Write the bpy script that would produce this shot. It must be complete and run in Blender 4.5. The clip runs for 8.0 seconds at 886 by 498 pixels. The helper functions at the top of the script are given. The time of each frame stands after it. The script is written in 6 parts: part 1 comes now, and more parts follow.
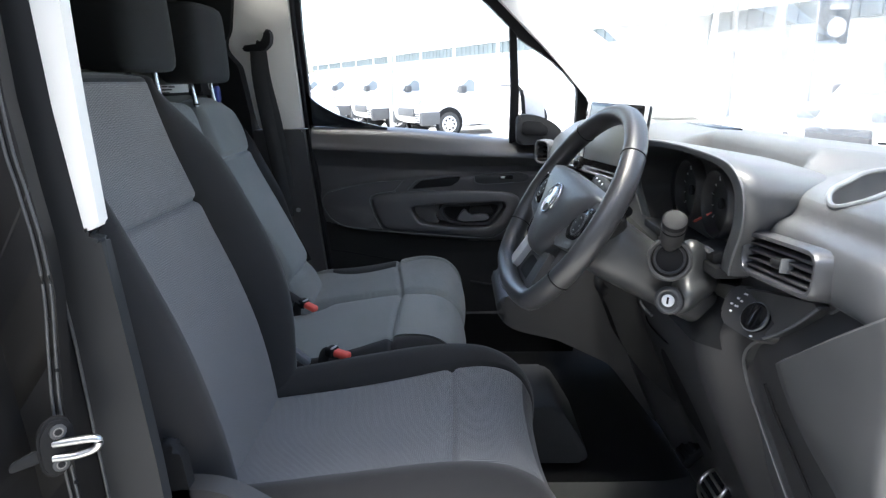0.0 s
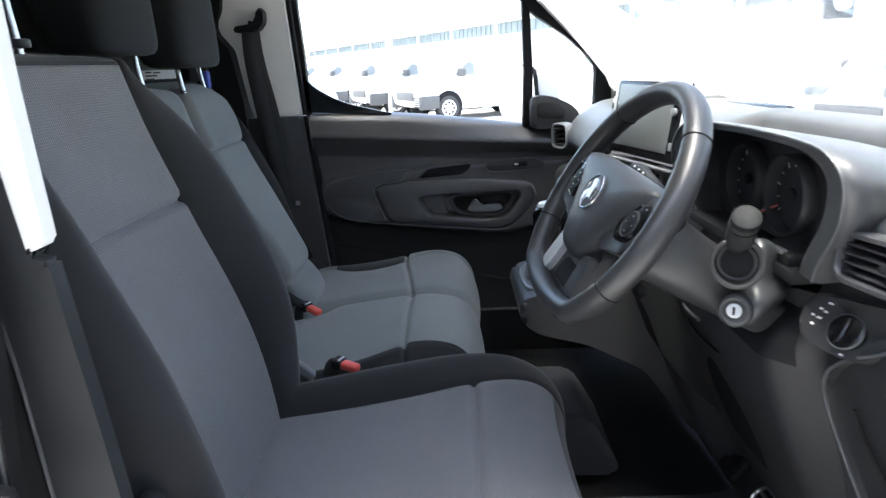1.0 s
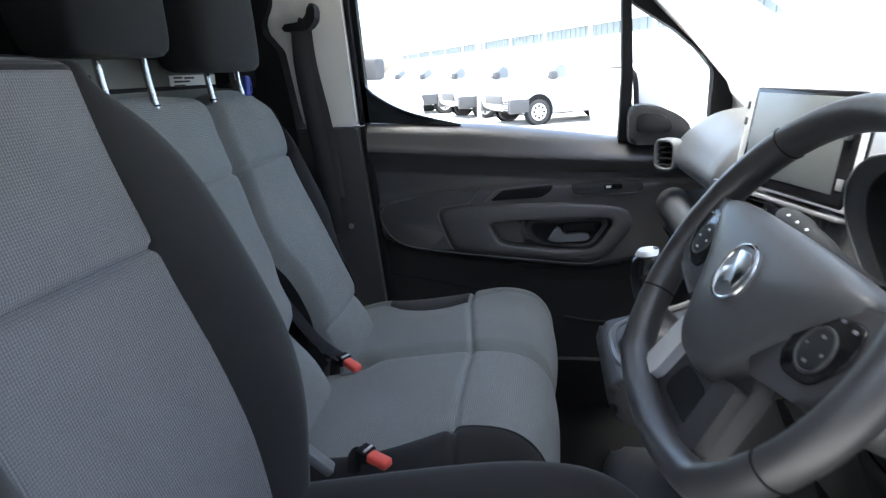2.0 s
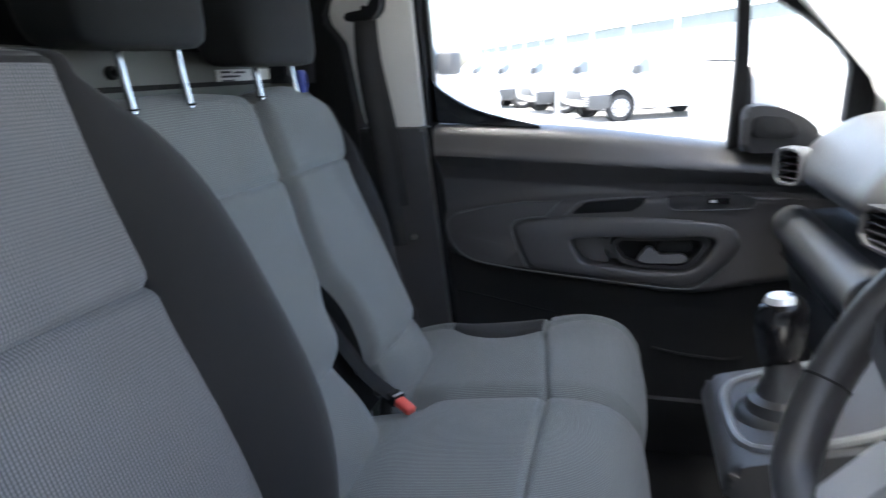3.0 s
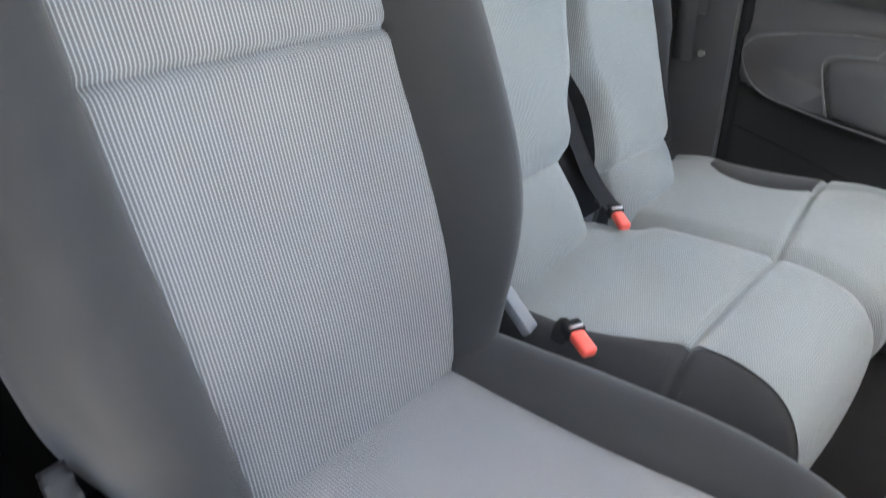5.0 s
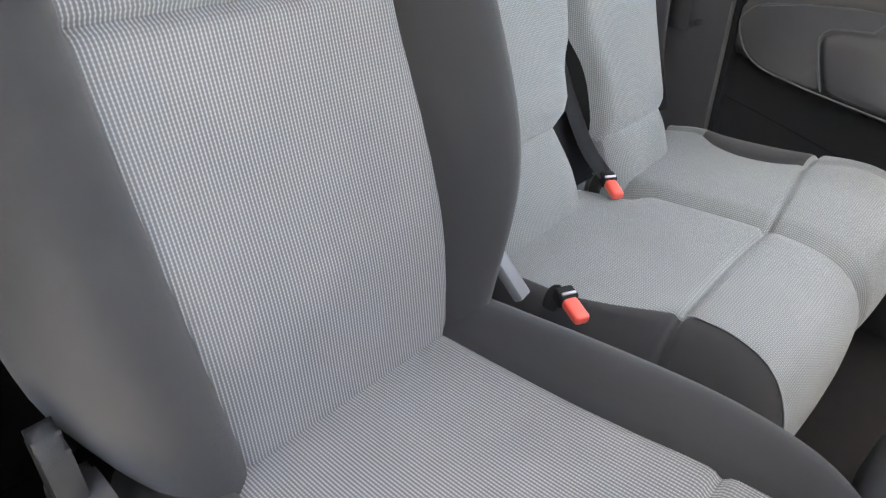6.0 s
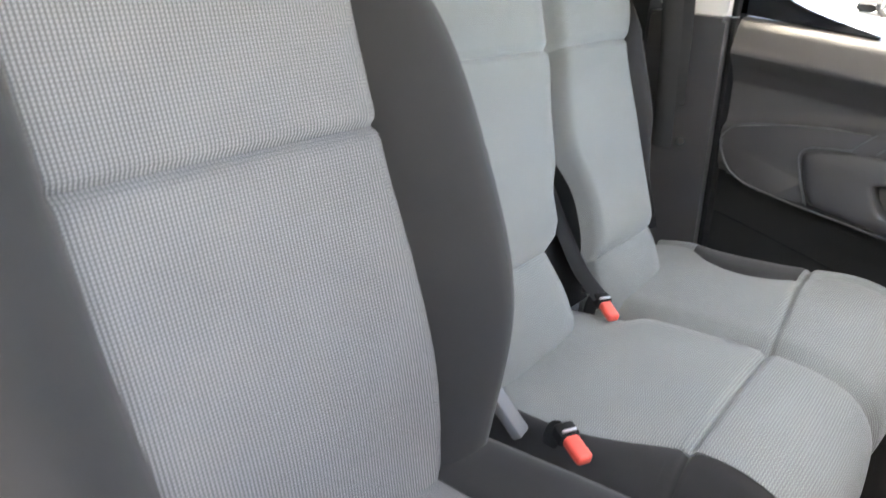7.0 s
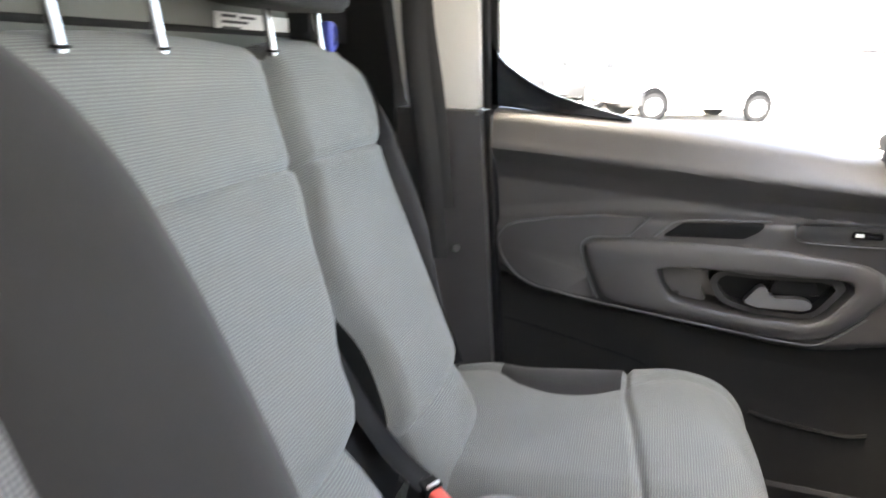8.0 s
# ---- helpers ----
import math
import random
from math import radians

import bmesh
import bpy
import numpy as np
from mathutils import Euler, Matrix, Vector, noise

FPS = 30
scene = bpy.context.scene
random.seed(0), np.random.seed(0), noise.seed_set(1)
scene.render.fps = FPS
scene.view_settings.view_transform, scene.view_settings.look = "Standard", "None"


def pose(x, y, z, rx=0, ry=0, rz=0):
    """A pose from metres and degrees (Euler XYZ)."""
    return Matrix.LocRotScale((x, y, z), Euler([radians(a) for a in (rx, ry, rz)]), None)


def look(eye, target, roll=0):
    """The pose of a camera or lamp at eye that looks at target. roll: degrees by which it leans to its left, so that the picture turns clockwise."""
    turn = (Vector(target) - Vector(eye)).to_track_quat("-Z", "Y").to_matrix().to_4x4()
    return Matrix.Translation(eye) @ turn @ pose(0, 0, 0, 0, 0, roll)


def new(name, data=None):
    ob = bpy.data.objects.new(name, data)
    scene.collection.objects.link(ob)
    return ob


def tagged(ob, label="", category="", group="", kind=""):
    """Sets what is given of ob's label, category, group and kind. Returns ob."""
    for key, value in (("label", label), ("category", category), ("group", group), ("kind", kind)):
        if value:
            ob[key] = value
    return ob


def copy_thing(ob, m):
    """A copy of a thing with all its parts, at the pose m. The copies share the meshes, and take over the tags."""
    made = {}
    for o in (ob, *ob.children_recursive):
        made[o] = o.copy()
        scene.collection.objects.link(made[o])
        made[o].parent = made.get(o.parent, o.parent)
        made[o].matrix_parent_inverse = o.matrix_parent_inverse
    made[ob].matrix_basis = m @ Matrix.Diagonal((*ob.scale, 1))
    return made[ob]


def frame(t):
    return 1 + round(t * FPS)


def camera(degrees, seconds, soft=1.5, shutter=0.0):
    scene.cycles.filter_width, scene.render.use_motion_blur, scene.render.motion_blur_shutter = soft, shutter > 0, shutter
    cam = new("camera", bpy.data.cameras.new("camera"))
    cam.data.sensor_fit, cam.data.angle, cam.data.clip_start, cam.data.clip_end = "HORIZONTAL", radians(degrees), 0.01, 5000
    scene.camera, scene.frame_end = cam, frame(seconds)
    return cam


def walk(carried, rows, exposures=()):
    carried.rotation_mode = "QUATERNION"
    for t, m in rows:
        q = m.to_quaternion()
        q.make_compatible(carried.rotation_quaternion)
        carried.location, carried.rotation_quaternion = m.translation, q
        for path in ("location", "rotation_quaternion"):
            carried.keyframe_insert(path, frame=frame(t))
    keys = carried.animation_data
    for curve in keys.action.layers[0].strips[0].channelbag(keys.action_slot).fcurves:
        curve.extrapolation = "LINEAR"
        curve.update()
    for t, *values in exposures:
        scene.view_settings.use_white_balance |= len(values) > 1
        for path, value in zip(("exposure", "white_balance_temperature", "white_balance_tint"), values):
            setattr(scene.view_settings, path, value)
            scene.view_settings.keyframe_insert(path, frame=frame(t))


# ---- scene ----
cam = camera(69.0, 8.0, 1.3, 0.35)
PATH = [
    (0, (0.05, 0.059, 1.439), (0.009, 1.993, 0.932), -0.9),
    (0.5, (0.018, 0.102, 1.437), (-0.003, 2.035, 0.927), -1.0),
    (1, (0.017, 0.202, 1.43), (-0.028, 2.124, 0.877), -2.0),
    (1.5, (0.061, 0.372, 1.427), (-0.194, 2.282, 0.889), -2.2),
    (2.8, (0.008, 0.688, 1.43), (-0.357, 2.58, 0.892), -2.3),
    (3, (0.013, 0.718, 1.427), (-0.515, 2.569, 0.884), -2.2),
    (3.5, (0.046, 0.759, 1.451), (-0.983, 2.384, 0.905), -0.1),
    (4, (0.075, 0.764, 1.473), (-1.249, 2.162, 0.933), 0.3),
    (4.5, (0.088, 0.759, 1.435), (-1.168, 2.087, 0.625), 1.7),
    (5, (0.091, 0.751, 1.4), (-1.05, 1.997, 0.33), 2.4),
    (5.2, (0.092, 0.745, 1.385), (-1.002, 1.972, 0.246), 2.8),
    (6.5, (0.063, 0.749, 1.397), (-1.003, 2.011, 0.269), 5.6),
    (7, (0.05, 0.773, 1.416), (-1.114, 2.139, 0.531), 3.8),
    (7.5, (-0.017, 0.845, 1.416), (-0.973, 2.424, 0.647), 3.3),
    (8, (-0.149, 1.024, 1.391), (-0.712, 2.852, 0.808), 1.8),
]
EXPOSURE = [(0.0, 2.38, 6350, 5), (1.5, 2.56, 6350, 4), (3.0, 2.69, 6350, 6), (4.0, 3.93, 6750, 3), (5.0, 4.14, 7300, 5), (6.5, 4.17, 7900, 8), (7.2, 4.11, 7750, 7), (8.0, 4.02, 7950, 8)]
walk(cam, [(t, look(eye, target, roll)) for t, eye, target, roll in PATH], EXPOSURE)
SKY, SUN, SUN_FROM = 0.16, 2.2, (-0.60, -0.30, 2.6)


# ---------------------------------------------------------------- light
world = bpy.data.worlds.new("sky")
scene.world = world
world.use_nodes = True
wn = world.node_tree
sky = wn.nodes.new("ShaderNodeTexSky")
sky.sky_type = "NISHITA"
sky.sun_disc = False
sky.air_density = 0.9
sky.dust_density = 2.8
sky.ozone_density = 0.4
sky.sun_elevation = math.atan2(SUN_FROM[2], math.hypot(SUN_FROM[0], SUN_FROM[1]))
sky.sun_rotation = math.atan2(SUN_FROM[0], SUN_FROM[1])
wn.nodes["Background"].inputs["Strength"].default_value = SKY
wn.links.new(sky.outputs["Color"], wn.nodes["Background"].inputs["Color"])
sun_data = bpy.data.lights.new("sun", "SUN")
sun_data.energy = SUN
sun_data.angle = radians(30)
sun_data.color = (1.0, 0.95, 0.88)
sun = new("sun", sun_data)
sun.matrix_basis = look((SUN_FROM[0], SUN_FROM[1], SUN_FROM[2]), (0, 0, 0))


# ---------------------------------------------------------------- materials
def material(name, color, rough=0.6, metal=0.0, vary=0.12, scale=6.0, grain=900.0, bump=0.15, coat=0.0, spec=0.5, sheen=0.0, grain_vary=0.0, wear=0.0):
    """Colour with stains at one scale and a fine grain that also gives the relief."""
    m = bpy.data.materials.new(name)
    m.use_nodes = True
    n, l = m.node_tree.nodes, m.node_tree.links
    b = n["Principled BSDF"]
    b.inputs["Roughness"].default_value = rough
    b.inputs["Metallic"].default_value = metal
    b.inputs["Specular IOR Level"].default_value = spec
    b.inputs["Coat Weight"].default_value = coat
    b.inputs["Sheen Weight"].default_value = sheen
    co = n.new("ShaderNodeTexCoord")
    big = n.new("ShaderNodeTexNoise")
    big.inputs["Scale"].default_value = scale
    big.inputs["Detail"].default_value = 4
    l.new(co.outputs["Object"], big.inputs["Vector"])
    fine = n.new("ShaderNodeTexNoise")
    fine.inputs["Scale"].default_value = grain
    fine.inputs["Detail"].default_value = 2
    l.new(co.outputs["Object"], fine.inputs["Vector"])
    mix = n.new("ShaderNodeMix")
    mix.data_type = "RGBA"
    mix.inputs["A"].default_value = (*[c * (1 - vary) for c in color], 1)
    mix.inputs["B"].default_value = (*[min(1, c * (1 + vary)) for c in color], 1)
    add = n.new("ShaderNodeMath")
    add.operation = "MULTIPLY_ADD"
    l.new(fine.outputs["Fac"], add.inputs[0])
    add.inputs[1].default_value = grain_vary
    l.new(big.outputs["Fac"], add.inputs[2])
    l.new(add.outputs[0], mix.inputs["Factor"])
    l.new(mix.outputs["Result"], b.inputs["Base Color"])
    rr = n.new("ShaderNodeMapRange")
    rr.inputs["To Min"].default_value = max(0.02, rough - 0.08)
    rr.inputs["To Max"].default_value = min(1, rough + 0.1 + wear)
    l.new(big.outputs["Fac"], rr.inputs["Value"])
    l.new(rr.outputs["Result"], b.inputs["Roughness"])
    if bump:
        bp = n.new("ShaderNodeBump")
        bp.inputs["Strength"].default_value = bump
        bp.inputs["Distance"].default_value = 0.0006
        l.new(fine.outputs["Fac"], bp.inputs["Height"])
        l.new(bp.outputs["Normal"], b.inputs["Normal"])
    return m


def woven(name, dark, light, pitch_u, pitch_v, dash=1.0, stripe=0.5, rough=0.85, bump=0.6, power=1.6, shift=1.2):
    """Ribbed upholstery: pale thread dashes in rows, laid out in metres by the UV map (u across, v along)."""
    m = bpy.data.materials.new(name)
    m.use_nodes = True
    n, l = m.node_tree.nodes, m.node_tree.links
    b = n["Principled BSDF"]
    b.inputs["Roughness"].default_value = rough
    b.inputs["Sheen Weight"].default_value = 0.15
    b.inputs["Specular IOR Level"].default_value = 0.25
    uv = n.new("ShaderNodeTexCoord")
    sep = n.new("ShaderNodeSeparateXYZ")
    l.new(uv.outputs["UV"], sep.inputs[0])

    def math_node(op, a, c=None, d=None):
        k = n.new("ShaderNodeMath")
        k.operation = op
        for i, v in enumerate((a, c, d)):
            if v is None:
                continue
            if isinstance(v, (int, float)):
                k.inputs[i].default_value = v
            else:
                l.new(v, k.inputs[i])
        return k.outputs[0]

    wobble = n.new("ShaderNodeTexNoise")
    wobble.inputs["Scale"].default_value = 40
    l.new(uv.outputs["UV"], wobble.inputs["Vector"])
    u = math_node("MULTIPLY", sep.outputs["X"], 2 * math.pi / pitch_u)
    v = math_node("MULTIPLY", sep.outputs["Y"], 2 * math.pi / pitch_v)
    u = math_node("MULTIPLY_ADD", wobble.outputs["Fac"], 0.5, u)
    su = math_node("MULTIPLY_ADD", math_node("SINE", u), 0.5, 0.5)
    # every second row is shifted by half a dash
    sv = math_node("MULTIPLY_ADD", math_node("SINE", math_node("MULTIPLY_ADD", math_node("SINE", math_node("MULTIPLY", u, 0.5)), shift, v)), 0.5, 0.5)
    rows = math_node("POWER", su, power)
    dots = math_node("MULTIPLY", rows, math_node("MULTIPLY_ADD", sv, dash, 1 - dash))
    lines = math_node("POWER", sv, 1.4)
    fac = math_node("ADD", math_node("MULTIPLY", dots, 1 - stripe), math_node("ADD", math_node("MULTIPLY", rows, stripe * 0.45), math_node("MULTIPLY", lines, stripe * 0.55)))
    soil = n.new("ShaderNodeTexNoise")
    soil.inputs["Scale"].default_value = 9
    soil.inputs["Detail"].default_value = 5
    l.new(uv.outputs["UV"], soil.inputs["Vector"])
    mix = n.new("ShaderNodeMix")
    mix.data_type = "RGBA"
    mix.inputs["A"].default_value = (*dark, 1)
    mix.inputs["B"].default_value = (*light, 1)
    l.new(math_node("MULTIPLY_ADD", soil.outputs["Fac"], 0.16, math_node("MULTIPLY", fac, 0.9)), mix.inputs["Factor"])
    l.new(mix.outputs["Result"], b.inputs["Base Color"])
    bp = n.new("ShaderNodeBump")
    bp.inputs["Strength"].default_value = bump
    bp.inputs["Distance"].default_value = 0.0008
    l.new(fac, bp.inputs["Height"])
    l.new(bp.outputs["Normal"], b.inputs["Normal"])
    return m


def clear_glass(name, tint=(1, 1, 1)):
    m = bpy.data.materials.new(name)
    m.use_nodes = True
    b = m.node_tree.nodes["Principled BSDF"]
    b.inputs["Base Color"].default_value = (*tint, 1)
    b.inputs["Roughness"].default_value = 0.0
    b.inputs["Transmission Weight"].default_value = 1.0
    b.inputs["IOR"].default_value = 1.1
    return m


WEAVE = woven("grey_pinstripe_weave", (0.076, 0.077, 0.0795), (0.305, 0.309, 0.317), 0.0037, 0.0035, 0.42, 0.10, power=2.5, shift=0.3)
WEAVE_BENCH = woven("grey_fine_weave", (0.108, 0.115, 0.1148), (0.325, 0.342, 0.3385), 0.0032, 0.0034, 0.8, 0.3)
CLOTH = material("charcoal_cloth", (0.025, 0.0248, 0.026), 0.9, vary=0.15, scale=14, grain=1500, bump=0.35, spec=0.2, sheen=0.15, grain_vary=0.3)
HEADCLOTH = material("headrest_cloth", (0.016, 0.017, 0.018), 0.9, vary=0.15, scale=14, grain=1500, bump=0.35, spec=0.2, sheen=0.05, grain_vary=0.3)
PLASTIC = material("grained_black_plastic", (0.038, 0.038, 0.040), 0.46, vary=0.15, scale=5, grain=700, bump=0.35, spec=0.45)
DOORPLASTIC = material("door_black_plastic", (0.074, 0.0715, 0.0725), 0.36, vary=0.15, scale=5, grain=700, bump=0.35, spec=0.85)
DOORLOWER = material("door_matt_black", (0.024, 0.0237, 0.0245), 0.6, vary=0.2, scale=5, grain=700, bump=0.35, spec=0.3)
DASHPLASTIC = material("dash_grey_plastic", (0.066, 0.068, 0.072), 0.40, vary=0.14, scale=5, grain=800, bump=0.22, spec=0.7)
COWL = material("cowl_grey_plastic", (0.062, 0.064, 0.067), 0.33, vary=0.14, scale=9, grain=800, bump=0.25, spec=0.6)
COVER = material("lower_black_plastic", (0.017, 0.0176, 0.0188), 0.62, vary=0.2, scale=7, grain=800, bump=0.35, spec=0.2)
TRIMBLACK = material("pillar_black_plastic", (0.024, 0.0252, 0.027), 0.5, vary=0.2, scale=8, grain=800, bump=0.3, spec=0.35)
MAT = material("black_rubber_mat", (0.014, 0.015, 0.016), 0.6, vary=0.3, scale=9, grain=500, bump=0.4, spec=0.4)
SIDEBLOCK = material("dusty_side_plastic", (0.060, 0.0617, 0.065), 0.40, vary=0.35, scale=9, grain=800, bump=0.3, spec=0.8)
KNEE = material("knee_black_plastic", (0.056, 0.0575, 0.060), 0.40, vary=0.18, scale=7, grain=800, bump=0.35, spec=0.65)
VENTFRAME = material("vent_satin_plastic", (0.055, 0.056, 0.060), 0.30, vary=0.1, scale=8, grain=900, bump=0.1, spec=0.8)
SATIN = material("satin_grey_plastic", (0.14, 0.144, 0.151), 0.32, vary=0.1, scale=8, grain=900, bump=0.1)
GLOSSBLACK = material("gloss_black", (0.008, 0.008, 0.009), 0.12, vary=0.2, scale=9, grain=300, bump=0.0, wear=0.08)
AIRBAG = material("airbag_grained_plastic", (0.062, 0.063, 0.066), 0.38, vary=0.12, scale=9, grain=1100, bump=0.25, spec=0.6)
LEATHER = material("wheel_leather", (0.036, 0.036, 0.038), 0.36, vary=0.18, scale=9, grain=1100, bump=0.25, spec=0.75)
TRIM = material("pale_grey_trim", (0.78, 0.77, 0.735), 0.6, vary=0.05, scale=4, grain=800, bump=0.2)
CHROME = material("chrome", (0.60, 0.61, 0.63), 0.2, 1.0, vary=0.05, scale=20, grain=300, bump=0.0)
ZINC = material("dull_zinc_plate", (0.20, 0.20, 0.195), 0.42, 0.8, vary=0.25, scale=40, grain=500, bump=0.15)
STEEL = material("bright_steel", (0.6, 0.6, 0.6), 0.3, 1.0, vary=0.1, scale=30, grain=500, bump=0.1)
SILVER = material("silver_paint", (0.74, 0.75, 0.77), 0.3, 0.35, vary=0.05, scale=12, grain=800, bump=0.05)
RED = material("red_plastic", (0.76, 0.10, 0.075), 0.45, vary=0.12, scale=40, grain=600, bump=0.05)
BLUE = material("blue_tag", (0.03, 0.05, 0.30), 0.5, vary=0.1, scale=30, grain=600, bump=0.05)
PAPER = material("label_paper", (0.75, 0.75, 0.73), 0.6, vary=0.04, scale=20, grain=400, bump=0.0)
PAINT = material("dark_jamb_paint", (0.008, 0.0075, 0.0075), 0.38, 0.1, vary=0.25, scale=12, grain=500, bump=0.05, coat=0.08, wear=0.15)
# rubber parts, and the black pieces that fill shaded slots and sockets
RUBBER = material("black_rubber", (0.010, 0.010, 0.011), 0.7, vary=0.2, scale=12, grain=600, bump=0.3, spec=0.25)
CARPET = material("black_floor_mat", (0.012, 0.012, 0.013), 0.95, vary=0.3, scale=18, grain=900, bump=0.6, spec=0.1, grain_vary=0.4)
BELT = material("black_webbing", (0.03, 0.03, 0.031), 0.7, vary=0.2, scale=30, grain=1600, bump=0.4)
BULK = material("grey_painted_bulkhead", (0.11, 0.12, 0.11), 0.5, vary=0.12, scale=6, grain=500, bump=0.1)
BULKBLACK = material("black_bulkhead_liner", (0.012, 0.012, 0.013), 0.75, vary=0.2, scale=10, grain=900, bump=0.3, spec=0.2)
LINER = material("binnacle_liner", (0.036, 0.036, 0.038), 0.38, vary=0.2, scale=9, grain=700, bump=0.2, spec=0.5)
DIAL = material("dial_print_black", (0.032, 0.032, 0.034), 0.35, vary=0.2, scale=9, grain=300, bump=0.0)
# grey base colour stands for the cab's reflection on the screen
SCREEN = material("display_reflection_grey", (0.10, 0.108, 0.11), 0.30, vary=0.1, scale=5, grain=300, bump=0.0, spec=1.0)
GLASS = clear_glass("window_glass")
MIRROR = material("mirror_silver", (0.9, 0.9, 0.9), 0.02, 1.0, vary=0.02, scale=5, grain=300, bump=0.0)
ROOF = material("headliner_cloth", (0.42, 0.41, 0.39), 0.95, vary=0.06, scale=8, grain=900, bump=0.3)
VANWHITE = material("white_van_paint", (0.80, 0.80, 0.80), 0.3, vary=0.04, scale=2, grain=300, bump=0.0, coat=0.4)
TYRE = material("tyre_rubber", (0.045, 0.045, 0.045), 0.8, vary=0.2, scale=10, grain=200, bump=0.3)
RIMS = material("wheel_rim_silver", (0.6, 0.6, 0.62), 0.35, 0.5, vary=0.1, scale=10, grain=200, bump=0.0)
# bumper grey in a lighter copy, for the glare over the yard
VANTRIM = material("glare_pale_bumper", (0.10, 0.102, 0.105), 0.6, vary=0.2, scale=5, grain=300, bump=0.2)
BUMPER = material("grey_bumper_plastic", (0.05, 0.052, 0.055), 0.6, vary=0.2, scale=5, grain=300, bump=0.2)
# base colour lightened to carry the sky's reflection in the glass
SKYGLASS = material("sky_pale_van_window", (0.26, 0.29, 0.30), 0.1, vary=0.1, scale=2, grain=100, bump=0.0)
CONCRETE = material("pale_concrete", (0.42, 0.41, 0.39), 0.85, vary=0.25, scale=0.6, grain=40, bump=0.4, grain_vary=0.4)
# for the unseen wall that cuts light from the driver's side
BLOCKWALL = material("light_block_grey", (0.16, 0.16, 0.158), 0.9, vary=0.2, scale=0.7, grain=60, bump=0.3, grain_vary=0.3)
CLADDING = material("pale_cladding", (0.72, 0.74, 0.74), 0.6, vary=0.05, scale=0.5, grain=30, bump=0.1)
FASCIA = material("grey_fascia", (0.20, 0.235, 0.24), 0.5, vary=0.08, scale=0.6, grain=30, bump=0.1)
BANNER = material("grey_banner_cloth", (0.16, 0.19, 0.21), 0.8, vary=0.1, scale=3, grain=200, bump=0.1)
WHITEMARK = material("white_print", (0.8, 0.8, 0.8), 0.5, vary=0.03, scale=10, grain=200, bump=0.0)
POST = material("galvanised_post", (0.5, 0.51, 0.52), 0.5, 0.3, vary=0.1, scale=5, grain=100, bump=0.1)


# ---------------------------------------------------------------- mesh tools
def obj(name, bm, mat, smooth=True, angle=40):
    bmesh.ops.recalc_face_normals(bm, faces=bm.faces)
    me = bpy.data.meshes.new(name)
    for f in bm.faces:
        f.smooth = smooth
    if smooth:
        lim = radians(angle)
        for e in bm.edges:
            if len(e.link_faces) == 2 and e.calc_face_angle(0) > lim:
                e.smooth = False
    bm.to_mesh(me)
    bm.free()
    me.materials.append(mat)
    return new(name, me)


def part(name, bm, mat, parent, label="", smooth=True, angle=40):
    ob = obj(name, bm, mat, smooth, angle)
    ob.parent = parent
    ob.matrix_parent_inverse = parent.matrix_world.inverted()
    if label:
        tagged(ob, label)
    return ob


def thing(name, label, category, at=(0, 0, 0), group="", kind=""):
    ob = new(name)
    ob.empty_display_size = 0.05
    ob.matrix_world = pose(*at)
    bpy.context.view_layer.update()
    return tagged(ob, label, category, group, kind)


def structure(name, bm, mat, label, category, smooth=True, angle=40):
    return tagged(obj(name, bm, mat, smooth, angle), label, category, "", "structure")


def box(lo, hi, bevel=0.004, seg=2, bm=None, m=None):
    bm = bm or bmesh.new()
    size = [h - l for l, h in zip(lo, hi)]
    mid = Vector([(h + l) / 2 for l, h in zip(lo, hi)])
    mat = (m or Matrix()) @ Matrix.Translation(mid) @ Matrix.Diagonal((*size, 1))
    made = bmesh.ops.create_cube(bm, size=1, matrix=mat)
    if bevel:
        es = list({e for v in made["verts"] for e in v.link_edges})
        bmesh.ops.bevel(bm, geom=es, offset=min(bevel, 0.45 * min(size)), segments=seg, affect="EDGES", profile=0.5)
    return bm


def prism(poly, to3, depth, bevel=0.003, seg=2, bm=None):
    """A solid from an outline (a, b) and a function (a, b, c) -> place, from c = 0 to depth, with bevelled rims."""
    bm = bm or bmesh.new()
    lo = [bm.verts.new(to3(a, b, 0)) for a, b in poly]
    hi = [bm.verts.new(to3(a, b, depth)) for a, b in poly]
    n = len(poly)
    fs = [bm.faces.new(lo[::-1]), bm.faces.new(hi)]
    for i in range(n):
        bm.faces.new((lo[i], lo[(i + 1) % n], hi[(i + 1) % n], hi[i]))
    if bevel:
        es = list({e for f in fs for e in f.edges})
        bmesh.ops.bevel(bm, geom=es, offset=bevel, segments=seg, affect="EDGES", profile=0.5)
    return bm


def rounded(poly, r, n=4):
    """Rounds the corners of an outline."""
    out = []
    k = len(poly)
    for i in range(k):
        p, a, b = Vector(poly[i]), Vector(poly[i - 1]), Vector(poly[(i + 1) % k])
        ra = min(r, (a - p).length * 0.45)
        rb = min(r, (b - p).length * 0.45)
        s, e = p + (a - p).normalized() * ra, p + (b - p).normalized() * rb
        for j in range(n + 1):
            t = j / n
            out.append(tuple((1 - t) ** 2 * s + 2 * t * (1 - t) * p + t * t * e))
    return out


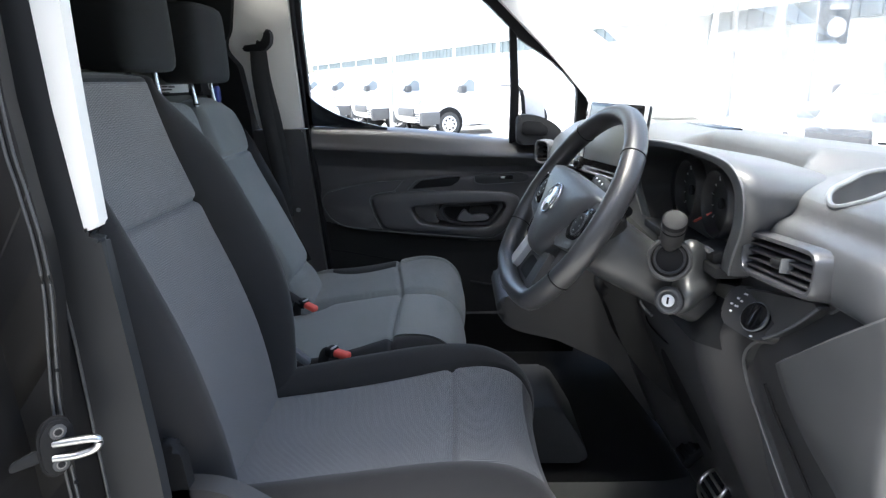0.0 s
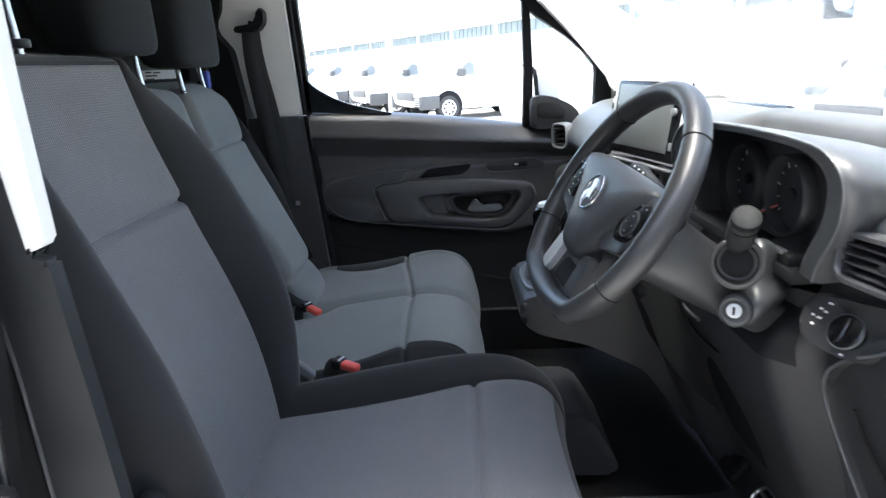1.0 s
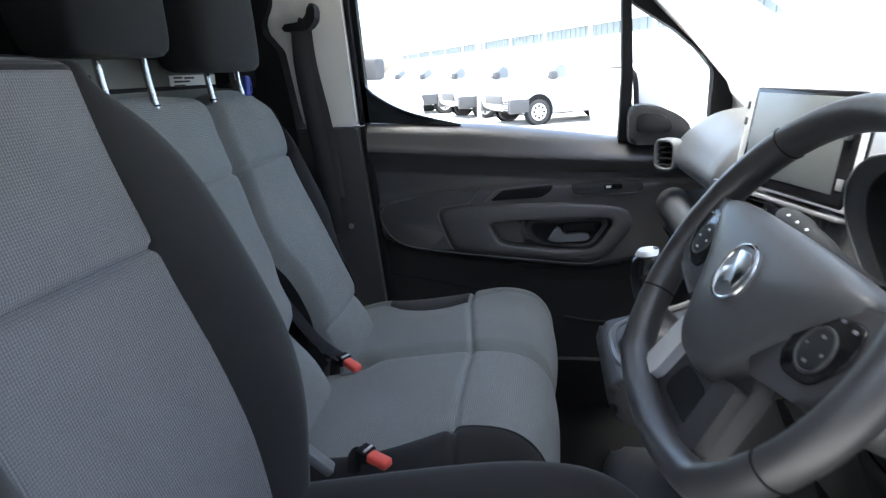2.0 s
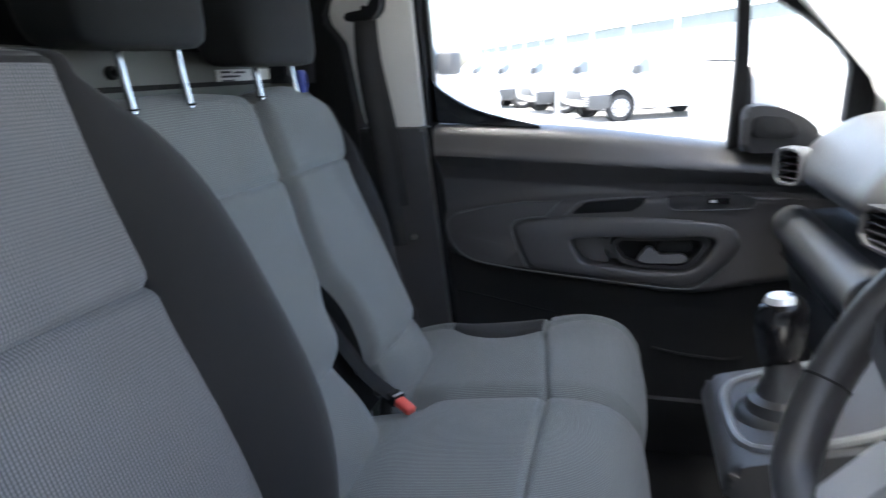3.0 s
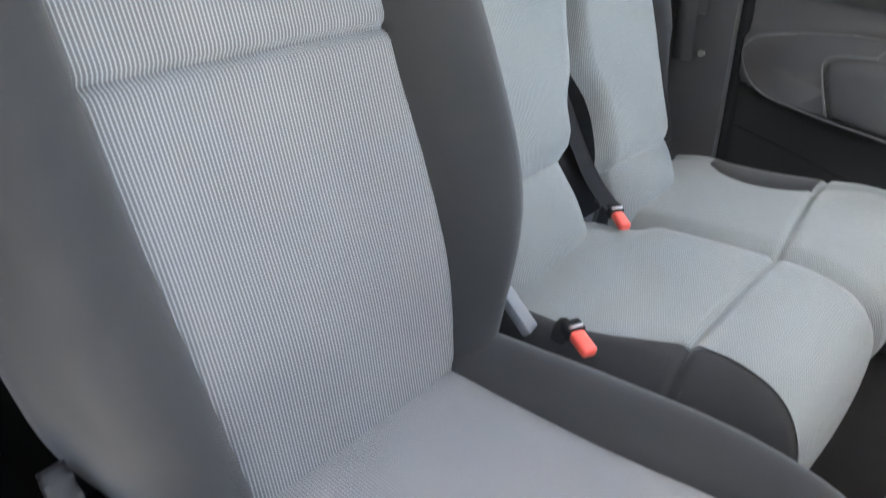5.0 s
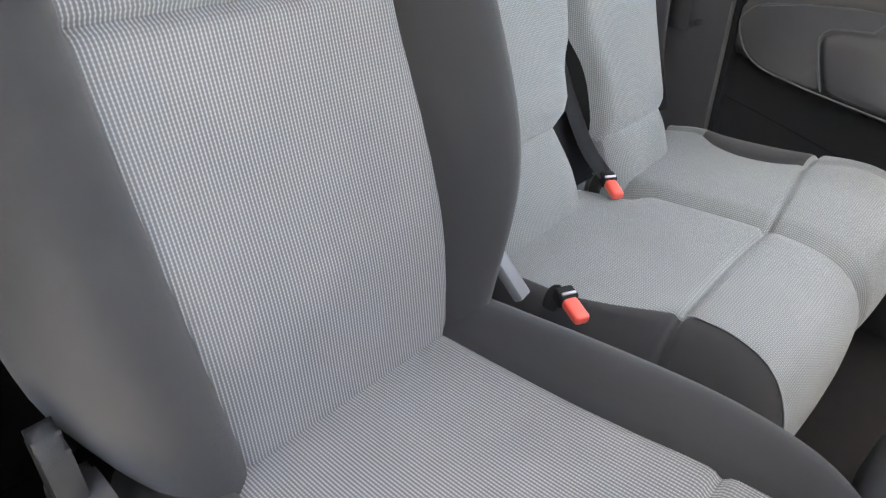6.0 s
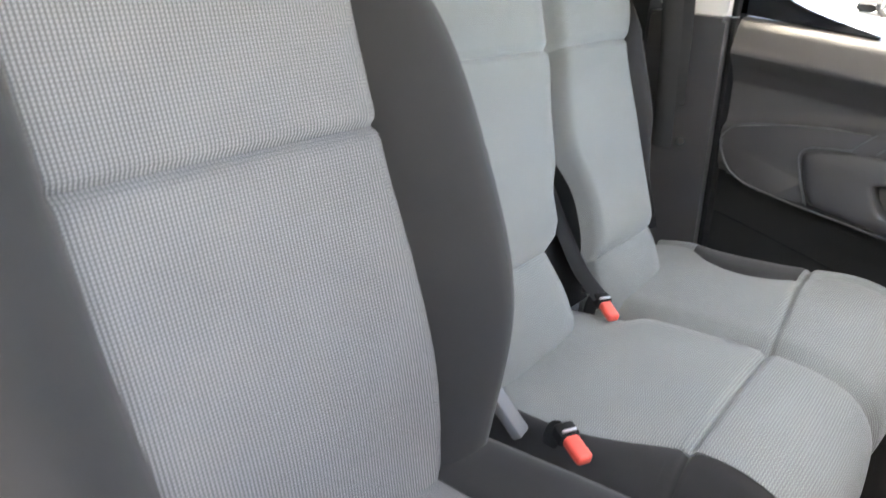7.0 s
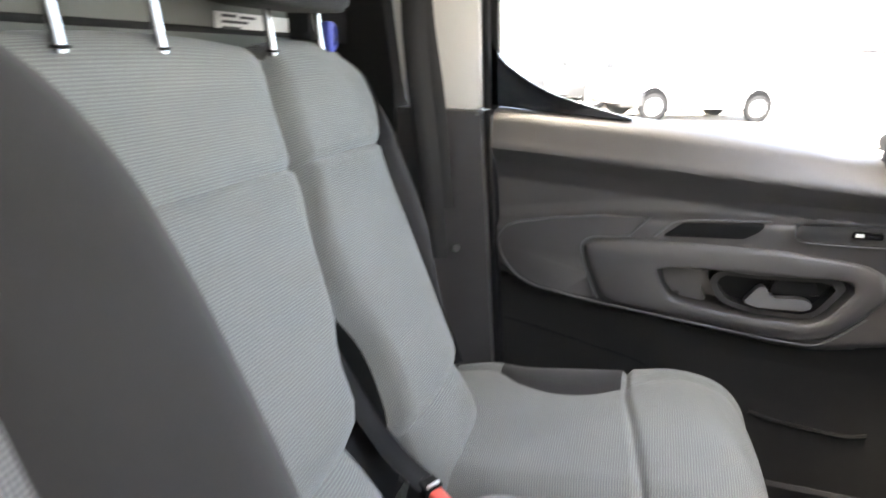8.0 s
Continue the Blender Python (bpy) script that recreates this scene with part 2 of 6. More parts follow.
def smoothline(pts, n=6, closed=False):
    """Catmull-Rom through points."""
    P = [Vector(p) for p in pts]
    k = len(P)
    out = []
    for i in range(k if closed else k - 1):
        if closed:
            a, b, c, d = P[i - 1], P[i], P[(i + 1) % k], P[(i + 2) % k]
        else:
            a, b, c, d = P[max(i - 1, 0)], P[i], P[i + 1], P[min(i + 2, k - 1)]
        for j in range(n):
            t = j / n
            out.append(0.5 * ((2 * b) + (c - a) * t + (2 * a - 5 * b + 4 * c - d) * t * t + (3 * b - a - 3 * c + d) * t ** 3))
    if not closed:
        out.append(P[-1])
    return out


def interp(table, x):
    xs, ys = [r[0] for r in table], [r[1] for r in table]
    return float(np.interp(x, xs, ys))


def ease(table, x):
    """Smooth interpolation through (x, y) rows."""
    if x <= table[0][0]:
        return table[0][1]
    for i in range(len(table) - 1):
        x0, y0 = table[i]
        x1, y1 = table[i + 1]
        if x <= x1:
            h = x1 - x0
            t = (x - x0) / h
            m0 = (y1 - table[i - 1][1]) / (x1 - table[i - 1][0]) if i else (y1 - y0) / h
            m1 = (table[i + 2][1] - y0) / (table[i + 2][0] - x0) if i + 2 < len(table) else (y1 - y0) / h
            return (2 * t ** 3 - 3 * t * t + 1) * y0 + (t ** 3 - 2 * t * t + t) * h * m0 + (3 * t * t - 2 * t ** 3) * y1 + (t ** 3 - t * t) * h * m1
    return table[-1][1]


def tube(pts, r, n=10, closed=False, bm=None, flat=1.0, up=(0, 0, 1)):
    """A round bar along points; flat squeezes it along the second axis."""
    bm = bm or bmesh.new()
    P = [Vector(p) for p in pts]
    rings = []
    k = len(P)
    for i, p in enumerate(P):
        if closed:
            d = P[(i + 1) % k] - P[i - 1]
        else:
            d = P[min(i + 1, k - 1)] - P[max(i - 1, 0)]
        d.normalize()
        a = d.cross(Vector(up))
        if a.length < 1e-4:
            a = d.cross(Vector((1, 0, 0)))
        a.normalize()
        b = a.cross(d)
        rr = r[i] if isinstance(r, (list, tuple)) else r
        rings.append([bm.verts.new(p + a * rr * math.cos(t) + b * rr * flat * math.sin(t)) for t in [2 * math.pi * j / n for j in range(n)]])
    for i in range(k if closed else k - 1):
        A, B = rings[i], rings[(i + 1) % k]
        for j in range(n):
            bm.faces.new((A[j], A[(j + 1) % n], B[(j + 1) % n], B[j]))
    if not closed:
        bm.faces.new(rings[0][::-1])
        bm.faces.new(rings[-1])
    return bm


def disc(center, normal, r, depth, n=24, bevel=0.001, bm=None, r2=None):
    bm = bm or bmesh.new()
    z = Vector(normal).normalized()
    q = z.to_track_quat("Z", "Y").to_matrix().to_4x4()
    made = bmesh.ops.create_cone(bm, cap_ends=True, segments=n, radius1=r, radius2=r if r2 is None else r2, depth=depth, matrix=Matrix.Translation(Vector(center) + z * depth / 2) @ q)
    if bevel:
        es = [e for e in {e for v in made["verts"] for e in v.link_edges} if len(e.link_faces) == 2 and e.calc_face_angle(0) > 0.9]
        bmesh.ops.bevel(bm, geom=es, offset=bevel, segments=2, affect="EDGES", profile=0.5)
    return bm


def ring(center, normal, r, minor, n=32, k=8, bm=None):
    z = Vector(normal).normalized()
    q = z.to_track_quat("Z", "Y").to_matrix()
    pts = [Vector(center) + q @ Vector((r * math.cos(2 * math.pi * i / n), r * math.sin(2 * math.pi * i / n), 0)) for i in range(n)]
    return tube(pts, minor, k, True, bm, up=tuple(z))


def sheet(P, uv=None, bm=None, close=False):
    """A surface through rows of places; uv: same rows of (u, v)."""
    bm = bm or bmesh.new()
    lay = bm.loops.layers.uv.verify()
    V = [[bm.verts.new(p) for p in row] for row in P]
    nr, nc = len(P), len(P[0])
    for i in range(nr - 1):
        for j in range(nc if close else nc - 1):
            c = [(i, j), (i, (j + 1) % nc), (i + 1, (j + 1) % nc), (i + 1, j)]
            vs = [V[a][b] for a, b in c]
            if len(set(vs)) < 4:
                continue
            f = bm.faces.new(vs)
            if uv:
                for lo, (a, b) in zip(f.loops, c):
                    lo[lay].uv = uv[a][b]
    return bm


def strip_parts(P, UV, owner, mats, parent, labels):
    """Splits a surface of rows of places into parts by owner(i, j) -> name."""
    groups = {}
    nr, nc = len(P), len(P[0])
    for i in range(nr - 1):
        for j in range(nc - 1):
            groups.setdefault(owner(i, j), []).append((i, j))
    made = {}
    for name, cells in groups.items():
        if name is None:
            continue
        bm = bmesh.new()
        lay = bm.loops.layers.uv.verify()
        V = {}

        def vert(a, b):
            if (a, b) not in V:
                V[a, b] = bm.verts.new(P[a][b])
            return V[a, b]

        for i, j in cells:
            c = [(i, j), (i, j + 1), (i + 1, j + 1), (i + 1, j)]
            f = bm.faces.new([vert(*q) for q in c])
            for lo, (a, b) in zip(f.loops, c):
                lo[lay].uv = UV[a][b]
        bmesh.ops.remove_doubles(bm, verts=bm.verts, dist=1e-5)
        key = name.split(":")[0]
        made[name] = part(key, bm, mats[name], parent, labels.get(name, ""), angle=70)
    return made


# ---------------------------------------------------------------- driver's seat
def frame_along(path):
    """Tangent and normal (to the left of travel, in the x-z plane) at each place of a path of (x, z)."""
    out = []
    k = len(path)
    for i, p in enumerate(path):
        d = (path[min(i + 1, k - 1)] - path[max(i - 1, 0)]).normalized()
        out.append((p, d, Vector((-d[1], d[0]))))
    return out


def lengths(path):
    s = [0.0]
    for a, b in zip(path, path[1:]):
        s.append(s[-1] + (b - a).length)
    return s


def groove(x, at, depth=0.006, width=0.006):
    return -depth * math.exp(-((x - at) / width) ** 2)


def pad_surface(path, cols, place, side=1):
    """Rows along a path in the x-z plane, columns given by place(s, x, z, col) -> (y, offset along the normal)."""
    fr, ss = frame_along(path), lengths(path)
    fr = [(p, d, n * side) for p, d, n in fr]
    P, UV = [], []
    for (p, d, n), s in zip(fr, ss):
        row, uv = [], []
        u = 0.0
        for c in cols:
            y, off = place(s, p[0], p[1], c)
            row.append(Vector((p[0] + n[0] * off, y, p[1] + n[1] * off)))
            u += (row[-1] - row[-2]).length if len(row) > 1 else 0.0
            uv.append((u, s))
        mid = uv[len(uv) // 2][0]
        uv = [(a - mid, b) for a, b in uv]
        P.append(row)
        UV.append(uv)
    return P, UV


def densify(path, spots, reach=0.014):
    """Adds extra places to a path near given arc lengths."""
    ss = lengths(path)
    want = sorted(set([round(s, 5) for s in ss] + [round(q + e, 5) for q in spots for e in (-reach, -reach * .5, -reach * .25, 0, reach * .25, reach * .5, reach)]))
    want = [w for w in want if 0 <= w <= ss[-1]]
    xs = np.interp(want, ss, [p[0] for p in path])
    zs = np.interp(want, ss, [p[1] for p in path])
    return [Vector((a, b)) for a, b in zip(xs, zs)]


YD = 1.056


def driver_seat():
    seat = thing("driver_seat", "driver's seat in charcoal cloth with grey ribbed inserts", "car seat", (-0.05, YD, 0.5))
    # backrest: up the front, over the top
    line = [(-0.300, 0.780), (-0.313, 0.832), (-0.340, 0.930), (-0.381, 1.080), (-0.424, 1.235), (-0.455, 1.34), (-0.481, 1.444)]
    front = smoothline(line, 7)
    top = [Vector((-0.484, 1.450)), Vector((-0.491, 1.454)), Vector((-0.505, 1.456)), Vector((-0.53, 1.459)), Vector((-0.56, 1.461)), Vector((-0.592, 1.462)), Vector((-0.607, 1.456)), Vector((-0.614, 1.44)), Vector((-0.62, 1.40))]
    path = densify(front + top, [lengths(front)[4 * 7], lengths(front)[-1]])
    s_seam, s_top, s0 = lengths(front)[4 * 7], lengths(front)[-1], lengths(front)[7]
    width_out = [(0, 0.180), (0.05, 0.196), (0.11, 0.224), (0.165, 0.246), (0.207, 0.260), (0.26, 0.267), (0.33, 0.267), (0.42, 0.262), (0.47, 0.258), (0.56, 0.235), (0.62, 0.205), (0.66, 0.172), (0.68, 0.166), (0.9, 0.16)]
    width_in = [(0, 0.215), (0.05, 0.225), (0.125, 0.245), (0.21, 0.285), (0.27, 0.300), (0.36, 0.302), (0.47, 0.297), (0.56, 0.286), (0.62, 0.258), (0.66, 0.205), (0.68, 0.176), (0.9, 0.16)]
    crest = [(0, 0.012), (0.1, 0.035), (0.25, 0.053), (0.42, 0.052), (0.55, 0.036), (0.66, 0.006), (0.9, 0.0)]
    edge = [(0, 0.006), (0.15, 0.022), (0.3, 0.024), (0.45, 0.012), (0.66, 0.0), (0.9, 0.0)]
    HALF_OUT = [(0, 0.125), (0.08, 0.130), (0.2, 0.141), (0.33, 0.150), (0.45, 0.153), (0.9, 0.153)]
    HALF_IN = [(0, 0.150), (0.08, 0.160), (0.2, 0.168), (0.33, 0.160), (0.45, 0.153), (0.9, 0.153)]
    cols = [("b", -1)] + [("s", -1, t) for t in (1, .75, .5, .25)] + [("o", -1, t) for t in (1, .94, .86, .75, .62, .5, .38, .25, .14, .07, .03)] + [("i", t / 14) for t in range(-14, 15)] + [("o", 1, t) for t in (.03, .07, .14, .25, .38, .5, .62, .75, .86, .94, 1)] + [("s", 1, t) for t in (.25, .5, .75, 1)] + [("b", 1)]

    def place(s, x, z, c):
        w, b, e = ease(width_out if c[0] != "i" and c[1] < 0 else width_in, s), ease(crest, s), ease(edge, s)
        over = max(0.0, (s - s_top) / 0.14)
        thick = 0.13 * max(0.0, 1 - over) + 0.01
        left = (c[1] < 0)
        half = min(ease(HALF_OUT if left else HALF_IN, s), 0.995 * w)
        if c[0] == "i":
            off = e * abs(c[1]) ** 2.2 + groove(s, s_seam, 0.011, 0.006) + 0.006 * math.cos(c[1] * math.pi / 2) * (1 if s < s_top else 0)
            off += groove(abs(c[1]), 1, 0.005, 0.04) + 0.012 * math.exp(-((s - 0.2) / 0.09) ** 2) * math.cos(c[1] * math.pi / 2)
            return YD + half * c[1], off
        if c[0] == "o":
            t = c[2]
            off = e + b * math.sin(math.pi * min(1, t * 1.05)) ** 0.8 - 0.035 * t ** 4 + groove(t, 0, 0.005, 0.05)
            return YD + c[1] * (half + (w - half) * (1 - (1 - t) ** 1.3)), off
        if c[0] == "s":
            t = c[2]
            return YD + c[1] * (w - 0.02 * t * t), e - 0.035 - thick * t
        return YD, e - 0.04 - thick

    P, UV = pad_surface(path, cols, place, -1)
    ss = lengths(path)
    n_i0 = next(i for i, c in enumerate(cols) if c[0] == "i")
    n_i1 = n_i0 + 28

    def owner(i, j):
        if n_i0 <= j < n_i1 and ss[i] < s_top - 1e-4:
            return "back_insert_lower" if ss[i] < s_seam - 1e-4 else "back_insert_upper"
        if j >= n_i1:
            return "backrest_bolster:in" if ss[i] < s_top - 1e-4 else "backrest_top"
        if j < n_i0:
            return "backrest_bolster:out" if ss[i] < s_top - 1e-4 else "backrest_top"
        return "backrest_top"

    mats = {"back_insert_lower": WEAVE, "back_insert_upper": WEAVE, "backrest_bolster:in": CLOTH, "backrest_bolster:out": CLOTH, "backrest_top": CLOTH}
    strip_parts(P, UV, owner, mats, seat, {"back_insert_lower": "grey ribbed weave insert", "back_insert_upper": "grey ribbed weave insert"})
    # cushion: from the crease forward and over the front
    line = [(-0.40, 0.80), (-0.345, 0.815), (-0.305, 0.829), (-0.20, 0.843), (-0.08, 0.862), (0.04, 0.884), (0.11, 0.886), (0.158, 0.868), (0.183, 0.83), (0.188, 0.78), (0.178, 0.72), (0.16, 0.68)]
    path = smoothline(line, 6)
    s_x = lengths(path)[5 * 6]
    s_f = lengths(path)[7 * 6 + 2]
    path = densify(path, [s_x, s_f])
    width = [(0, 0.235), (0.1, 0.245), (0.3, 0.262), (0.45, 0.262), (0.56, 0.245), (0.62, 0.225), (0.75, 0.205), (0.9, 0.20)]
    crest = [(0, 0.02), (0.12, 0.034), (0.35, 0.036), (0.5, 0.022), (0.58, 0.008), (0.9, 0.0)]
    hwt = [(0, 0.150), (0.3, 0.155), (0.45, 0.163), (0.56, 0.172), (0.7, 0.17), (0.9, 0.17)]

    def place2(s, x, z, c):
        w, b, hw2 = ease(width, s), ease(crest, s), ease(hwt, s)
        if c[0] == "i":
            off = 0.012 * abs(c[1]) ** 2.5 + groove(s, s_x, 0.008, 0.006) + groove(abs(c[1]), 1, 0.004, 0.04)
            off += 0.006 * math.cos(c[1] * math.pi / 2) * math.sin(min(1, s / s_x) * math.pi)
            return YD + hw2 * c[1], off
        if c[0] == "o":
            t = c[2]
            return YD + c[1] * (hw2 + (w - hw2) * (1 - (1 - t) ** 1.25)), 0.012 + b * math.sin(math.pi * min(1, t)) ** 0.8 - 0.04 * t ** 4
        if c[0] == "s":
            return YD + c[1] * (w - 0.012 * c[2]), -0.028 - 0.13 * c[2] * max(0.15, 1 - max(0, s - 0.5) * 3)
        return YD, -0.03 - 0.13 * max(0.15, 1 - max(0, s - 0.5) * 3)

    P, UV = pad_surface(path, cols, place2)
    ss2 = lengths(path)

    def owner2(i, j):
        if n_i0 <= j < n_i1 and ss2[i] < s_f - 1e-4:
            return "cushion_insert_rear" if ss2[i] < s_x - 1e-4 else "cushion_insert_front"
        if ss2[i] >= s_f - 1e-4:
            return "cushion_front"
        return "cushion_bolster:in" if j >= n_i1 else "cushion_bolster:out"

    mats = {"cushion_insert_rear": WEAVE, "cushion_insert_front": WEAVE, "cushion_front": CLOTH, "cushion_bolster:in": CLOTH, "cushion_bolster:out": CLOTH}
    strip_parts(P, UV, owner2, mats, seat, {"cushion_insert_rear": "grey ribbed weave insert", "cushion_insert_front": "grey ribbed weave insert"})
    # plastic shield, recliner lever, runners
    shield = rounded([(-0.40, 0.60), (-0.38, 0.86), (-0.345, 0.925), (-0.30, 0.936), (-0.25, 0.928), (-0.20, 0.895), (-0.08, 0.82), (0.12, 0.77), (0.13, 0.66), (0.0, 0.60)], 0.03)
    part("side_shield", prism(shield, lambda a, b, c: Vector((a, 0.812 - c, b)), 0.034, 0.008), PLASTIC, seat, "grey-black plastic side shield")
    lever = rounded([(-0.345, 0.80), (-0.340, 0.985), (-0.322, 1.006), (-0.302, 0.985), (-0.285, 0.80)], 0.014)
    part("recline_lever", prism(lever, lambda a, b, c: Vector((a, 0.798 - c, b)), 0.020, 0.008), COVER, seat)
    for y in (0.86, 1.27):
        part("runner", box((-0.36, y - 0.02, 0.47), (0.12, y + 0.02, 0.66), 0.006), RUBBER, seat)
    part("seat_pan", box((-0.36, 0.87, 0.64), (0.12, 1.26, 0.72), 0.02), RUBBER, seat)
    for y in (1.004, 1.124):
        post = tube([(-0.578, y, 1.44), (-0.585, y, 1.52), (-0.592, y, 1.64)], 0.0065, 12)
        pm = part("headrest_post", post, CHROME, seat, "chromed headrest post")
        part("post_collar", disc((-0.577, y, 1.470), (0, 0, 1), 0.014, 0.012, 16, 0.003), PLASTIC, pm)
    part("headrest", headrest_mesh(Vector((-0.59, YD, 1.70)), 0.125, 0.085, 0.045), HEADCLOTH, seat)
    return seat


def headrest_mesh(c, hy, hz, hx, lean=0.25):
    """A soft block with wide front, rounded all round."""
    bm = bmesh.new()
    bmesh.ops.create_cube(bm, size=2)
    bmesh.ops.subdivide_edges(bm, edges=bm.edges, cuts=9, use_grid_fill=True)
    for v in bm.verts:
        p = v.co.copy()
        q = Vector([math.copysign(abs(a) ** 1.0, a) for a in p])
        k = (abs(q.x) ** 8 + abs(q.y) ** 8 + abs(q.z) ** 8) ** (1 / 8)
        q = q / max(k, 1e-6) * max(abs(q.x), abs(q.y), abs(q.z))
        x = q.x * hx * (1 + 0.15 * q.z) + 0.012 * (1 - q.y * q.y) * (1 if q.x > 0 else 0)
        y = q.y * hy * (1 - 0.05 * max(0, q.z))
        z = q.z * hz
        v.co = c + Vector((x - lean * z * 0.5, y, z))
    lay = bm.loops.layers.uv.verify()
    return bm


driver_seat()


# ---------------------------------------------------------------- passenger bench
def bench():
    seat = thing("passenger_bench", "double passenger bench seat in grey cloth with charcoal sides", "car seat", (-0.15, 1.75, 0.5))
    line = [(-0.44, 0.815), (-0.385, 0.832), (-0.33, 0.842), (-0.22, 0.860), (-0.10, 0.876), (-0.03, 0.877), (0.02, 0.862), (0.052, 0.825), (0.064, 0.775), (0.055, 0.72), (0.03, 0.68)]
    path = smoothline(line, 6)
    s_x = lengths(path)[4 * 6]
    path = densify(path, [s_x, s_x - 0.012, s_x - 0.024, s_x - 0.036])
    ys = [1.355, 1.357, 1.361, 1.367, 1.375, 1.387, 1.401, 1.415, 1.421, 1.427] + [1.427 + 0.303 * i / 16 for i in range(1, 17)] + [1.734, 1.738] + [1.738 + 0.322 * i / 16 for i in range(1, 17)] + [2.066, 2.072, 2.080, 2.09, 2.10, 2.11, 2.118, 2.124, 2.128, 2.128]

    def place(s, x, z, c):
        y = ys[c]
        cross = s_x - 0.036 * min(1.0, max(0.0, (y - 1.72) / 0.30))
        off = groove(s, cross, 0.010, 0.006) + groove(y, 1.735, 0.022, 0.007) + groove(y, 1.715, 0.035, 0.030) * min(1.0, max(0.0, (-0.29 - x) / 0.06))
        if y < 1.735:
            off += 0.010 * (1 - ((y - 1.58) / 0.16) ** 2) if y > 1.425 else 0
            if y <= 1.427:
                t = (1.427 - y) / 0.072
                off += -0.085 * t ** 2.2 - (0.09 if c == 0 else 0)
                off += groove(y, 1.421, 0.004, 0.004)
        else:
            off += 0.012 * (1 - ((y - 1.90) / 0.165) ** 2) if y < 2.06 else 0
            if y >= 2.06:
                t = (y - 2.06) / 0.09
                off += 0.006 * math.sin(min(1, t * 1.4) * math.pi) - 0.045 * t ** 3 - (0.12 if c == len(ys) - 1 else 0)
                off += groove(y, 2.066, 0.004, 0.004)
        front = max(0.0, (s - 0.40) / 0.3)
        yy = y
        if y < 1.60:
            near = ease([(-0.30, -0.004), (-0.17, -0.004), (-0.085, 0.006), (-0.03, 0.008), (0.02, 0.000), (0.05, -0.014), (0.07, -0.03)], x if z > 0.79 else 0.07)
            yy += near * (max(0.0, (y - 1.355) / 0.066) if y < 1.421 else (1.60 - y) / 0.179)
        if y < 1.425:
            rear = min(1.0, max(0.0, (-0.06 - x) / 0.2))
            yy += 0.02 * min(1, front) ** 2 + 0.012 - 0.055 * rear * rear * (3 - 2 * rear)
        if y > 1.90:
            far = ease([(-0.42, 0.020), (-0.36, 0.006), (-0.31, -0.040), (-0.24, -0.072), (-0.17, -0.062), (-0.12, -0.022), (-0.07, 0.010), (0.0, 0.015)], x)
            yy += far * ((y - 1.90) / 0.166 if y < 2.066 else max(0.0, (2.128 - y) / 0.062))
        if y > 2.06:
            yy -= 0.03 * min(1, front) ** 2
        return yy, off

    P, UV = pad_surface(path, range(len(ys)), place)
    ss = lengths(path)

    def owner(i, j):
        y = (ys[j] + ys[j + 1]) / 2
        x = P[i][j].x
        if y < 1.422:
            return "cushion_side:near"
        if y > 2.066 and -0.355 < x < -0.145:
            return "cushion_side:far"
        return "middle_cushion" if y < 1.736 else "outer_cushion"

    mats = {"cushion_side:near": CLOTH, "cushion_side:far": CLOTH, "middle_cushion": WEAVE_BENCH, "outer_cushion": WEAVE_BENCH}
    strip_parts(P, UV, owner, mats, seat, {"cushion_side:near": "charcoal cloth side", "cushion_side:far": "charcoal cloth side"})
    # backs
    back = [(-0.346, 0.805), (-0.368, 0.875), (-0.398, 0.945), (-0.482, 1.078), (-0.583, 1.226), (-0.620, 1.31), (-0.632, 1.352), (-0.645, 1.376), (-0.668, 1.387), (-0.70, 1.382), (-0.715, 1.35)]

    def back_pad(lo, hi, left, right, names, bolster=None, crown=0.014):
        full = smoothline(back, 8)
        pts = [p for p in full if p[1] >= lo or p[0] < -0.62]
        pts = [p for p in pts if p[1] <= hi]
        ln = lengths(pts)
        s_seam = None
        for p, q in zip(pts, ln):
            if p[1] >= 1.226 and s_seam is None:
                s_seam = q
        pts = densify(pts, [s_seam] if s_seam else [])
        ln = lengths(pts)
        total = ln[-1]
        ts = [-1.0, -1.0, -0.985, -0.96, -0.92, -0.86] + [i / 8 for i in range(-6, 7)] + [0.86, 0.92, 0.96, 0.985, 1.0, 1.0]
        bt = [0.15, 0.35, 0.55, 0.75, 0.9, 1.0, 1.0] if bolster else []

        def place(s, x, z, c):
            yl, yr = ease(left, z), ease(right, z)
            if x < -0.66:
                yl, yr = ease(left, 1.37), ease(right, 1.37)
            end = min(1.0, s / 0.03) ** 0.5 if lo > 0.85 else 1
            if c < len(ts):
                t = ts[c]
                y = (yl + yr) / 2 + (yr - yl) / 2 * t
                off = crown * (1 - t * t) - 0.03 * max(0, abs(t) - 0.86) / 0.14 * (1 if not (bolster and t > 0) else 0.2) - 0.024 * (1 - end)
                if c == 0 or (c == len(ts) - 1 and not bolster):
                    off = -0.07
                if s_seam:
                    off += groove(s, s_seam, 0.009, 0.006)
                return y, off
            t = bt[c - len(ts)]
            w = ease(bolster, z) if x > -0.64 else 0.005
            return yr + w * t, 0.02 * math.sin(math.pi * t) * min(1, w / 0.06) - 0.05 * t ** 3 - (0.07 if c == len(ts) + len(bt) - 1 else 0)

        def place_end(s, x, z, c):
            y, off = place(s, x, z, c)
            return y, max(off, -0.012) if x < -0.655 else off

        P, UV = pad_surface(pts, range(len(ts) + len(bt)), place_end, -1)

        def owner(i, j):
            if j == 0 or (j == len(ts) - 2 and not bolster):
                return names[-1] + (":a" if j == 0 else ":b")
            if j >= len(ts) - 1:
                return names[2]
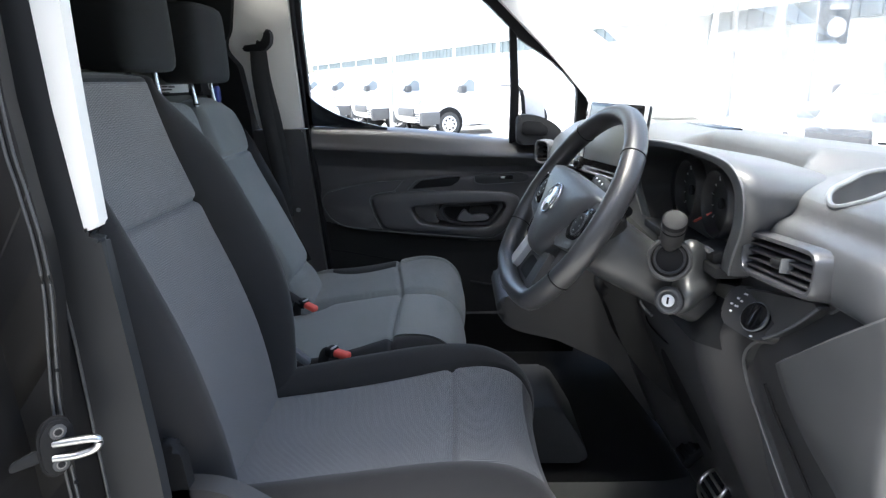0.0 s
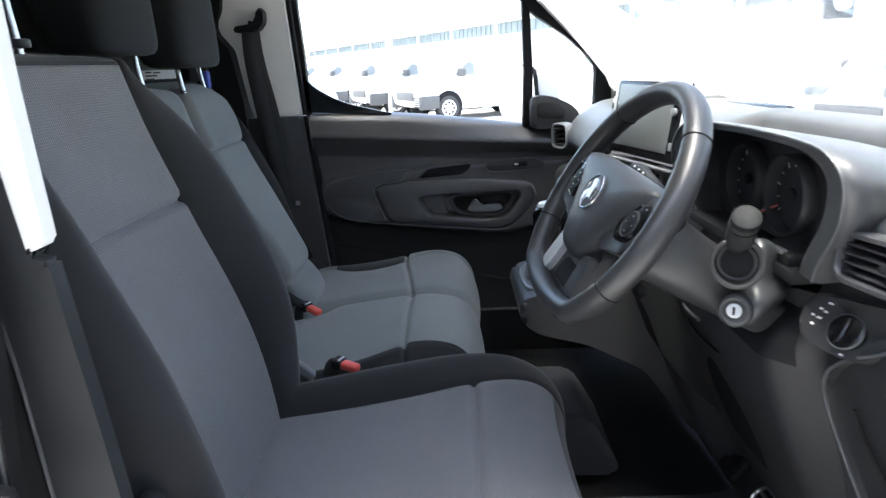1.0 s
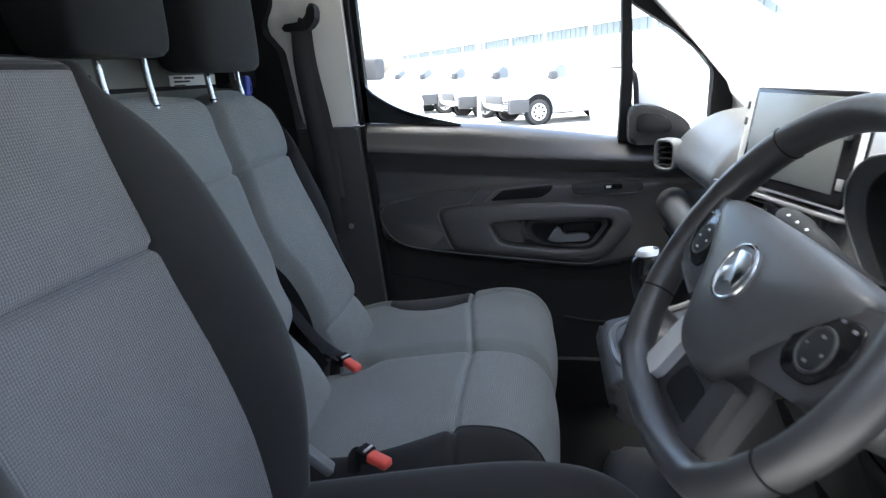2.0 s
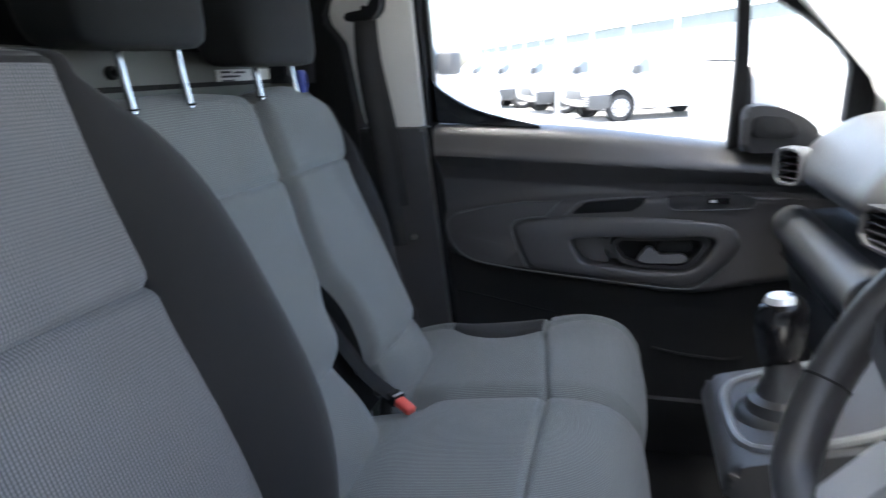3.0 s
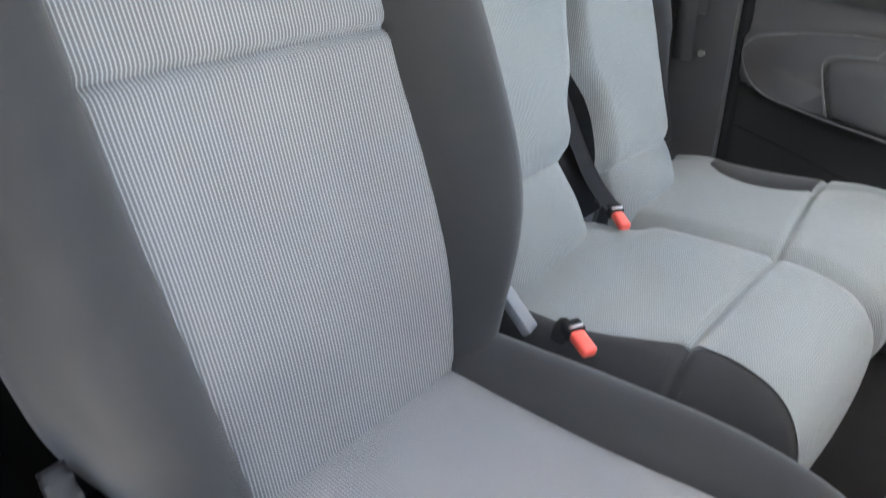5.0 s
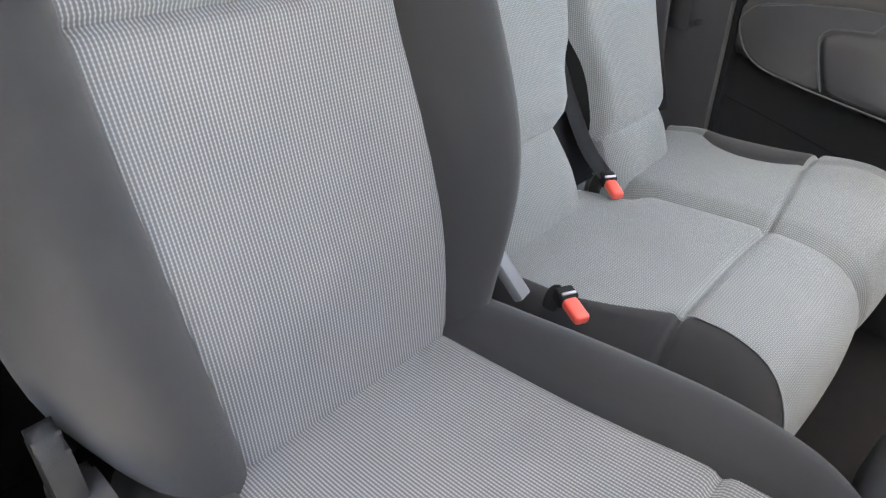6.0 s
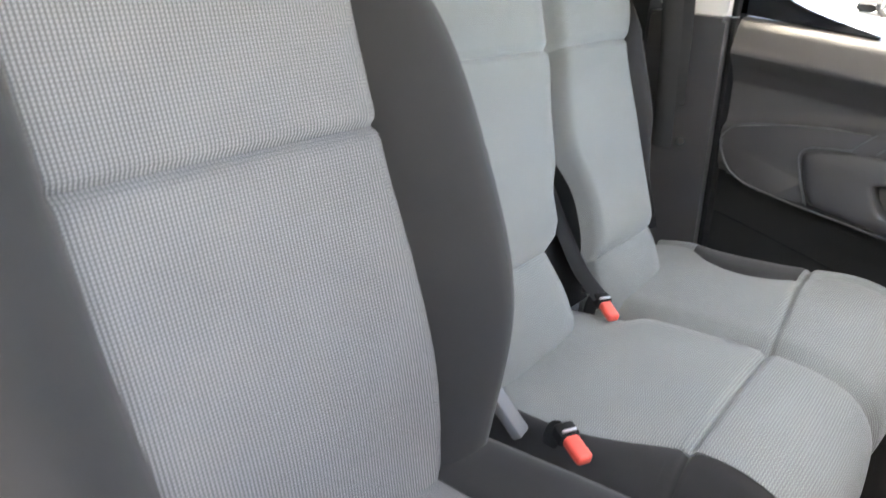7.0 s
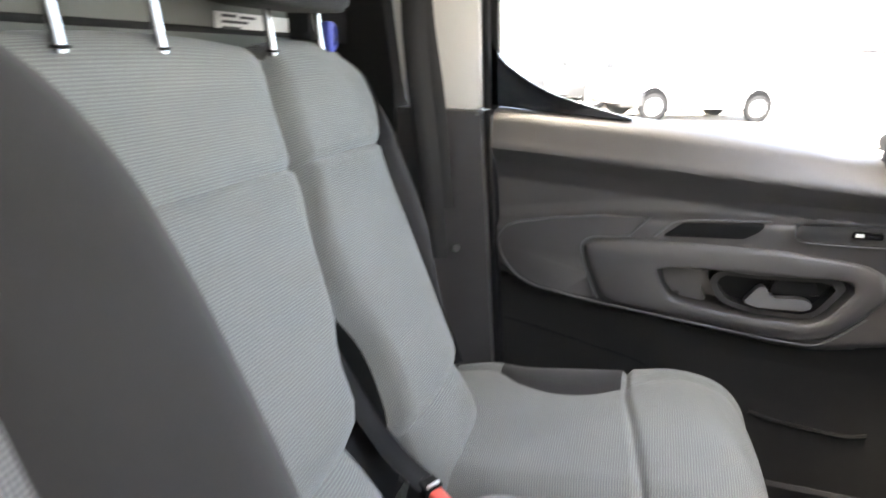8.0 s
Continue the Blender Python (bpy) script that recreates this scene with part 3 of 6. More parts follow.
            return names[0] if s_seam is None or ln[i] < s_seam - 1e-4 else names[1]

        # pad side faces near-black as well, for the shade inside the slot
        mats = {names[0]: WEAVE_BENCH, names[1]: WEAVE_BENCH, names[2]: CLOTH, names[-1] + ":a": HEADCLOTH, names[-1] + ":b": HEADCLOTH}
        strip_parts(P, UV, owner, mats, seat, {names[2]: "charcoal cloth side"})

    back_pad(0.968, 2, [(0.9, 1.36), (1.4, 1.36)], [(0.95, 1.590), (0.97, 1.606), (1.003, 1.636), (1.03, 1.648), (1.05, 1.658), (1.078, 1.689), (1.10, 1.705), (1.15, 1.738), (1.226, 1.793), (1.37, 1.808), (1.45, 1.80)], ("middle_back_lower", "middle_back_upper", "back_side"))
    back_pad(0.922, 2, [(0.92, 1.694), (0.942, 1.702), (0.98, 1.718), (1.014, 1.729), (1.05, 1.728), (1.075, 1.716), (1.10, 1.720), (1.15, 1.745), (1.226, 1.803), (1.37, 1.818), (1.45, 1.82)],
             [(0.92, 1.918), (1.0, 1.945), (1.11, 2.002), (1.226, 2.066), (1.27, 2.105), (1.31, 2.115), (1.35, 2.09), (1.375, 2.04)], ("outer_back_lower", "outer_back_upper", "back_bolster", "back_side"),
             [(0.92, 0.004), (1.0, 0.01), (1.05, 0.035), (1.12, 0.07), (1.2, 0.08), (1.25, 0.055), (1.28, 0.025), (1.31, 0.006), (1.40, 0.005)])

    def low_pad(name, lo, hi, yl, yr, yr_top):
        full = [p for p in smoothline(back, 10) if lo <= p[1] <= hi]
        ts = [-1, -1, -0.95, -0.85] + [i / 6 for i in range(-4, 5)] + [0.85, 0.95, 1, 1]
        tot = lengths(full)[-1]

        def place(s, x, z, c):
            t = ts[c]
            k = s / tot
            r = yr + (yr_top - yr) * k
            bulge = math.sin(math.pi * min(1, max(0, 0.15 + 0.85 * k))) ** 0.6
            off = 0.034 * (1 - t ** 4) * bulge - 0.022
            if c in (0, len(ts) - 1):
                off = -0.06
            return (yl + r) / 2 + (r - yl) / 2 * t, off

        P, UV = pad_surface(full, range(len(ts)), place, -1)
        strip_parts(P, UV, lambda i, j: name, {name: WEAVE_BENCH}, seat, {})

    low_pad("middle_lower_pad", 0.81, 0.992, 1.36, 1.640, 1.590)
    low_pad("outer_lower_pad", 0.81, 0.945, 1.716, 1.945, 1.925)
    # black plate stands in for the shade deep between the backs
    part("slot_backing", prism(rounded([(1.55, 0.84), (1.80, 0.84), (1.80, 1.25), (1.68, 1.25), (1.55, 0.98)], 0.02), lambda a, b, c: Vector((-0.405 - (b - 0.84) * 0.60 - c, a, b)), 0.03, 0.004), RUBBER, seat, "black plate for the shade in the seat slot")
    part("bench_base", box((-0.36, 1.42, 0.47), (-0.02, 2.10, 0.76), 0.02), PLASTIC, seat)
    for y, x in ((1.60, -0.640), (1.475, -0.640), (1.827, -0.650), (1.967, -0.650)):
        pm = part("headrest_post", tube([(x + 0.004, y, 1.380), (x - 0.004, y, 1.43), (x - 0.012, y, 1.50)], 0.0062, 12), CHROME, seat, "chromed headrest post")
        part("post_ring", disc((x + 0.004, y, 1.3845), (0, 0, 1), 0.0085, 0.003, 16, 0.001), COVER, pm)
    part("headrest", headrest_mesh(Vector((-0.655, 1.487, 1.565)), 0.125, 0.10, 0.062), HEADCLOTH, seat)
    part("headrest", headrest_mesh(Vector((-0.655, 1.842, 1.54)), 0.130, 0.10, 0.062), HEADCLOTH, seat)
    return seat


bench()


# ---------------------------------------------------------------- shell
def yprism(poly, y0, y1, bevel=0.004, seg=2, bm=None):
    """A solid from an outline in the x-z plane, between two y."""
    return prism(poly, lambda a, b, c: Vector((a, y0 + c, b)), y1 - y0, bevel, seg, bm)


def xprism(poly, x0, x1, bevel=0.004, seg=2, bm=None):
    """A solid from an outline in the y-z plane, between two x."""
    return prism(poly, lambda a, b, c: Vector((x0 + c, a, b)), x1 - x0, bevel, seg, bm)


structure("floor", box((-0.80, 0.56, 0.42), (1.15, 2.36, 0.47), 0.01), CARPET, "black moulded van cab floor with rubber mat", "floor")
structure("ceiling", box((-0.86, 0.66, 1.80), (0.22, 2.20, 1.85), 0.02), ROOF, "pale grey cloth roof lining over the cab", "ceiling")
# added wall, never in view: blocks sky light through the open door
structure("wall_behind", box((-14, -3.6, 0), (16, -3.3, 4.6), 0.02), BLOCKWALL, "plain grey wall added out of view to cut sky light", "wall")
structure("firewall", box((1.10, 0.58, 0.42), (1.15, 2.38, 1.22), 0.01), RUBBER, "black firewall closing the footwell", "wall")
structure("ground", box((-300, -300, -0.2), (300, 500, 0.0), 0), CONCRETE, "pale concrete yard in bright daylight", "ground", False)


def bulkhead():
    b = thing("bulkhead", "black and grey steel bulkhead behind the seats", "bulkhead", (-0.8, 1.5, 0.47), "", "structure")
    part("plate", box((-0.86, 0.60, 0.42), (-0.82, 2.38, 1.82), 0.008), BULKBLACK, b)
    part("lower_liner", box((-0.82, 0.64, 0.47), (-0.765, 2.32, 1.36), 0.02), BULKBLACK, b)
    part("grey_panel", xprism(rounded([(1.28, 1.385), (2.24, 1.385), (2.28, 1.41), (2.28, 1.425), (2.02, 1.468), (1.28, 1.476)], 0.01), -0.82, -0.755, 0.006), BULK, b, "grey painted steel panel")
    part("rail", xprism(rounded([(0.62, 1.452), (1.42, 1.452), (1.42, 1.474), (0.62, 1.474)], 0.006), -0.82, -0.735, 0.006), BULK, b, "grey painted rail")
    part("recess_strip", box((-0.80, 1.30, 1.407), (-0.752, 2.24, 1.416), 0.002), RUBBER, b, "dark seam in the panel")
    part("upper_panel", xprism(rounded([(0.64, 1.50), (1.34, 1.50), (1.34, 1.545), (1.10, 1.545), (1.02, 1.60), (0.64, 1.60)], 0.03), -0.82, -0.785, 0.006), BULK, b, "grey painted steel panel")
    part("upper_panel", xprism(rounded([(1.09, 1.562), (1.34, 1.560), (1.34, 1.70), (1.05, 1.70)], 0.03), -0.82, -0.785, 0.006), BULK, b, "grey painted steel panel")
    part("side_pad", xprism(rounded([(2.05, 1.405), (2.30, 1.40), (2.315, 1.42), (2.315, 1.445), (2.29, 1.46), (2.05, 1.462)], 0.012), -0.80, -0.715, 0.012, 3), BULKBLACK, b, "black moulded pad")
    for y, z in ((1.575, 1.437), (0.95, 1.525), (1.22, 1.52)):
        bolt = part("bolt", disc((-0.756, y, z), (1, 0, 0), 0.011, 0.010, 14, 0.002), RUBBER, b)
        part("bolt_head", disc((-0.748, y, z), (1, 0, 0), 0.006, 0.010, 6, 0.001), RUBBER, bolt)
    return b


bulkhead()
lab = thing("sticker", "white printed label stuck on the bulkhead", "label", (-0.75, 1.90, 1.42))
part("sheet", box((-0.7545, 1.850, 1.408), (-0.7525, 2.086, 1.438), 0), PAPER, lab, "", False)
for i, (a, b, z) in enumerate(((1.865, 1.90, 1.431), (1.91, 1.95, 1.430), (1.865, 1.93, 1.4225), (1.865, 1.91, 1.414))):
    part("print_line", box((-0.7524, a, z), (-0.7518, b, z + 0.004), 0), BUMPER, lab, "", False)

tag = thing("seat_tag", "blue plastic tag hanging from a headrest post", "tag", (-0.64, 1.97, 1.40))
part("clip", box((-0.648, 1.972, 1.386), (-0.636, 1.992, 1.432), 0.004), BLUE, tag)
part("loop", tube(smoothline([(-0.642, 1.985, 1.43), (-0.645, 2.01, 1.425), (-0.645, 2.015, 1.40), (-0.64, 1.995, 1.388)], 5), 0.002, 6), BLUE, tag)


# passenger side pillars and roof rails
def far_pillar():
    p = thing("pillar_far", "pale grey and black trimmed door pillar with belt guide", "pillar", (-0.5, 2.25, 0.5), "", "structure")
    part("upper_trim", yprism(rounded([(-0.454, 1.290), (-0.474, 1.60), (-0.482, 1.80), (-0.72, 1.80), (-0.668, 1.60), (-0.680, 1.545), (-0.635, 1.49), (-0.612, 1.340), (-0.600, 1.290)], 0.012), 2.225, 2.30, 0.006), TRIM, p, "pale grey plastic trim")
    part("trim_edge", yprism([(-0.452, 1.29), (-0.472, 1.60), (-0.480, 1.80), (-0.468, 1.80), (-0.460, 1.60), (-0.441, 1.29)], 2.24, 2.32, 0.003), RUBBER, p, "black door seal")
    part("lower_trim", yprism(rounded([(-0.452, 1.287), (-0.640, 1.287), (-0.640, 0.50), (-0.385, 0.50), (-0.405, 0.80)], 0.008), 2.215, 2.30, 0.008), DOORPLASTIC, p, "black plastic trim")
    part("seal", yprism([(-0.450, 1.287), (-0.403, 0.80), (-0.383, 0.50), (-0.371, 0.50), (-0.391, 0.80), (-0.438, 1.287)], 2.235, 2.32, 0.003), RUBBER, p, "black door seal")
    part("lock_pin", tube([(-0.486, 2.225, 1.017), (-0.486, 2.212, 1.018), (-0.486, 2.206, 1.019)], [0.006, 0.006, 0.008], 10), STEEL, p, "small bright pin")
    part("liner", yprism(rounded([(-0.63, 1.80), (-0.66, 1.60), (-0.69, 1.545), (-0.645, 1.49), (-0.62, 1.34), (-0.605, 1.0), (-0.82, 1.0), (-0.82, 1.80)], 0.012), 2.20, 2.34, 0.006), BULKBLACK, p, "black moulded liner")
    return p


far_pillar()
belt = thing("passenger_seat_belt", "black webbing seat belt hanging from its guide", "seat belt", (-0.56, 2.16, 1.2))
part("webbing", sheet([[Vector((x0, y, z)), Vector((x0 + 0.012, y - 0.006, z)), Vector((x0 + 0.030, y - 0.002, z)), Vector((x0 + 0.046, y + 0.004, z))] for x0, y, z in smoothline([(-0.595, 2.175, 1.545), (-0.592, 2.165, 1.45), (-0.578, 2.165, 1.33), (-0.562, 2.175, 1.20), (-0.545, 2.19, 1.0)], 4)]), BELT, belt)
part("webbing", sheet([[Vector((x0, y, z)), Vector((x0 + 0.020, y - 0.004, z)), Vector((x0 + 0.040, y + 0.004, z))] for x0, y, z in smoothline([(-0.588, 2.192, 1.545), (-0.58, 2.19, 1.45), (-0.555, 2.195, 1.30), (-0.535, 2.20, 1.1)], 4)]), BELT, belt)
hook_poly = rounded([(-0.612, 1.535), (-0.612, 1.552), (-0.560, 1.558), (-0.545, 1.575), (-0.540, 1.598), (-0.528, 1.602), (-0.521, 1.585), (-0.524, 1.558), (-0.545, 1.535)], 0.008)
part("guide", yprism(hook_poly, 2.155, 2.195, 0.008, 3), RUBBER, belt, "black plastic belt guide")


def windows_frame():
    """Front pillar, roof rail and windscreen on the far side."""
    p = thing("front_pillar_far", "pale grey front pillar and roof rail trim", "pillar", (0.5, 2.25, 1.3), "", "structure")
    inner = [(0.505, 1.30), (0.497, 1.355), (0.485, 1.385), (0.35, 1.52), (0.185, 1.685), (0.08, 1.77), (0.0, 1.80), (-0.47, 1.81), (-0.47, 1.86), (0.16, 1.86), (0.30, 1.715), (0.48, 1.585), (0.66, 1.455), (0.80, 1.35), (0.85, 1.30)]
    part("pillar_trim", yprism(inner, 2.19, 2.26, 0.015, 3), TRIM, p, "pale grey pillar trim")
    return p


windows_frame()
for nm, pts in (("windscreen", [(0.86, 0.66, 1.30), (0.86, 2.22, 1.30), (0.18, 2.20, 1.84), (0.18, 0.68, 1.84)]),):
    bm = bmesh.new()
    rows = []
    for i in range(7):
        t = i / 6
        a = Vector(pts[0]).lerp(Vector(pts[3]), t)
        b = Vector(pts[1]).lerp(Vector(pts[2]), t)
        rows.append([a.lerp(b, j / 8) + Vector((0.10 * (1 - (j / 4 - 1) ** 2) * (1 - 0.5 * t), 0, 0.02 * math.sin(t * math.pi))) for j in range(9)])
    sheet(rows, bm=bm)
    bmesh.ops.solidify(bm, geom=bm.faces[:], thickness=0.004)
    ws = structure("window_1", bm, GLASS, "curved clear windscreen glass", "windscreen")
    ws.visible_shadow = False


# ---------------------------------------------------------------- passenger door
def resample(poly, n=64):
    """Points of an outline at even angles about its middle."""
    P = [Vector(p) for p in poly]
    c = sum(P, Vector((0, 0))) / len(P)
    out = []
    for i in range(n):
        a = 2 * math.pi * i / n
        d = Vector((math.cos(a), math.sin(a)))
        best = None
        for p, q in zip(P, P[1:] + P[:1]):
            e = q - p
            den = d.x * e.y - d.y * e.x
            if abs(den) < 1e-9:
                continue
            w = p - c
            t = (w.x * e.y - w.y * e.x) / den
            u = (w.x * d.y - w.y * d.x) / den
            if t > 0 and -1e-6 <= u <= 1 + 1e-6 and (best is None or t > best):
                best = t
        out.append(c + d * (best or 0.01))
    return out


def belt_z(x):
    return ease([(-0.46, 1.296), (-0.12, 1.278), (0.24, 1.238), (0.45, 1.22)], x)


def shoulder_z(x):
    return ease([(-0.46, 1.228), (-0.12, 1.209), (0.24, 1.190), (0.45, 1.180)], x)


def door_y(x, z):
    """The door card's face: sloping shoulder under the glass, hollow, armrest, lower panel."""
    zb = belt_z(x)
    zc = shoulder_z(x)
    ledge = ease([(-0.46, 1.068), (-0.25, 1.102), (-0.12, 1.116), (0.10, 1.128), (0.45, 1.132)], x)
    low = ease([(-0.46, 1.00), (-0.33, 0.955), (-0.2, 0.94), (0.02, 0.915), (0.18, 0.905), (0.30, 0.93), (0.45, 0.96)], x)
    prof = [(0.40, 2.222), (0.62, 2.228), (0.78, 2.238), (0.86, 2.236), (low - 0.020, 2.230), (low - 0.006, 2.226), (low, 2.216), (low + 0.01, 2.211), ((low + ledge) / 2, 2.208), (ledge - 0.012, 2.205), (ledge - 0.005, 2.206), (ledge, 2.210), (ledge + 0.003, 2.220), (ledge + 0.008, 2.228), (ledge + 0.03, 2.232), (zc - 0.030, 2.226), (zc - 0.012, 2.219), (zc - 0.003, 2.216), (zc + 0.004, 2.217), (zc + 0.014, 2.223), (zb - 0.022, 2.238), (zb - 0.008, 2.252), (zb - 0.001, 2.268), (zb + 0.003, 2.30)]
    return interp(prof, z)


def passenger_door():
    d = thing("door_1", "black plastic passenger door card with highlight lines on its seams, closed", "door", (0.0, 2.27, 0.5), "", "structure")
    xs = [-0.43 + i * 0.02 for i in range(46)]
    rows = []
    for k in range(181):
        f = k / 180
        rows.append([Vector((x + (1.25 - (0.45 + f * (belt_z(x) + 0.003 - 0.45))) * 0.09 * max(0, 1 - (x + 0.43) / 0.25), door_y(x, 0.45 + f * (belt_z(x) + 0.003 - 0.45)), 0.45 + f * (belt_z(x) + 0.003 - 0.45))) for x in xs])
    bm = sheet(rows + [[p + Vector((0, 0.014, 0)) for p in r] for r in reversed(rows)] + [rows[0]])
    cup = rounded([(-0.120, 1.040), (-0.012, 1.046), (0.065, 1.044), (0.212, 1.056), (0.236, 1.034), (0.196, 0.964), (0.162, 0.944), (0.065, 0.942), (-0.080, 0.957), (-0.108, 1.003)], 0.012)

    def in_cup(q):
        hit = False
        for (ax, az), (bx, bz) in zip(cup, cup[1:] + cup[:1]):
            if (az > q.z) != (bz > q.z) and q.x < ax + (q.z - az) / (bz - az) * (bx - ax):
                hit = not hit
        return hit

    bmesh.ops.delete(bm, geom=[f for f in bm.faces if in_cup(f.calc_center_median())], context="FACES")
    for v in bm.verts:
        f = min(1.0, max(0.0, (shoulder_z(v.co.x) - 0.004 - v.co.z) / 0.055))
        v.co.y += ((v.co.y - 0.372) * 0.019) * f
        v.co.z += ((v.co.z - 1.427) * 0.019) * f
    under = bm.copy()

    def below(q):
        return q.z < ease([(-0.46, 1.00), (-0.33, 0.955), (-0.2, 0.94), (0.02, 0.915), (0.18, 0.905), (0.30, 0.93), (0.45, 0.96)], q.x) - 0.012

    bmesh.ops.delete(under, geom=[f for f in under.faces if not below(f.calc_center_median())], context="FACES")
    bmesh.ops.delete(bm, geom=[f for f in bm.faces if below(f.calc_center_median())], context="FACES")
    part("door_card", bm, DOORPLASTIC, d, angle=35)
    part("lower_card", under, DOORLOWER, d, "matt black lower door card", angle=35)
    part("outer_skin", box((-0.46, 2.325, 0.42), (0.62, 2.345, 1.20), 0.006), PAINT, d, "dark painted outer panel")
    # armrest leaf: rear pocket and pull with handle cup
    leaf = rounded([(-0.372, 1.080), (-0.393, 1.060), (-0.398, 1.040), (-0.372, 0.994), (-0.332, 0.967), (-0.276, 0.957), (-0.205, 0.950), (-0.225, 0.994), (-0.242, 1.042), (-0.240, 1.060), (-0.224, 1.072), (-0.160, 1.083), (-0.125, 1.116), (-0.205, 1.112), (-0.298, 1.098)], 0.010)
    part("rear_pocket_trim", yprism(leaf, 2.2035, 2.235, 0.003, 3), DOORPLASTIC, d, "black grained trim with rounded end")
    outer = resample(rounded([(-0.151, 1.077), (-0.219, 1.066), (-0.235, 1.055), (-0.234, 1.038), (-0.217, 0.994), (-0.197, 0.950), (-0.137, 0.942), (0.0, 0.928), (0.150, 0.917), (0.196, 0.930), (0.246, 0.978), (0.274, 1.018), (0.262, 1.060), (0.225, 1.074), (0.09, 1.082)], 0.016), 96)
    hole = resample(rounded([(-0.101, 1.029), (-0.012, 1.035), (0.065, 1.033), (0.205, 1.044), (0.224, 1.028), (0.186, 0.971), (0.159, 0.955), (0.065, 0.954), (-0.069, 0.968), (-0.093, 1.003)], 0.012), 96)
    rings = []
    for src, off, y in ((outer, 0, 2.235), (outer, 0, 2.206), (outer, 0.0015, 2.2035), (outer, 0.008, 2.1995), (outer, 0.014, 2.1975), (hole, -0.013, 2.1960), (hole, -0.005, 2.1970), (hole, -0.0015, 2.1990), (hole, 0.0, 2.203), (hole, 0.003, 2.222), (hole, 0.008, 2.246), (hole, 0.016, 2.254)):
        c = sum(src, Vector((0, 0))) / len(src)
        rings.append([Vector(((p + (c - p).normalized() * off).x, y, (p + (c - p).normalized() * off).y)) for p in src])
    bm = sheet(rings, close=True)
    bm.verts.ensure_lookup_table()
    bm.faces.new([v for v in bm.verts][-96:])
    part("door_pull", bm, DOORPLASTIC, d, "black moulded pull around the handle cup", angle=34)
    # thin pale tubes carry the highlights on the moulded seams
    for seam in ([(-0.152, 2.2005, 1.081), (-0.205, 2.2005, 1.074), (-0.228, 2.2005, 1.068), (-0.239, 2.2005, 1.056), (-0.238, 2.2005, 1.038), (-0.221, 2.2005, 0.994), (-0.201, 2.2015, 0.950)], [(-0.205, 2.2015, 1.113), (-0.298, 2.2015, 1.100), (-0.366, 2.2015, 1.085), (-0.392, 2.2015, 1.066), (-0.400, 2.202, 1.040), (-0.375, 2.202, 0.993), (-0.334, 2.202, 0.965), (-0.276, 2.202, 0.954), (-0.200, 2.202, 0.944), (0.0, 2.203, 0.926), (0.150, 2.204, 0.915), (0.198, 2.204, 0.928), (0.248, 2.204, 0.977)]):
        part("seam_edge", tube(smoothline(seam, 5), 0.0018, 6), SATIN, d, "pale highlight line along a moulded seam")
    # inside the cup: rear rest, handle surround, lever
    rest = rounded([(-0.092, 1.028), (-0.085, 1.000), (-0.064, 0.972), (-0.005, 0.966), (-0.020, 0.995), (-0.014, 1.032)], 0.008)
    part("cup_rest", yprism(rest, 2.222, 2.252, 0.010, 4), DOORPLASTIC, d, "smooth rest inside the cup")
    b_out = resample(rounded([(-0.010, 1.012), (0.006, 1.033), (0.066, 1.032), (0.196, 1.042), (0.214, 1.026), (0.180, 0.973), (0.156, 0.959), (0.066, 0.960), (0.014, 0.972)], 0.012), 64)
    b_in = resample(rounded([(0.004, 1.008), (0.014, 1.025), (0.066, 1.024), (0.186, 1.032), (0.198, 1.022), (0.170, 0.978), (0.150, 0.968), (0.066, 0.969), (0.026, 0.978)], 0.010), 64)
    rings = [[Vector((p.x, y, p.y)) for p in src] for src, y in ((b_out, 2.250), (b_out, 2.214), ([p * 0.996 + Vector((0.0003, 0.004)) for p in b_out], 2.211), (b_in, 2.211), (b_in, 2.215), (b_in, 2.248))]
    hb = part("handle_surround", sheet(rings, close=True), PLASTIC, d, "dark surround of the release handle")
    part("surround_floor", yprism([tuple(p) for p in b_in], 2.240, 2.249, 0), RUBBER, hb)
    lever = rounded([(0.052, 0.980), (0.074, 1.013), (0.083, 1.014), (0.097, 0.994), (0.140, 0.998), (0.160, 0.995), (0.164, 0.984), (0.150, 0.977), (0.076, 0.973)], 0.005)
    part("inner_handle", yprism(lever, 2.204, 2.222, 0.004, 3), SATIN, d, "satin grey release handle")
    part("handle_pivot", yprism(rounded([(0.095, 0.998), (0.100, 1.022), (0.165, 1.026), (0.178, 1.000), (0.150, 1.000)], 0.006), 2.222, 2.246, 0.004), COVER, d)
    # solid black piece for the slot's shade above the pull, switch plate
    part("grab_slot", yprism(rounded([(-0.098, 1.087), (-0.066, 1.115), (0.068, 1.127), (0.060, 1.112), (0.036, 1.096)], 0.008), 2.2015, 2.222, 0.002), RUBBER, d, "black piece for the shade of the grab slot")
    part("slot_rim", tube(smoothline([(-0.112, 2.203, 1.083), (-0.097, 2.2005, 1.100), (-0.072, 2.2005, 1.118), (0.0, 2.2005, 1.127), (0.075, 2.202, 1.131)], 5), 0.0017, 8), SATIN, d)
    part("slot_rim", tube(smoothline([(-0.155, 2.203, 1.081), (-0.142, 2.2005, 1.097), (-0.122, 2.2005, 1.119)], 5), 0.0015, 8), SATIN, d)
    sp = part("switch_plate", yprism(rounded([(0.112, 1.130), (0.118, 1.107), (0.150, 1.102), (0.270, 1.108), (0.292, 1.114), (0.294, 1.130), (0.26, 1.140)], 0.006), 2.199, 2.222, 0.003), PLASTIC, d, "black switch plate")
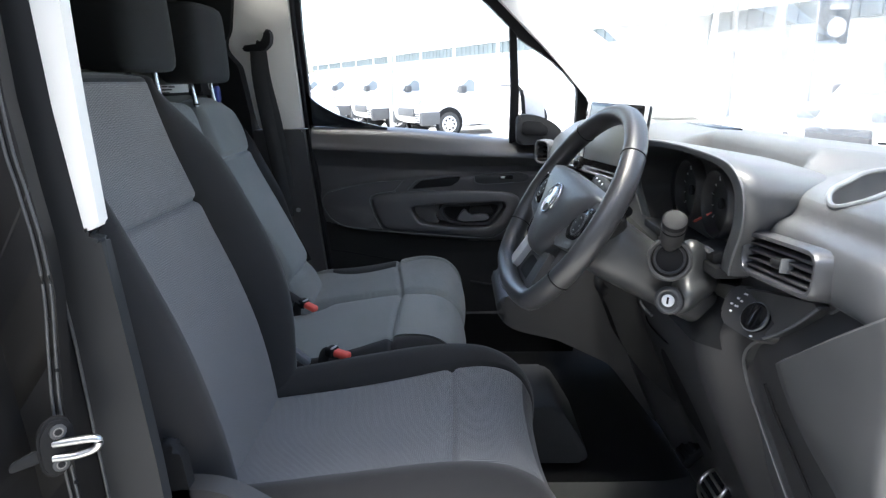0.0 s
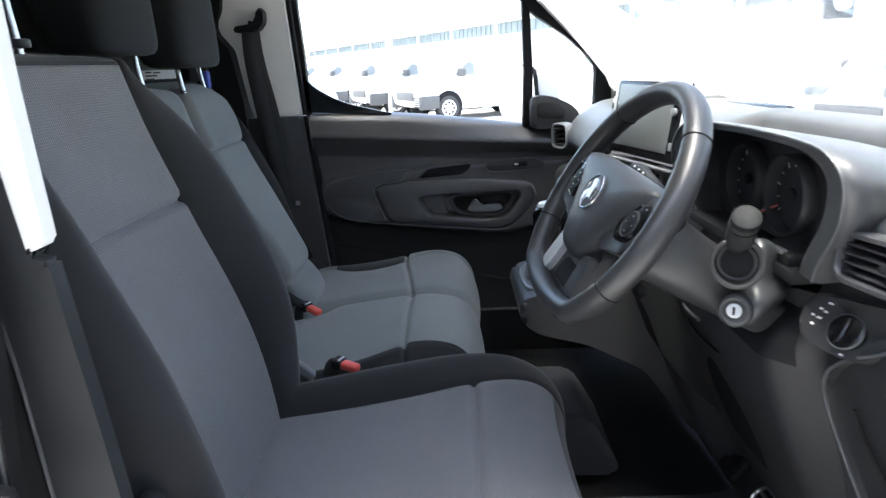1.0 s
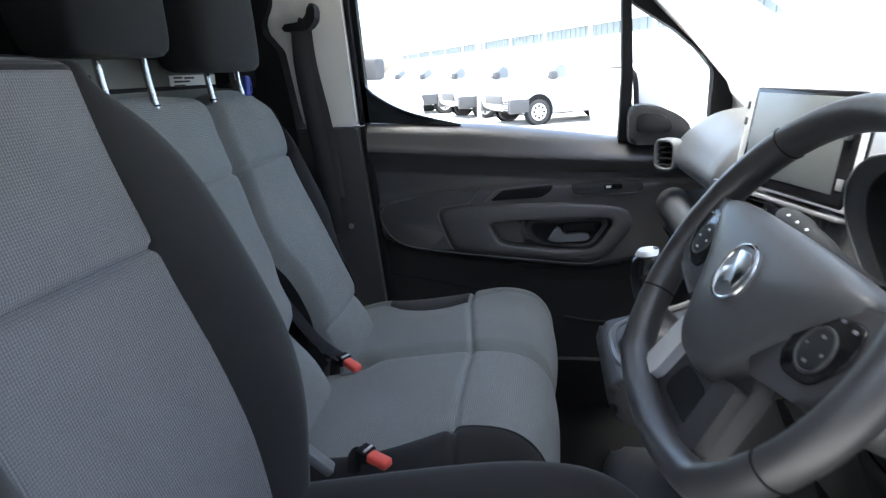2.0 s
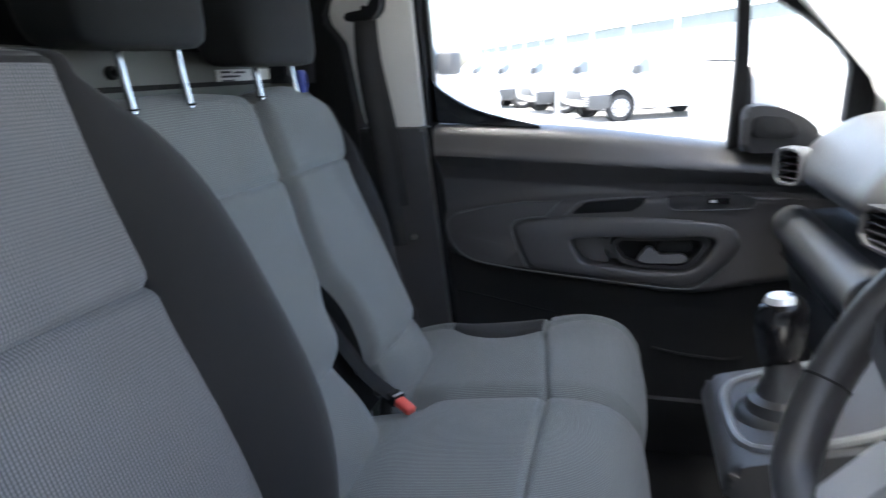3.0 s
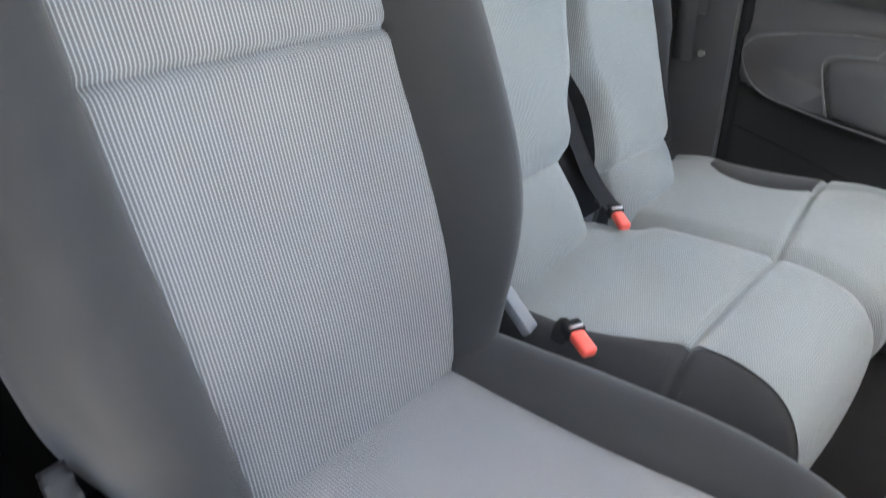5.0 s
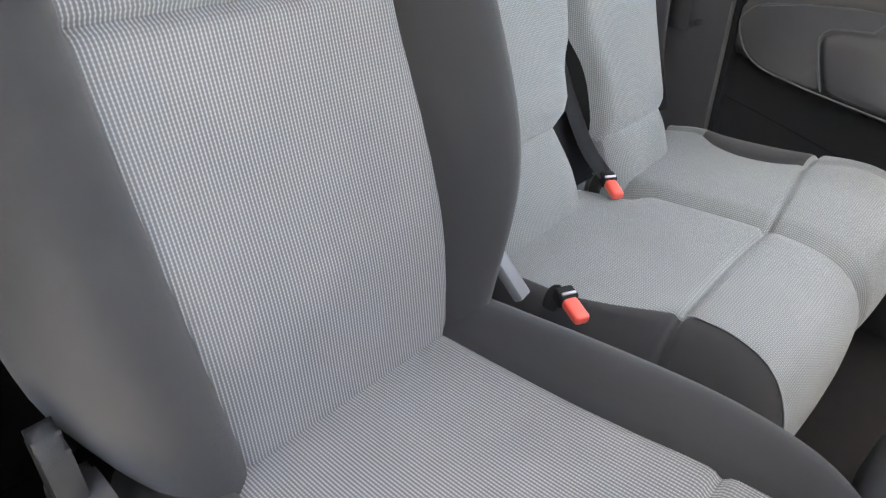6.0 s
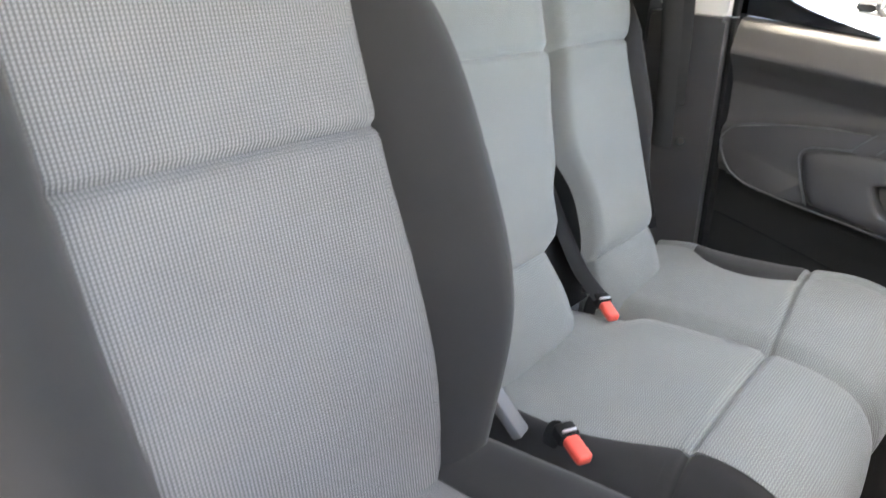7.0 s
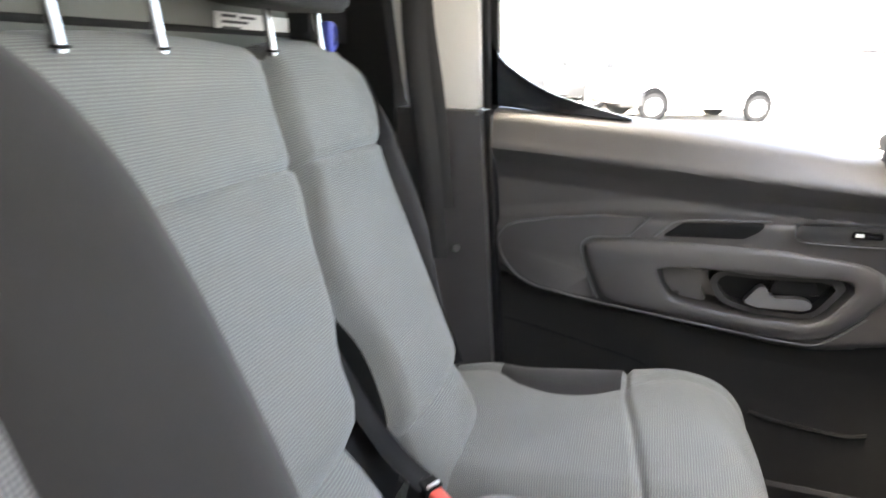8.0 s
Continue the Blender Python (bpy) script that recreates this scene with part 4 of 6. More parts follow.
    part("plate_edge", tube(smoothline([(0.112, 2.1995, 1.130), (0.117, 2.199, 1.107), (0.150, 2.199, 1.101), (0.270, 2.199, 1.107), (0.290, 2.199, 1.112)], 5), 0.0011, 6), SATIN, sp)
    part("window_switch", yprism(rounded([(0.196, 1.118), (0.198, 1.129), (0.240, 1.131), (0.242, 1.119)], 0.003), 2.194, 2.204, 0.002), GLOSSBLACK, sp, "small black window switch")
    part("switch_mark", yprism(rounded([(0.200, 1.121), (0.201, 1.127), (0.213, 1.127), (0.213, 1.121)], 0.001), 2.1925, 2.1945, 0), WHITEMARK, sp, "pale switch symbol")
    # lower seam panel and lower bin
    part("panel_seam", tube(smoothline([(x, door_y(x, z) - 0.0005, z) for x, z in ((-0.385, 0.872), (-0.30, 0.858), (-0.20, 0.838), (-0.10, 0.815), (-0.05, 0.77), (-0.03, 0.66))], 5), 0.0018, 6), RUBBER, d)
    bin_rows = []
    for z, y in ((0.50, 2.19), (0.64, 2.165), (0.655, 2.160), (0.662, 2.166), (0.655, 2.178), (0.55, 2.20)):
        bin_rows.append([Vector((x, y + 0.05 * max(0, (0.05 - x) / 0.12) ** 2 if x < 0.05 else y, z)) for x in [-0.05 + 0.03 * i for i in range(18)]])
    part("door_bin", sheet(bin_rows), DOORLOWER, d, "black lower door bin")
    part("bin_groove", tube(smoothline([(0.10, 2.232, 0.752), (0.16, 2.230, 0.742), (0.26, 2.230, 0.736), (0.30, 2.230, 0.745)], 5), 0.004, 6), DOORLOWER, d)
    # window frame: rear corner filler, divider bar, mirror sail
    filler = [(-0.452, 1.297)] + [tuple(p) for p in smoothline([(-0.452, 1.42), (-0.437, 1.395), (-0.400, 1.362), (-0.318, 1.321), (-0.179, 1.286)], 5)] + [(-0.179, 1.28)]
    part("window_corner", yprism(filler, 2.262, 2.275, 0.002), GLOSSBLACK, d, "black window corner")
    fr = rounded([(-0.443, 1.28), (-0.462, 1.60), (-0.468, 1.80), (-0.448, 1.80), (-0.446, 1.60), (-0.428, 1.28)], 0.003)
    part("rear_channel", yprism(fr, 2.262, 2.29, 0.003), RUBBER, d, "black glass channel")
    part("divider_bar", yprism(rounded([(0.232, 1.23), (0.236, 1.40), (0.229, 1.60), (0.252, 1.58), (0.262, 1.40), (0.262, 1.24)], 0.002), 2.245, 2.285, 0.004), RUBBER, d, "black window divider")
    top = [(-0.47, 1.78), (0.0, 1.775), (0.09, 1.735), (0.23, 1.600), (0.26, 1.563), (0.36, 1.498), (0.435, 1.432), (0.452, 1.400), (0.450, 1.28), (0.500, 1.28), (0.502, 1.39), (0.48, 1.425), (0.30, 1.585), (0.12, 1.76), (0.0, 1.815), (-0.47, 1.825)]
    part("upper_frame", yprism(rounded(top, 0.012), 2.235, 2.275, 0.005), RUBBER, d, "black window frame")
    sail = yprism(rounded([(0.252, 1.228), (0.250, 1.318), (0.275, 1.328), (0.325, 1.322), (0.375, 1.298), (0.408, 1.262), (0.40, 1.232)], 0.02), 2.195, 2.26, 0.014, 3)
    s = part("mirror_sail", sail, PLASTIC, d, "black mirror sail panel with speaker")
    part("speaker_grille", yprism(rounded([(0.268, 1.262), (0.268, 1.300), (0.285, 1.308), (0.335, 1.302), (0.358, 1.272), (0.345, 1.258)], 0.012), 2.188, 2.198, 0.004), COVER, s)
    for nm, poly in (("side_glass", [(-0.45, 1.27), (-0.465, 1.80), (0.0, 1.80), (0.235, 1.60), (0.24, 1.23)]), ("quarter_glass", [(0.25, 1.23), (0.25, 1.59), (0.44, 1.43), (0.46, 1.40), (0.455, 1.23)])):
        g = part(nm, yprism(poly, 2.276, 2.280, 0), GLASS, d, "clear door glass", False)
        g.visible_shadow = False
    # the moulded middle of the card lies deeper than its shoulder
    c = Vector((0.061, 0.372, 1.427))
    deeper = Matrix.Translation(c) @ Matrix.Scale(1.019, 4) @ Matrix.Translation(-c)
    for ob in bpy.data.objects:
        if ob.name.split(".")[0] in ("rear_pocket_trim", "door_pull", "seam_edge", "cup_rest", "handle_surround", "surround_floor", "inner_handle", "handle_pivot", "grab_slot", "slot_rim", "switch_plate", "plate_edge", "window_switch", "switch_mark", "panel_seam", "bin_groove"):
            ob.data.transform(deeper)
    return d


passenger_door()

mir = thing("door_mirror", "white door mirror outside the passenger window", "wing mirror", (0.25, 2.42, 1.3))
MM = pose(0.232, 2.50, 1.328) @ pose(0, 0, 0, 0, 0, -58) @ pose(0, 0, 0, 5)
plate_o = [(-0.105, -0.070), (-0.100, 0.060), (-0.065, 0.092), (0.09, 0.088), (0.11, 0.06), (0.11, -0.07), (0.07, -0.09), (-0.065, -0.098)]
for nm, k, y0, y1, mat, lab in (("housing", 1.0, 0.012, 0.10, VANWHITE, "white painted housing"), ("mirror_rim", 1.0, 0.0, 0.014, RUBBER, "black rim"), ("mirror_glass", 0.975, -0.003, 0.003, MIRROR, "bright mirror glass")):
    bm = prism(rounded([(a * k, b * k) for a, b in plate_o], 0.03), lambda a, b, c: Vector((a, y0 + c, b)), y1 - y0, 0.002 if nm != "housing" else 0.02, 3)
    bm.transform(MM)
    part(nm, bm, mat, mir, lab)
part("stalk", box((0.27, 2.30, 1.235), (0.33, 2.52, 1.275), 0.015), RUBBER, mir)


# ---------------------------------------------------------------- driver side pillar
def near_pillar():
    p = thing("pillar_near", "dark painted door jamb with plastic trim and steel striker", "pillar", (-0.5, 0.65, 0.5), "", "structure")
    part("jamb", yprism(rounded([(-0.368, 1.84), (-0.360, 1.43), (-0.352, 1.345), (-0.346, 1.295), (-0.345, 1.243), (-0.351, 1.184), (-0.357, 1.121), (-0.357, 1.05), (-0.352, 0.95), (-0.33, 0.45), (-0.90, 0.45), (-0.90, 1.84)], 0.004), 0.655, 0.672, 0.006, 3), PAINT, p, "dark brown-black painted metal")
    part("jamb_return", yprism(rounded([(-0.394, 1.84), (-0.391, 1.42), (-0.385, 1.34), (-0.374, 1.275), (-0.364, 1.19), (-0.359, 1.08), (-0.352, 0.90), (-0.335, 0.45), (-0.90, 0.45), (-0.90, 1.84)], 0.004), 0.668, 0.72, 0.003), PAINT, p)
    part("outer_panel", yprism(rounded([(-0.425, 1.84), (-0.418, 1.30), (-0.40, 1.06), (-0.385, 0.45), (-0.95, 0.45), (-0.95, 1.84)], 0.01), 0.56, 0.655, 0.012, 3), PAINT, p, "dark painted outer panel")
    part("lower_trim", yprism(rounded([(-0.395, 1.84), (-0.391, 1.42), (-0.385, 1.34), (-0.374, 1.275), (-0.364, 1.19), (-0.359, 1.08), (-0.352, 0.90), (-0.335, 0.47), (-0.255, 0.47), (-0.285, 0.90), (-0.292, 1.026), (-0.302, 1.14), (-0.309, 1.21), (-0.3165, 1.285), (-0.332, 1.289), (-0.337, 1.34), (-0.345, 1.42), (-0.350, 1.52), (-0.354, 1.84)], 0.003), 0.698, 0.716, 0.009, 4), TRIMBLACK, p, "black plastic pillar trim")
    part("upper_trim", yprism(rounded([(-0.353, 1.84), (-0.349, 1.52), (-0.344, 1.42), (-0.336, 1.34), (-0.331, 1.293), (-0.3145, 1.300), (-0.319, 1.42), (-0.320, 1.52), (-0.324, 1.84)], 0.004), 0.697, 0.714, 0.004), TRIM, p, "pale grey upper trim")
    part("door_seal", tube(smoothline([(-0.391, 0.697, 1.80), (-0.389, 0.697, 1.42), (-0.383, 0.697, 1.34), (-0.372, 0.697, 1.275), (-0.362, 0.697, 1.19), (-0.357, 0.697, 1.08), (-0.345, 0.697, 0.80)], 6), 0.0018, 8), KNEE, p, "thin grey edge of the door seal")
    # two grey lines stand for the highlights along the folded seam
    for off, lift in ((0.0035, 0.0), (0.0100, 0.0015)):
        line = smoothline([(-0.368, 1.80), (-0.360, 1.43), (-0.352, 1.345), (-0.346, 1.295), (-0.345, 1.243), (-0.351, 1.184), (-0.357, 1.121), (-0.357, 1.05), (-0.352, 0.95)], 6)
        part("seam_ridge", tube([(q[0] - off, 0.6545 - lift, q[1]) for q in line], 0.0016, 8), KNEE, p, "raised grey line for the highlight on the folded metal seam")
    n, u, c = Vector((0.72, -0.69, 0)).normalized(), Vector((0.69, 0.72, 0)).normalized(), Vector((-0.362, 0.640, 1.083))

    def on_plate(a, b, d=0.0):
        return c + u * (a * 0.72) + Vector((0.05 * b, 0, b * 0.72)) + n * (d * 0.8)

    oval = rounded([(-0.020, -0.050), (-0.026, -0.010), (-0.026, 0.030), (-0.006, 0.056), (0.020, 0.046), (0.026, 0.010), (0.026, -0.030), (0.006, -0.056)], 0.014)
    plate = part("striker_plate", prism(oval, lambda a, b, d: on_plate(a * 0.95, b * 0.88, d - 0.002), 0.006, 0.002), RUBBER, p, "black striker base plate")
    part("striker_base", prism(oval, lambda a, b, d: on_plate(a * 0.82, b * 0.78, d + 0.003), 0.004, 0.0015), RUBBER, plate, "dark steel plate")
    part("striker_loop", tube(smoothline([on_plate(-0.004, 0.006, 0.004), on_plate(0.012, 0.008, 0.016), on_plate(0.036, 0.010, 0.032), on_plate(0.044, 0.006, 0.036), on_plate(0.040, -0.006, 0.034), on_plate(0.022, -0.014, 0.022), on_plate(0.004, -0.016, 0.010), on_plate(-0.006, -0.016, 0.004)], 4), 0.0042, 12), STEEL, plate, "bright steel striker loop")
    part("striker_tab", prism(rounded([(-0.075, -0.022), (-0.072, -0.006), (-0.030, 0.004), (-0.026, -0.022)], 0.006), lambda a, b, d: on_plate(a * 0.8, b * 0.8, d - 0.002), 0.004, 0.001), COVER, plate)
    for b in (-0.034, 0.030):
        sc = part("screw", disc(on_plate(0.002, b * 0.8, 0.006), n, 0.0080, 0.003, 22, 0.001), BUMPER, plate)
        part("screw_head", ring(on_plate(0.002, b * 0.8, 0.009), n, 0.0044, 0.0009, 20, 6), ZINC, sc)
        part("screw_socket", disc(on_plate(0.002, b * 0.8, 0.009), n, 0.0032, 0.001, 12, 0), RUBBER, sc)
    for x, z in ((-0.356, 1.215), (-0.357, 1.16), (-0.358, 1.03), (-0.356, 1.245)):
        part("trim_clip", disc((x, 0.655, z), (0, -1, 0), 0.0024, 0.002, 10, 0.0005), RUBBER, p)
    part("roof_rail", box((-0.95, 0.58, 1.80), (0.30, 0.70, 1.86), 0.02), PAINT, p, "dark painted roof rail")
    part("sill", box((-0.40, 0.50, 0.38), (0.95, 0.60, 0.48), 0.02), PAINT, p, "dark painted door sill")
    return p


near_pillar()
fp = thing("front_pillar_near", "dark front door pillar beside the dashboard", "pillar", (0.7, 0.62, 0.5), "", "structure")
part("pillar_trim", yprism([(0.85, 1.30), (0.80, 1.35), (0.48, 1.60), (0.16, 1.86), (0.30, 1.86), (0.90, 1.36), (0.92, 1.30)], 0.60, 0.69, 0.012, 3), TRIM, fp, "pale grey pillar trim")
part("hinge_post", yprism(rounded([(0.62, 0.45), (0.60, 1.28), (0.95, 1.30), (0.95, 0.45)], 0.02), 0.56, 0.62, 0.01), PAINT, fp, "dark painted hinge post")


# ---------------------------------------------------------------- seat belts by the seats
def buckle(at, tilt, turn, label):
    b = thing("seat_belt_buckle", label, "buckle", at, "buckles between the seats")
    m = Matrix.Translation(at) @ pose(0, 0, 0, 0, tilt, turn)

    def put(name, lo, hi, bev, mat, lab=""):
        bm = box(lo, hi, bev, 3)
        bm.transform(m)
        return part(name, bm, mat, b, lab)

    put("body", (-0.010, -0.0135, -0.018), (0.010, 0.0135, 0.004), 0.004, RUBBER, "black plastic body")
    put("release_button", (-0.008, -0.0105, 0.000), (0.007, 0.0105, 0.038), 0.005, RED, "red release button")
    put("latch_slot", (-0.0125, -0.010, -0.004), (-0.008, 0.010, 0.000), 0.001, STEEL)
    end = m @ Vector((0, 0, -0.014))
    part("strap", tube(smoothline([end, end + Vector((-0.010, 0.003, -0.008)), end + Vector((-0.016, 0.004, -0.030)), end + Vector((-0.018, 0.004, -0.08))], 4), 0.011, 10, flat=0.25, up=(0, 1, 0)), BELT, b, "black webbing strap")
    return b


buckle((-0.214, 1.340, 0.876), 96, -25, "black seat belt buckle with red button beside the driver's cushion")
buckle((-0.352, 1.672, 0.868), 104, -30, "black seat belt buckle with red button between the bench cushions")
bstrap = thing("belt_strap", "dark webbing strap running down between the bench backs", "seat belt", (-0.42, 1.69, 0.9))
part("webbing", tube(smoothline([(-0.520, 1.70, 1.04), (-0.456, 1.685, 0.962), (-0.410, 1.682, 0.905), (-0.364, 1.680, 0.872)], 4), 0.021, 10, flat=0.2, up=(0.8, 0, 0.6)), BULKBLACK, bstrap)
part("guide_plate", box((-0.400, 1.676, 0.868), (-0.384, 1.692, 0.890), 0.004), PLASTIC, bstrap, "black plastic guide")
flap = thing("belt_tab", "pale grey plastic belt tab by the driver's seat", "belt tab", (-0.29, 1.31, 0.88))
bm = box((-0.008, -0.012, -0.04), (0.008, 0.012, 0.04), 0.004)
bm.transform(Matrix.Translation((-0.293, 1.312, 0.890)) @ pose(0, 0, 0, 0, -45, 10))
part("tab", bm, SATIN, flap)


# ---------------------------------------------------------------- dashboard
DASH_PASS = [(0.98, 1.27), (0.64, 1.315), (0.47, 1.318), (0.395, 1.285), (0.352, 1.240), (0.346, 1.195), (0.395, 1.168), (0.465, 1.155), (0.475, 1.122), (0.375, 1.118), (0.338, 1.105), (0.330, 1.070), (0.36, 0.95), (0.42, 0.80), (0.50, 0.65), (0.62, 0.48)]
DASH_MID = [(0.98, 1.29), (0.64, 1.332), (0.56, 1.336), (0.545, 1.30), (0.535, 1.24), (0.530, 1.19), (0.515, 1.165), (0.49, 1.14), (0.46, 1.11), (0.435, 1.085), (0.420, 1.06), (0.415, 1.03), (0.45, 0.93), (0.51, 0.80), (0.58, 0.65), (0.68, 0.48)]
DASH_CENTRE = [(0.98, 1.28), (0.64, 1.328), (0.54, 1.326), (0.49, 1.29), (0.455, 1.25), (0.425, 1.235), (0.410, 1.215), (0.405, 1.19), (0.405, 1.165), (0.405, 1.14), (0.40, 1.11), (0.395, 1.07), (0.40, 0.95), (0.45, 0.80), (0.52, 0.65), (0.63, 0.48)]
DASH_DRIVER = [(0.98, 1.29), (0.64, 1.312), (0.535, 1.307), (0.480, 1.298), (0.464, 1.274), (0.442, 1.262), (0.436, 1.236), (0.441, 1.207), (0.461, 1.193), (0.463, 1.14), (0.461, 1.11), (0.465, 1.075), (0.50, 0.97), (0.545, 0.82), (0.61, 0.65), (0.70, 0.48)]


def dash_profile(y):
    def mixp(a, b, t):
        t = t * t * (3 - 2 * t)
        return [(p[0] * (1 - t) + q[0] * t, p[1] * (1 - t) + q[1] * t) for p, q in zip(a, b)]
    if y < 0.92:
        return DASH_DRIVER
    if y < 0.985:
        return mixp(DASH_DRIVER, DASH_MID, (y - 0.92) / 0.065)
    if y < 1.32:
        return DASH_MID
    if y < 1.40:
        return mixp(DASH_MID, DASH_CENTRE, (y - 1.32) / 0.08)
    if y < 1.67:
        return DASH_CENTRE
    if y < 1.75:
        return mixp(DASH_CENTRE, DASH_PASS, (y - 1.67) / 0.08)
    return DASH_PASS


def dashboard():
    d = thing("dashboard", "dark grey moulded plastic van dashboard", "dashboard", (0.6, 1.45, 0.5), "", "structure")
    ys = sorted(set([0.62, 0.63] + [0.65 + 0.03 * i for i in range(9)] + [0.92 + 0.01 * i for i in range(8)] + [1.0 + 0.04 * i for i in range(9)] + [1.32 + 0.0125 * i for i in range(9)] + [1.45 + 0.04 * i for i in range(6)] + [1.67 + 0.01 * i for i in range(9)] + [1.78 + 0.04 * i for i in range(10)] + [2.16, 2.175, 2.185]))
    lines = []
    for y in ys:
        prof = smoothline(dash_profile(y), 5)
        k = 1.0
        near = max(0.0, (y - 2.12) / 0.065)
        pull = 0.05 * near ** 2
        edge = max(0.0, (0.65 - y) / 0.03)
        lines.append([Vector((p[0] + (pull + 0.015 * edge ** 2) * (1 if p[1] > 0.9 else 0.5), y, p[1] - 0.03 * near ** 2 * (p[1] > 1.19) - 0.012 * edge ** 2)) for p in prof])
    n_up = 8 * 5
    part("upper_pad", sheet([row[:n_up + 1] for row in lines]), DASHPLASTIC, d, "dark grey soft-grained upper dashboard", angle=60)
    part("lower_panel", sheet([row[n_up:] for row in lines]), PLASTIC, d, "black lower dashboard", angle=60)
    part("end_cap", yprism([(0.485, 1.30), (0.462, 1.265), (0.462, 1.08), (0.55, 0.82), (0.70, 0.48), (1.05, 0.48), (1.0, 1.26), (0.64, 1.31)], 0.622, 0.632, 0.002), PLASTIC, d)
    # added black sheet that darkens the dash between the binnacle and the column
    apron = []
    for y in [0.95 + 0.02 * i for i in range(19)]:
        prof = [p for p in smoothline(dash_profile(y), 8) if 1.045 < p[1] < 1.195 and p[0] < 0.6]
        cut = [prof[round(k * (len(prof) - 1) / 24)] for k in range(25)]
        apron.append([Vector((p[0] - 0.004, y, p[1])) for p in cut])
    part("apron", sheet(apron), COVER, d, "black sheet laid over the dash under the instruments", angle=60)
    # defroster slots on the top
    for y0, y1, x in ((1.10, 1.30, 0.575), (1.42, 1.66, 0.60)):
        part("defroster_slot", box((x, y0, 1.318), (x + 0.045, y1, 1.3335), 0.003), GLOSSBLACK, d, "dark defroster slot")
    # passenger shelf lip
    part("shelf_lip", tube(smoothline([(0.366, y, 1.080) for y in (1.70, 1.76, 1.85, 1.95, 2.05, 2.12, 2.19)], 4), 0.042, 20, up=(0.6, 0, 0.8)), DASHPLASTIC, d, "pale-edged shelf lip")
    part("glovebox_seam", tube([(0.333, y, 1.035) for y in (1.66, 1.8, 1.95, 2.12)], 0.0025, 6), RUBBER, d)
    return d


dashboard()


def vent(name_label, m, w, h, slats, knob=True, trim=None):
    """An air vent: rounded frame, dark well, slats and a thumb tab. Local: x across, z up, -y out."""
    v = thing("air_vent", name_label, "air vent", m.translation, "dashboard air vents")

    def put(name, bm, mat, lab="", par=None):
        bm.transform(m)
        return part(name, bm, mat, par or v, lab)

    def outline(inset, r):
        a, b = w / 2 - inset, h / 2 - inset
        return resample(rounded([(-a, -b), (a, -b), (a, b), (-a, b)], r), 64)

    r0 = min(0.022, h * 0.36)
    rings = [[Vector((p.x, y, p.y)) for p in src] for src, y in ((outline(-0.001, r0), 0.020), (outline(0, r0), -0.004), (outline(0.002, r0), -0.0085), (outline(0.006, r0 - 0.004), -0.0085), (outline(0.0075, r0 - 0.005), -0.005), (outline(0.0075, r0 - 0.005), 0.045))]
    put("frame", sheet(rings, close=True), trim or VENTFRAME, "satin grey frame" if trim else "satin dark grey frame")
    put("well", box((-w / 2 + 0.004, 0.040, -h / 2 + 0.004), (w / 2 - 0.004, 0.048, h / 2 - 0.004), 0), RUBBER)
    for i in range(slats):
        z = -h / 2 + 0.009 + (h - 0.018) * (i + 0.5) / slats
        bm = box((-w / 2 + 0.0078, -0.009, -0.0015), (w / 2 - 0.0078, 0.010, 0.0015), 0.0012)
        bm.transform(Matrix.Translation((0, 0.006, z)) @ pose(0, 0, 0, 10))
        put("slat", bm, PLASTIC)
    for i in range(7):
        x = -w / 2 + 0.016 + (w - 0.032) * i / 6
        put("vane", box((x - 0.0009, 0.018, -h / 2 + 0.008), (x + 0.0009, 0.036, h / 2 - 0.008), 0), COVER)
    if knob:
        tab = put("thumb_tab", box((-0.012, -0.008, -0.0045), (0.010, 0.004, 0.0045), 0.003), COVER)
        put("tab_grip", box((0.017, -0.011, -0.0085), (0.0205, 0.004, 0.0085), 0.0012), SATIN, "small grey grip", tab)
    return v


def facing(x, y, z, yaw=0.0, lean=0.0, roll=0.0):
    """A pose whose -y looks to the rear (-x) of the van, turned by yaw towards the driver's door."""
    return pose(x, y, z) @ pose(0, 0, 0, 0, 0, -90 + yaw) @ pose(0, 0, 0, lean, roll, 0)


vent("rectangular air vent with dark slats beside the driver's door", facing(0.424, 0.780, 1.229, 2, -6, -4), 0.162, 0.056, 4)
vent("small air vent at the passenger end of the dashboard", facing(0.326, 2.100, 1.216, 38, 0), 0.064, 0.075, 4, False, SATIN)
vent("centre air vents under the display with dark slats", facing(0.372, 1.555, 1.200, 14, -4), 0.30, 0.062, 4)


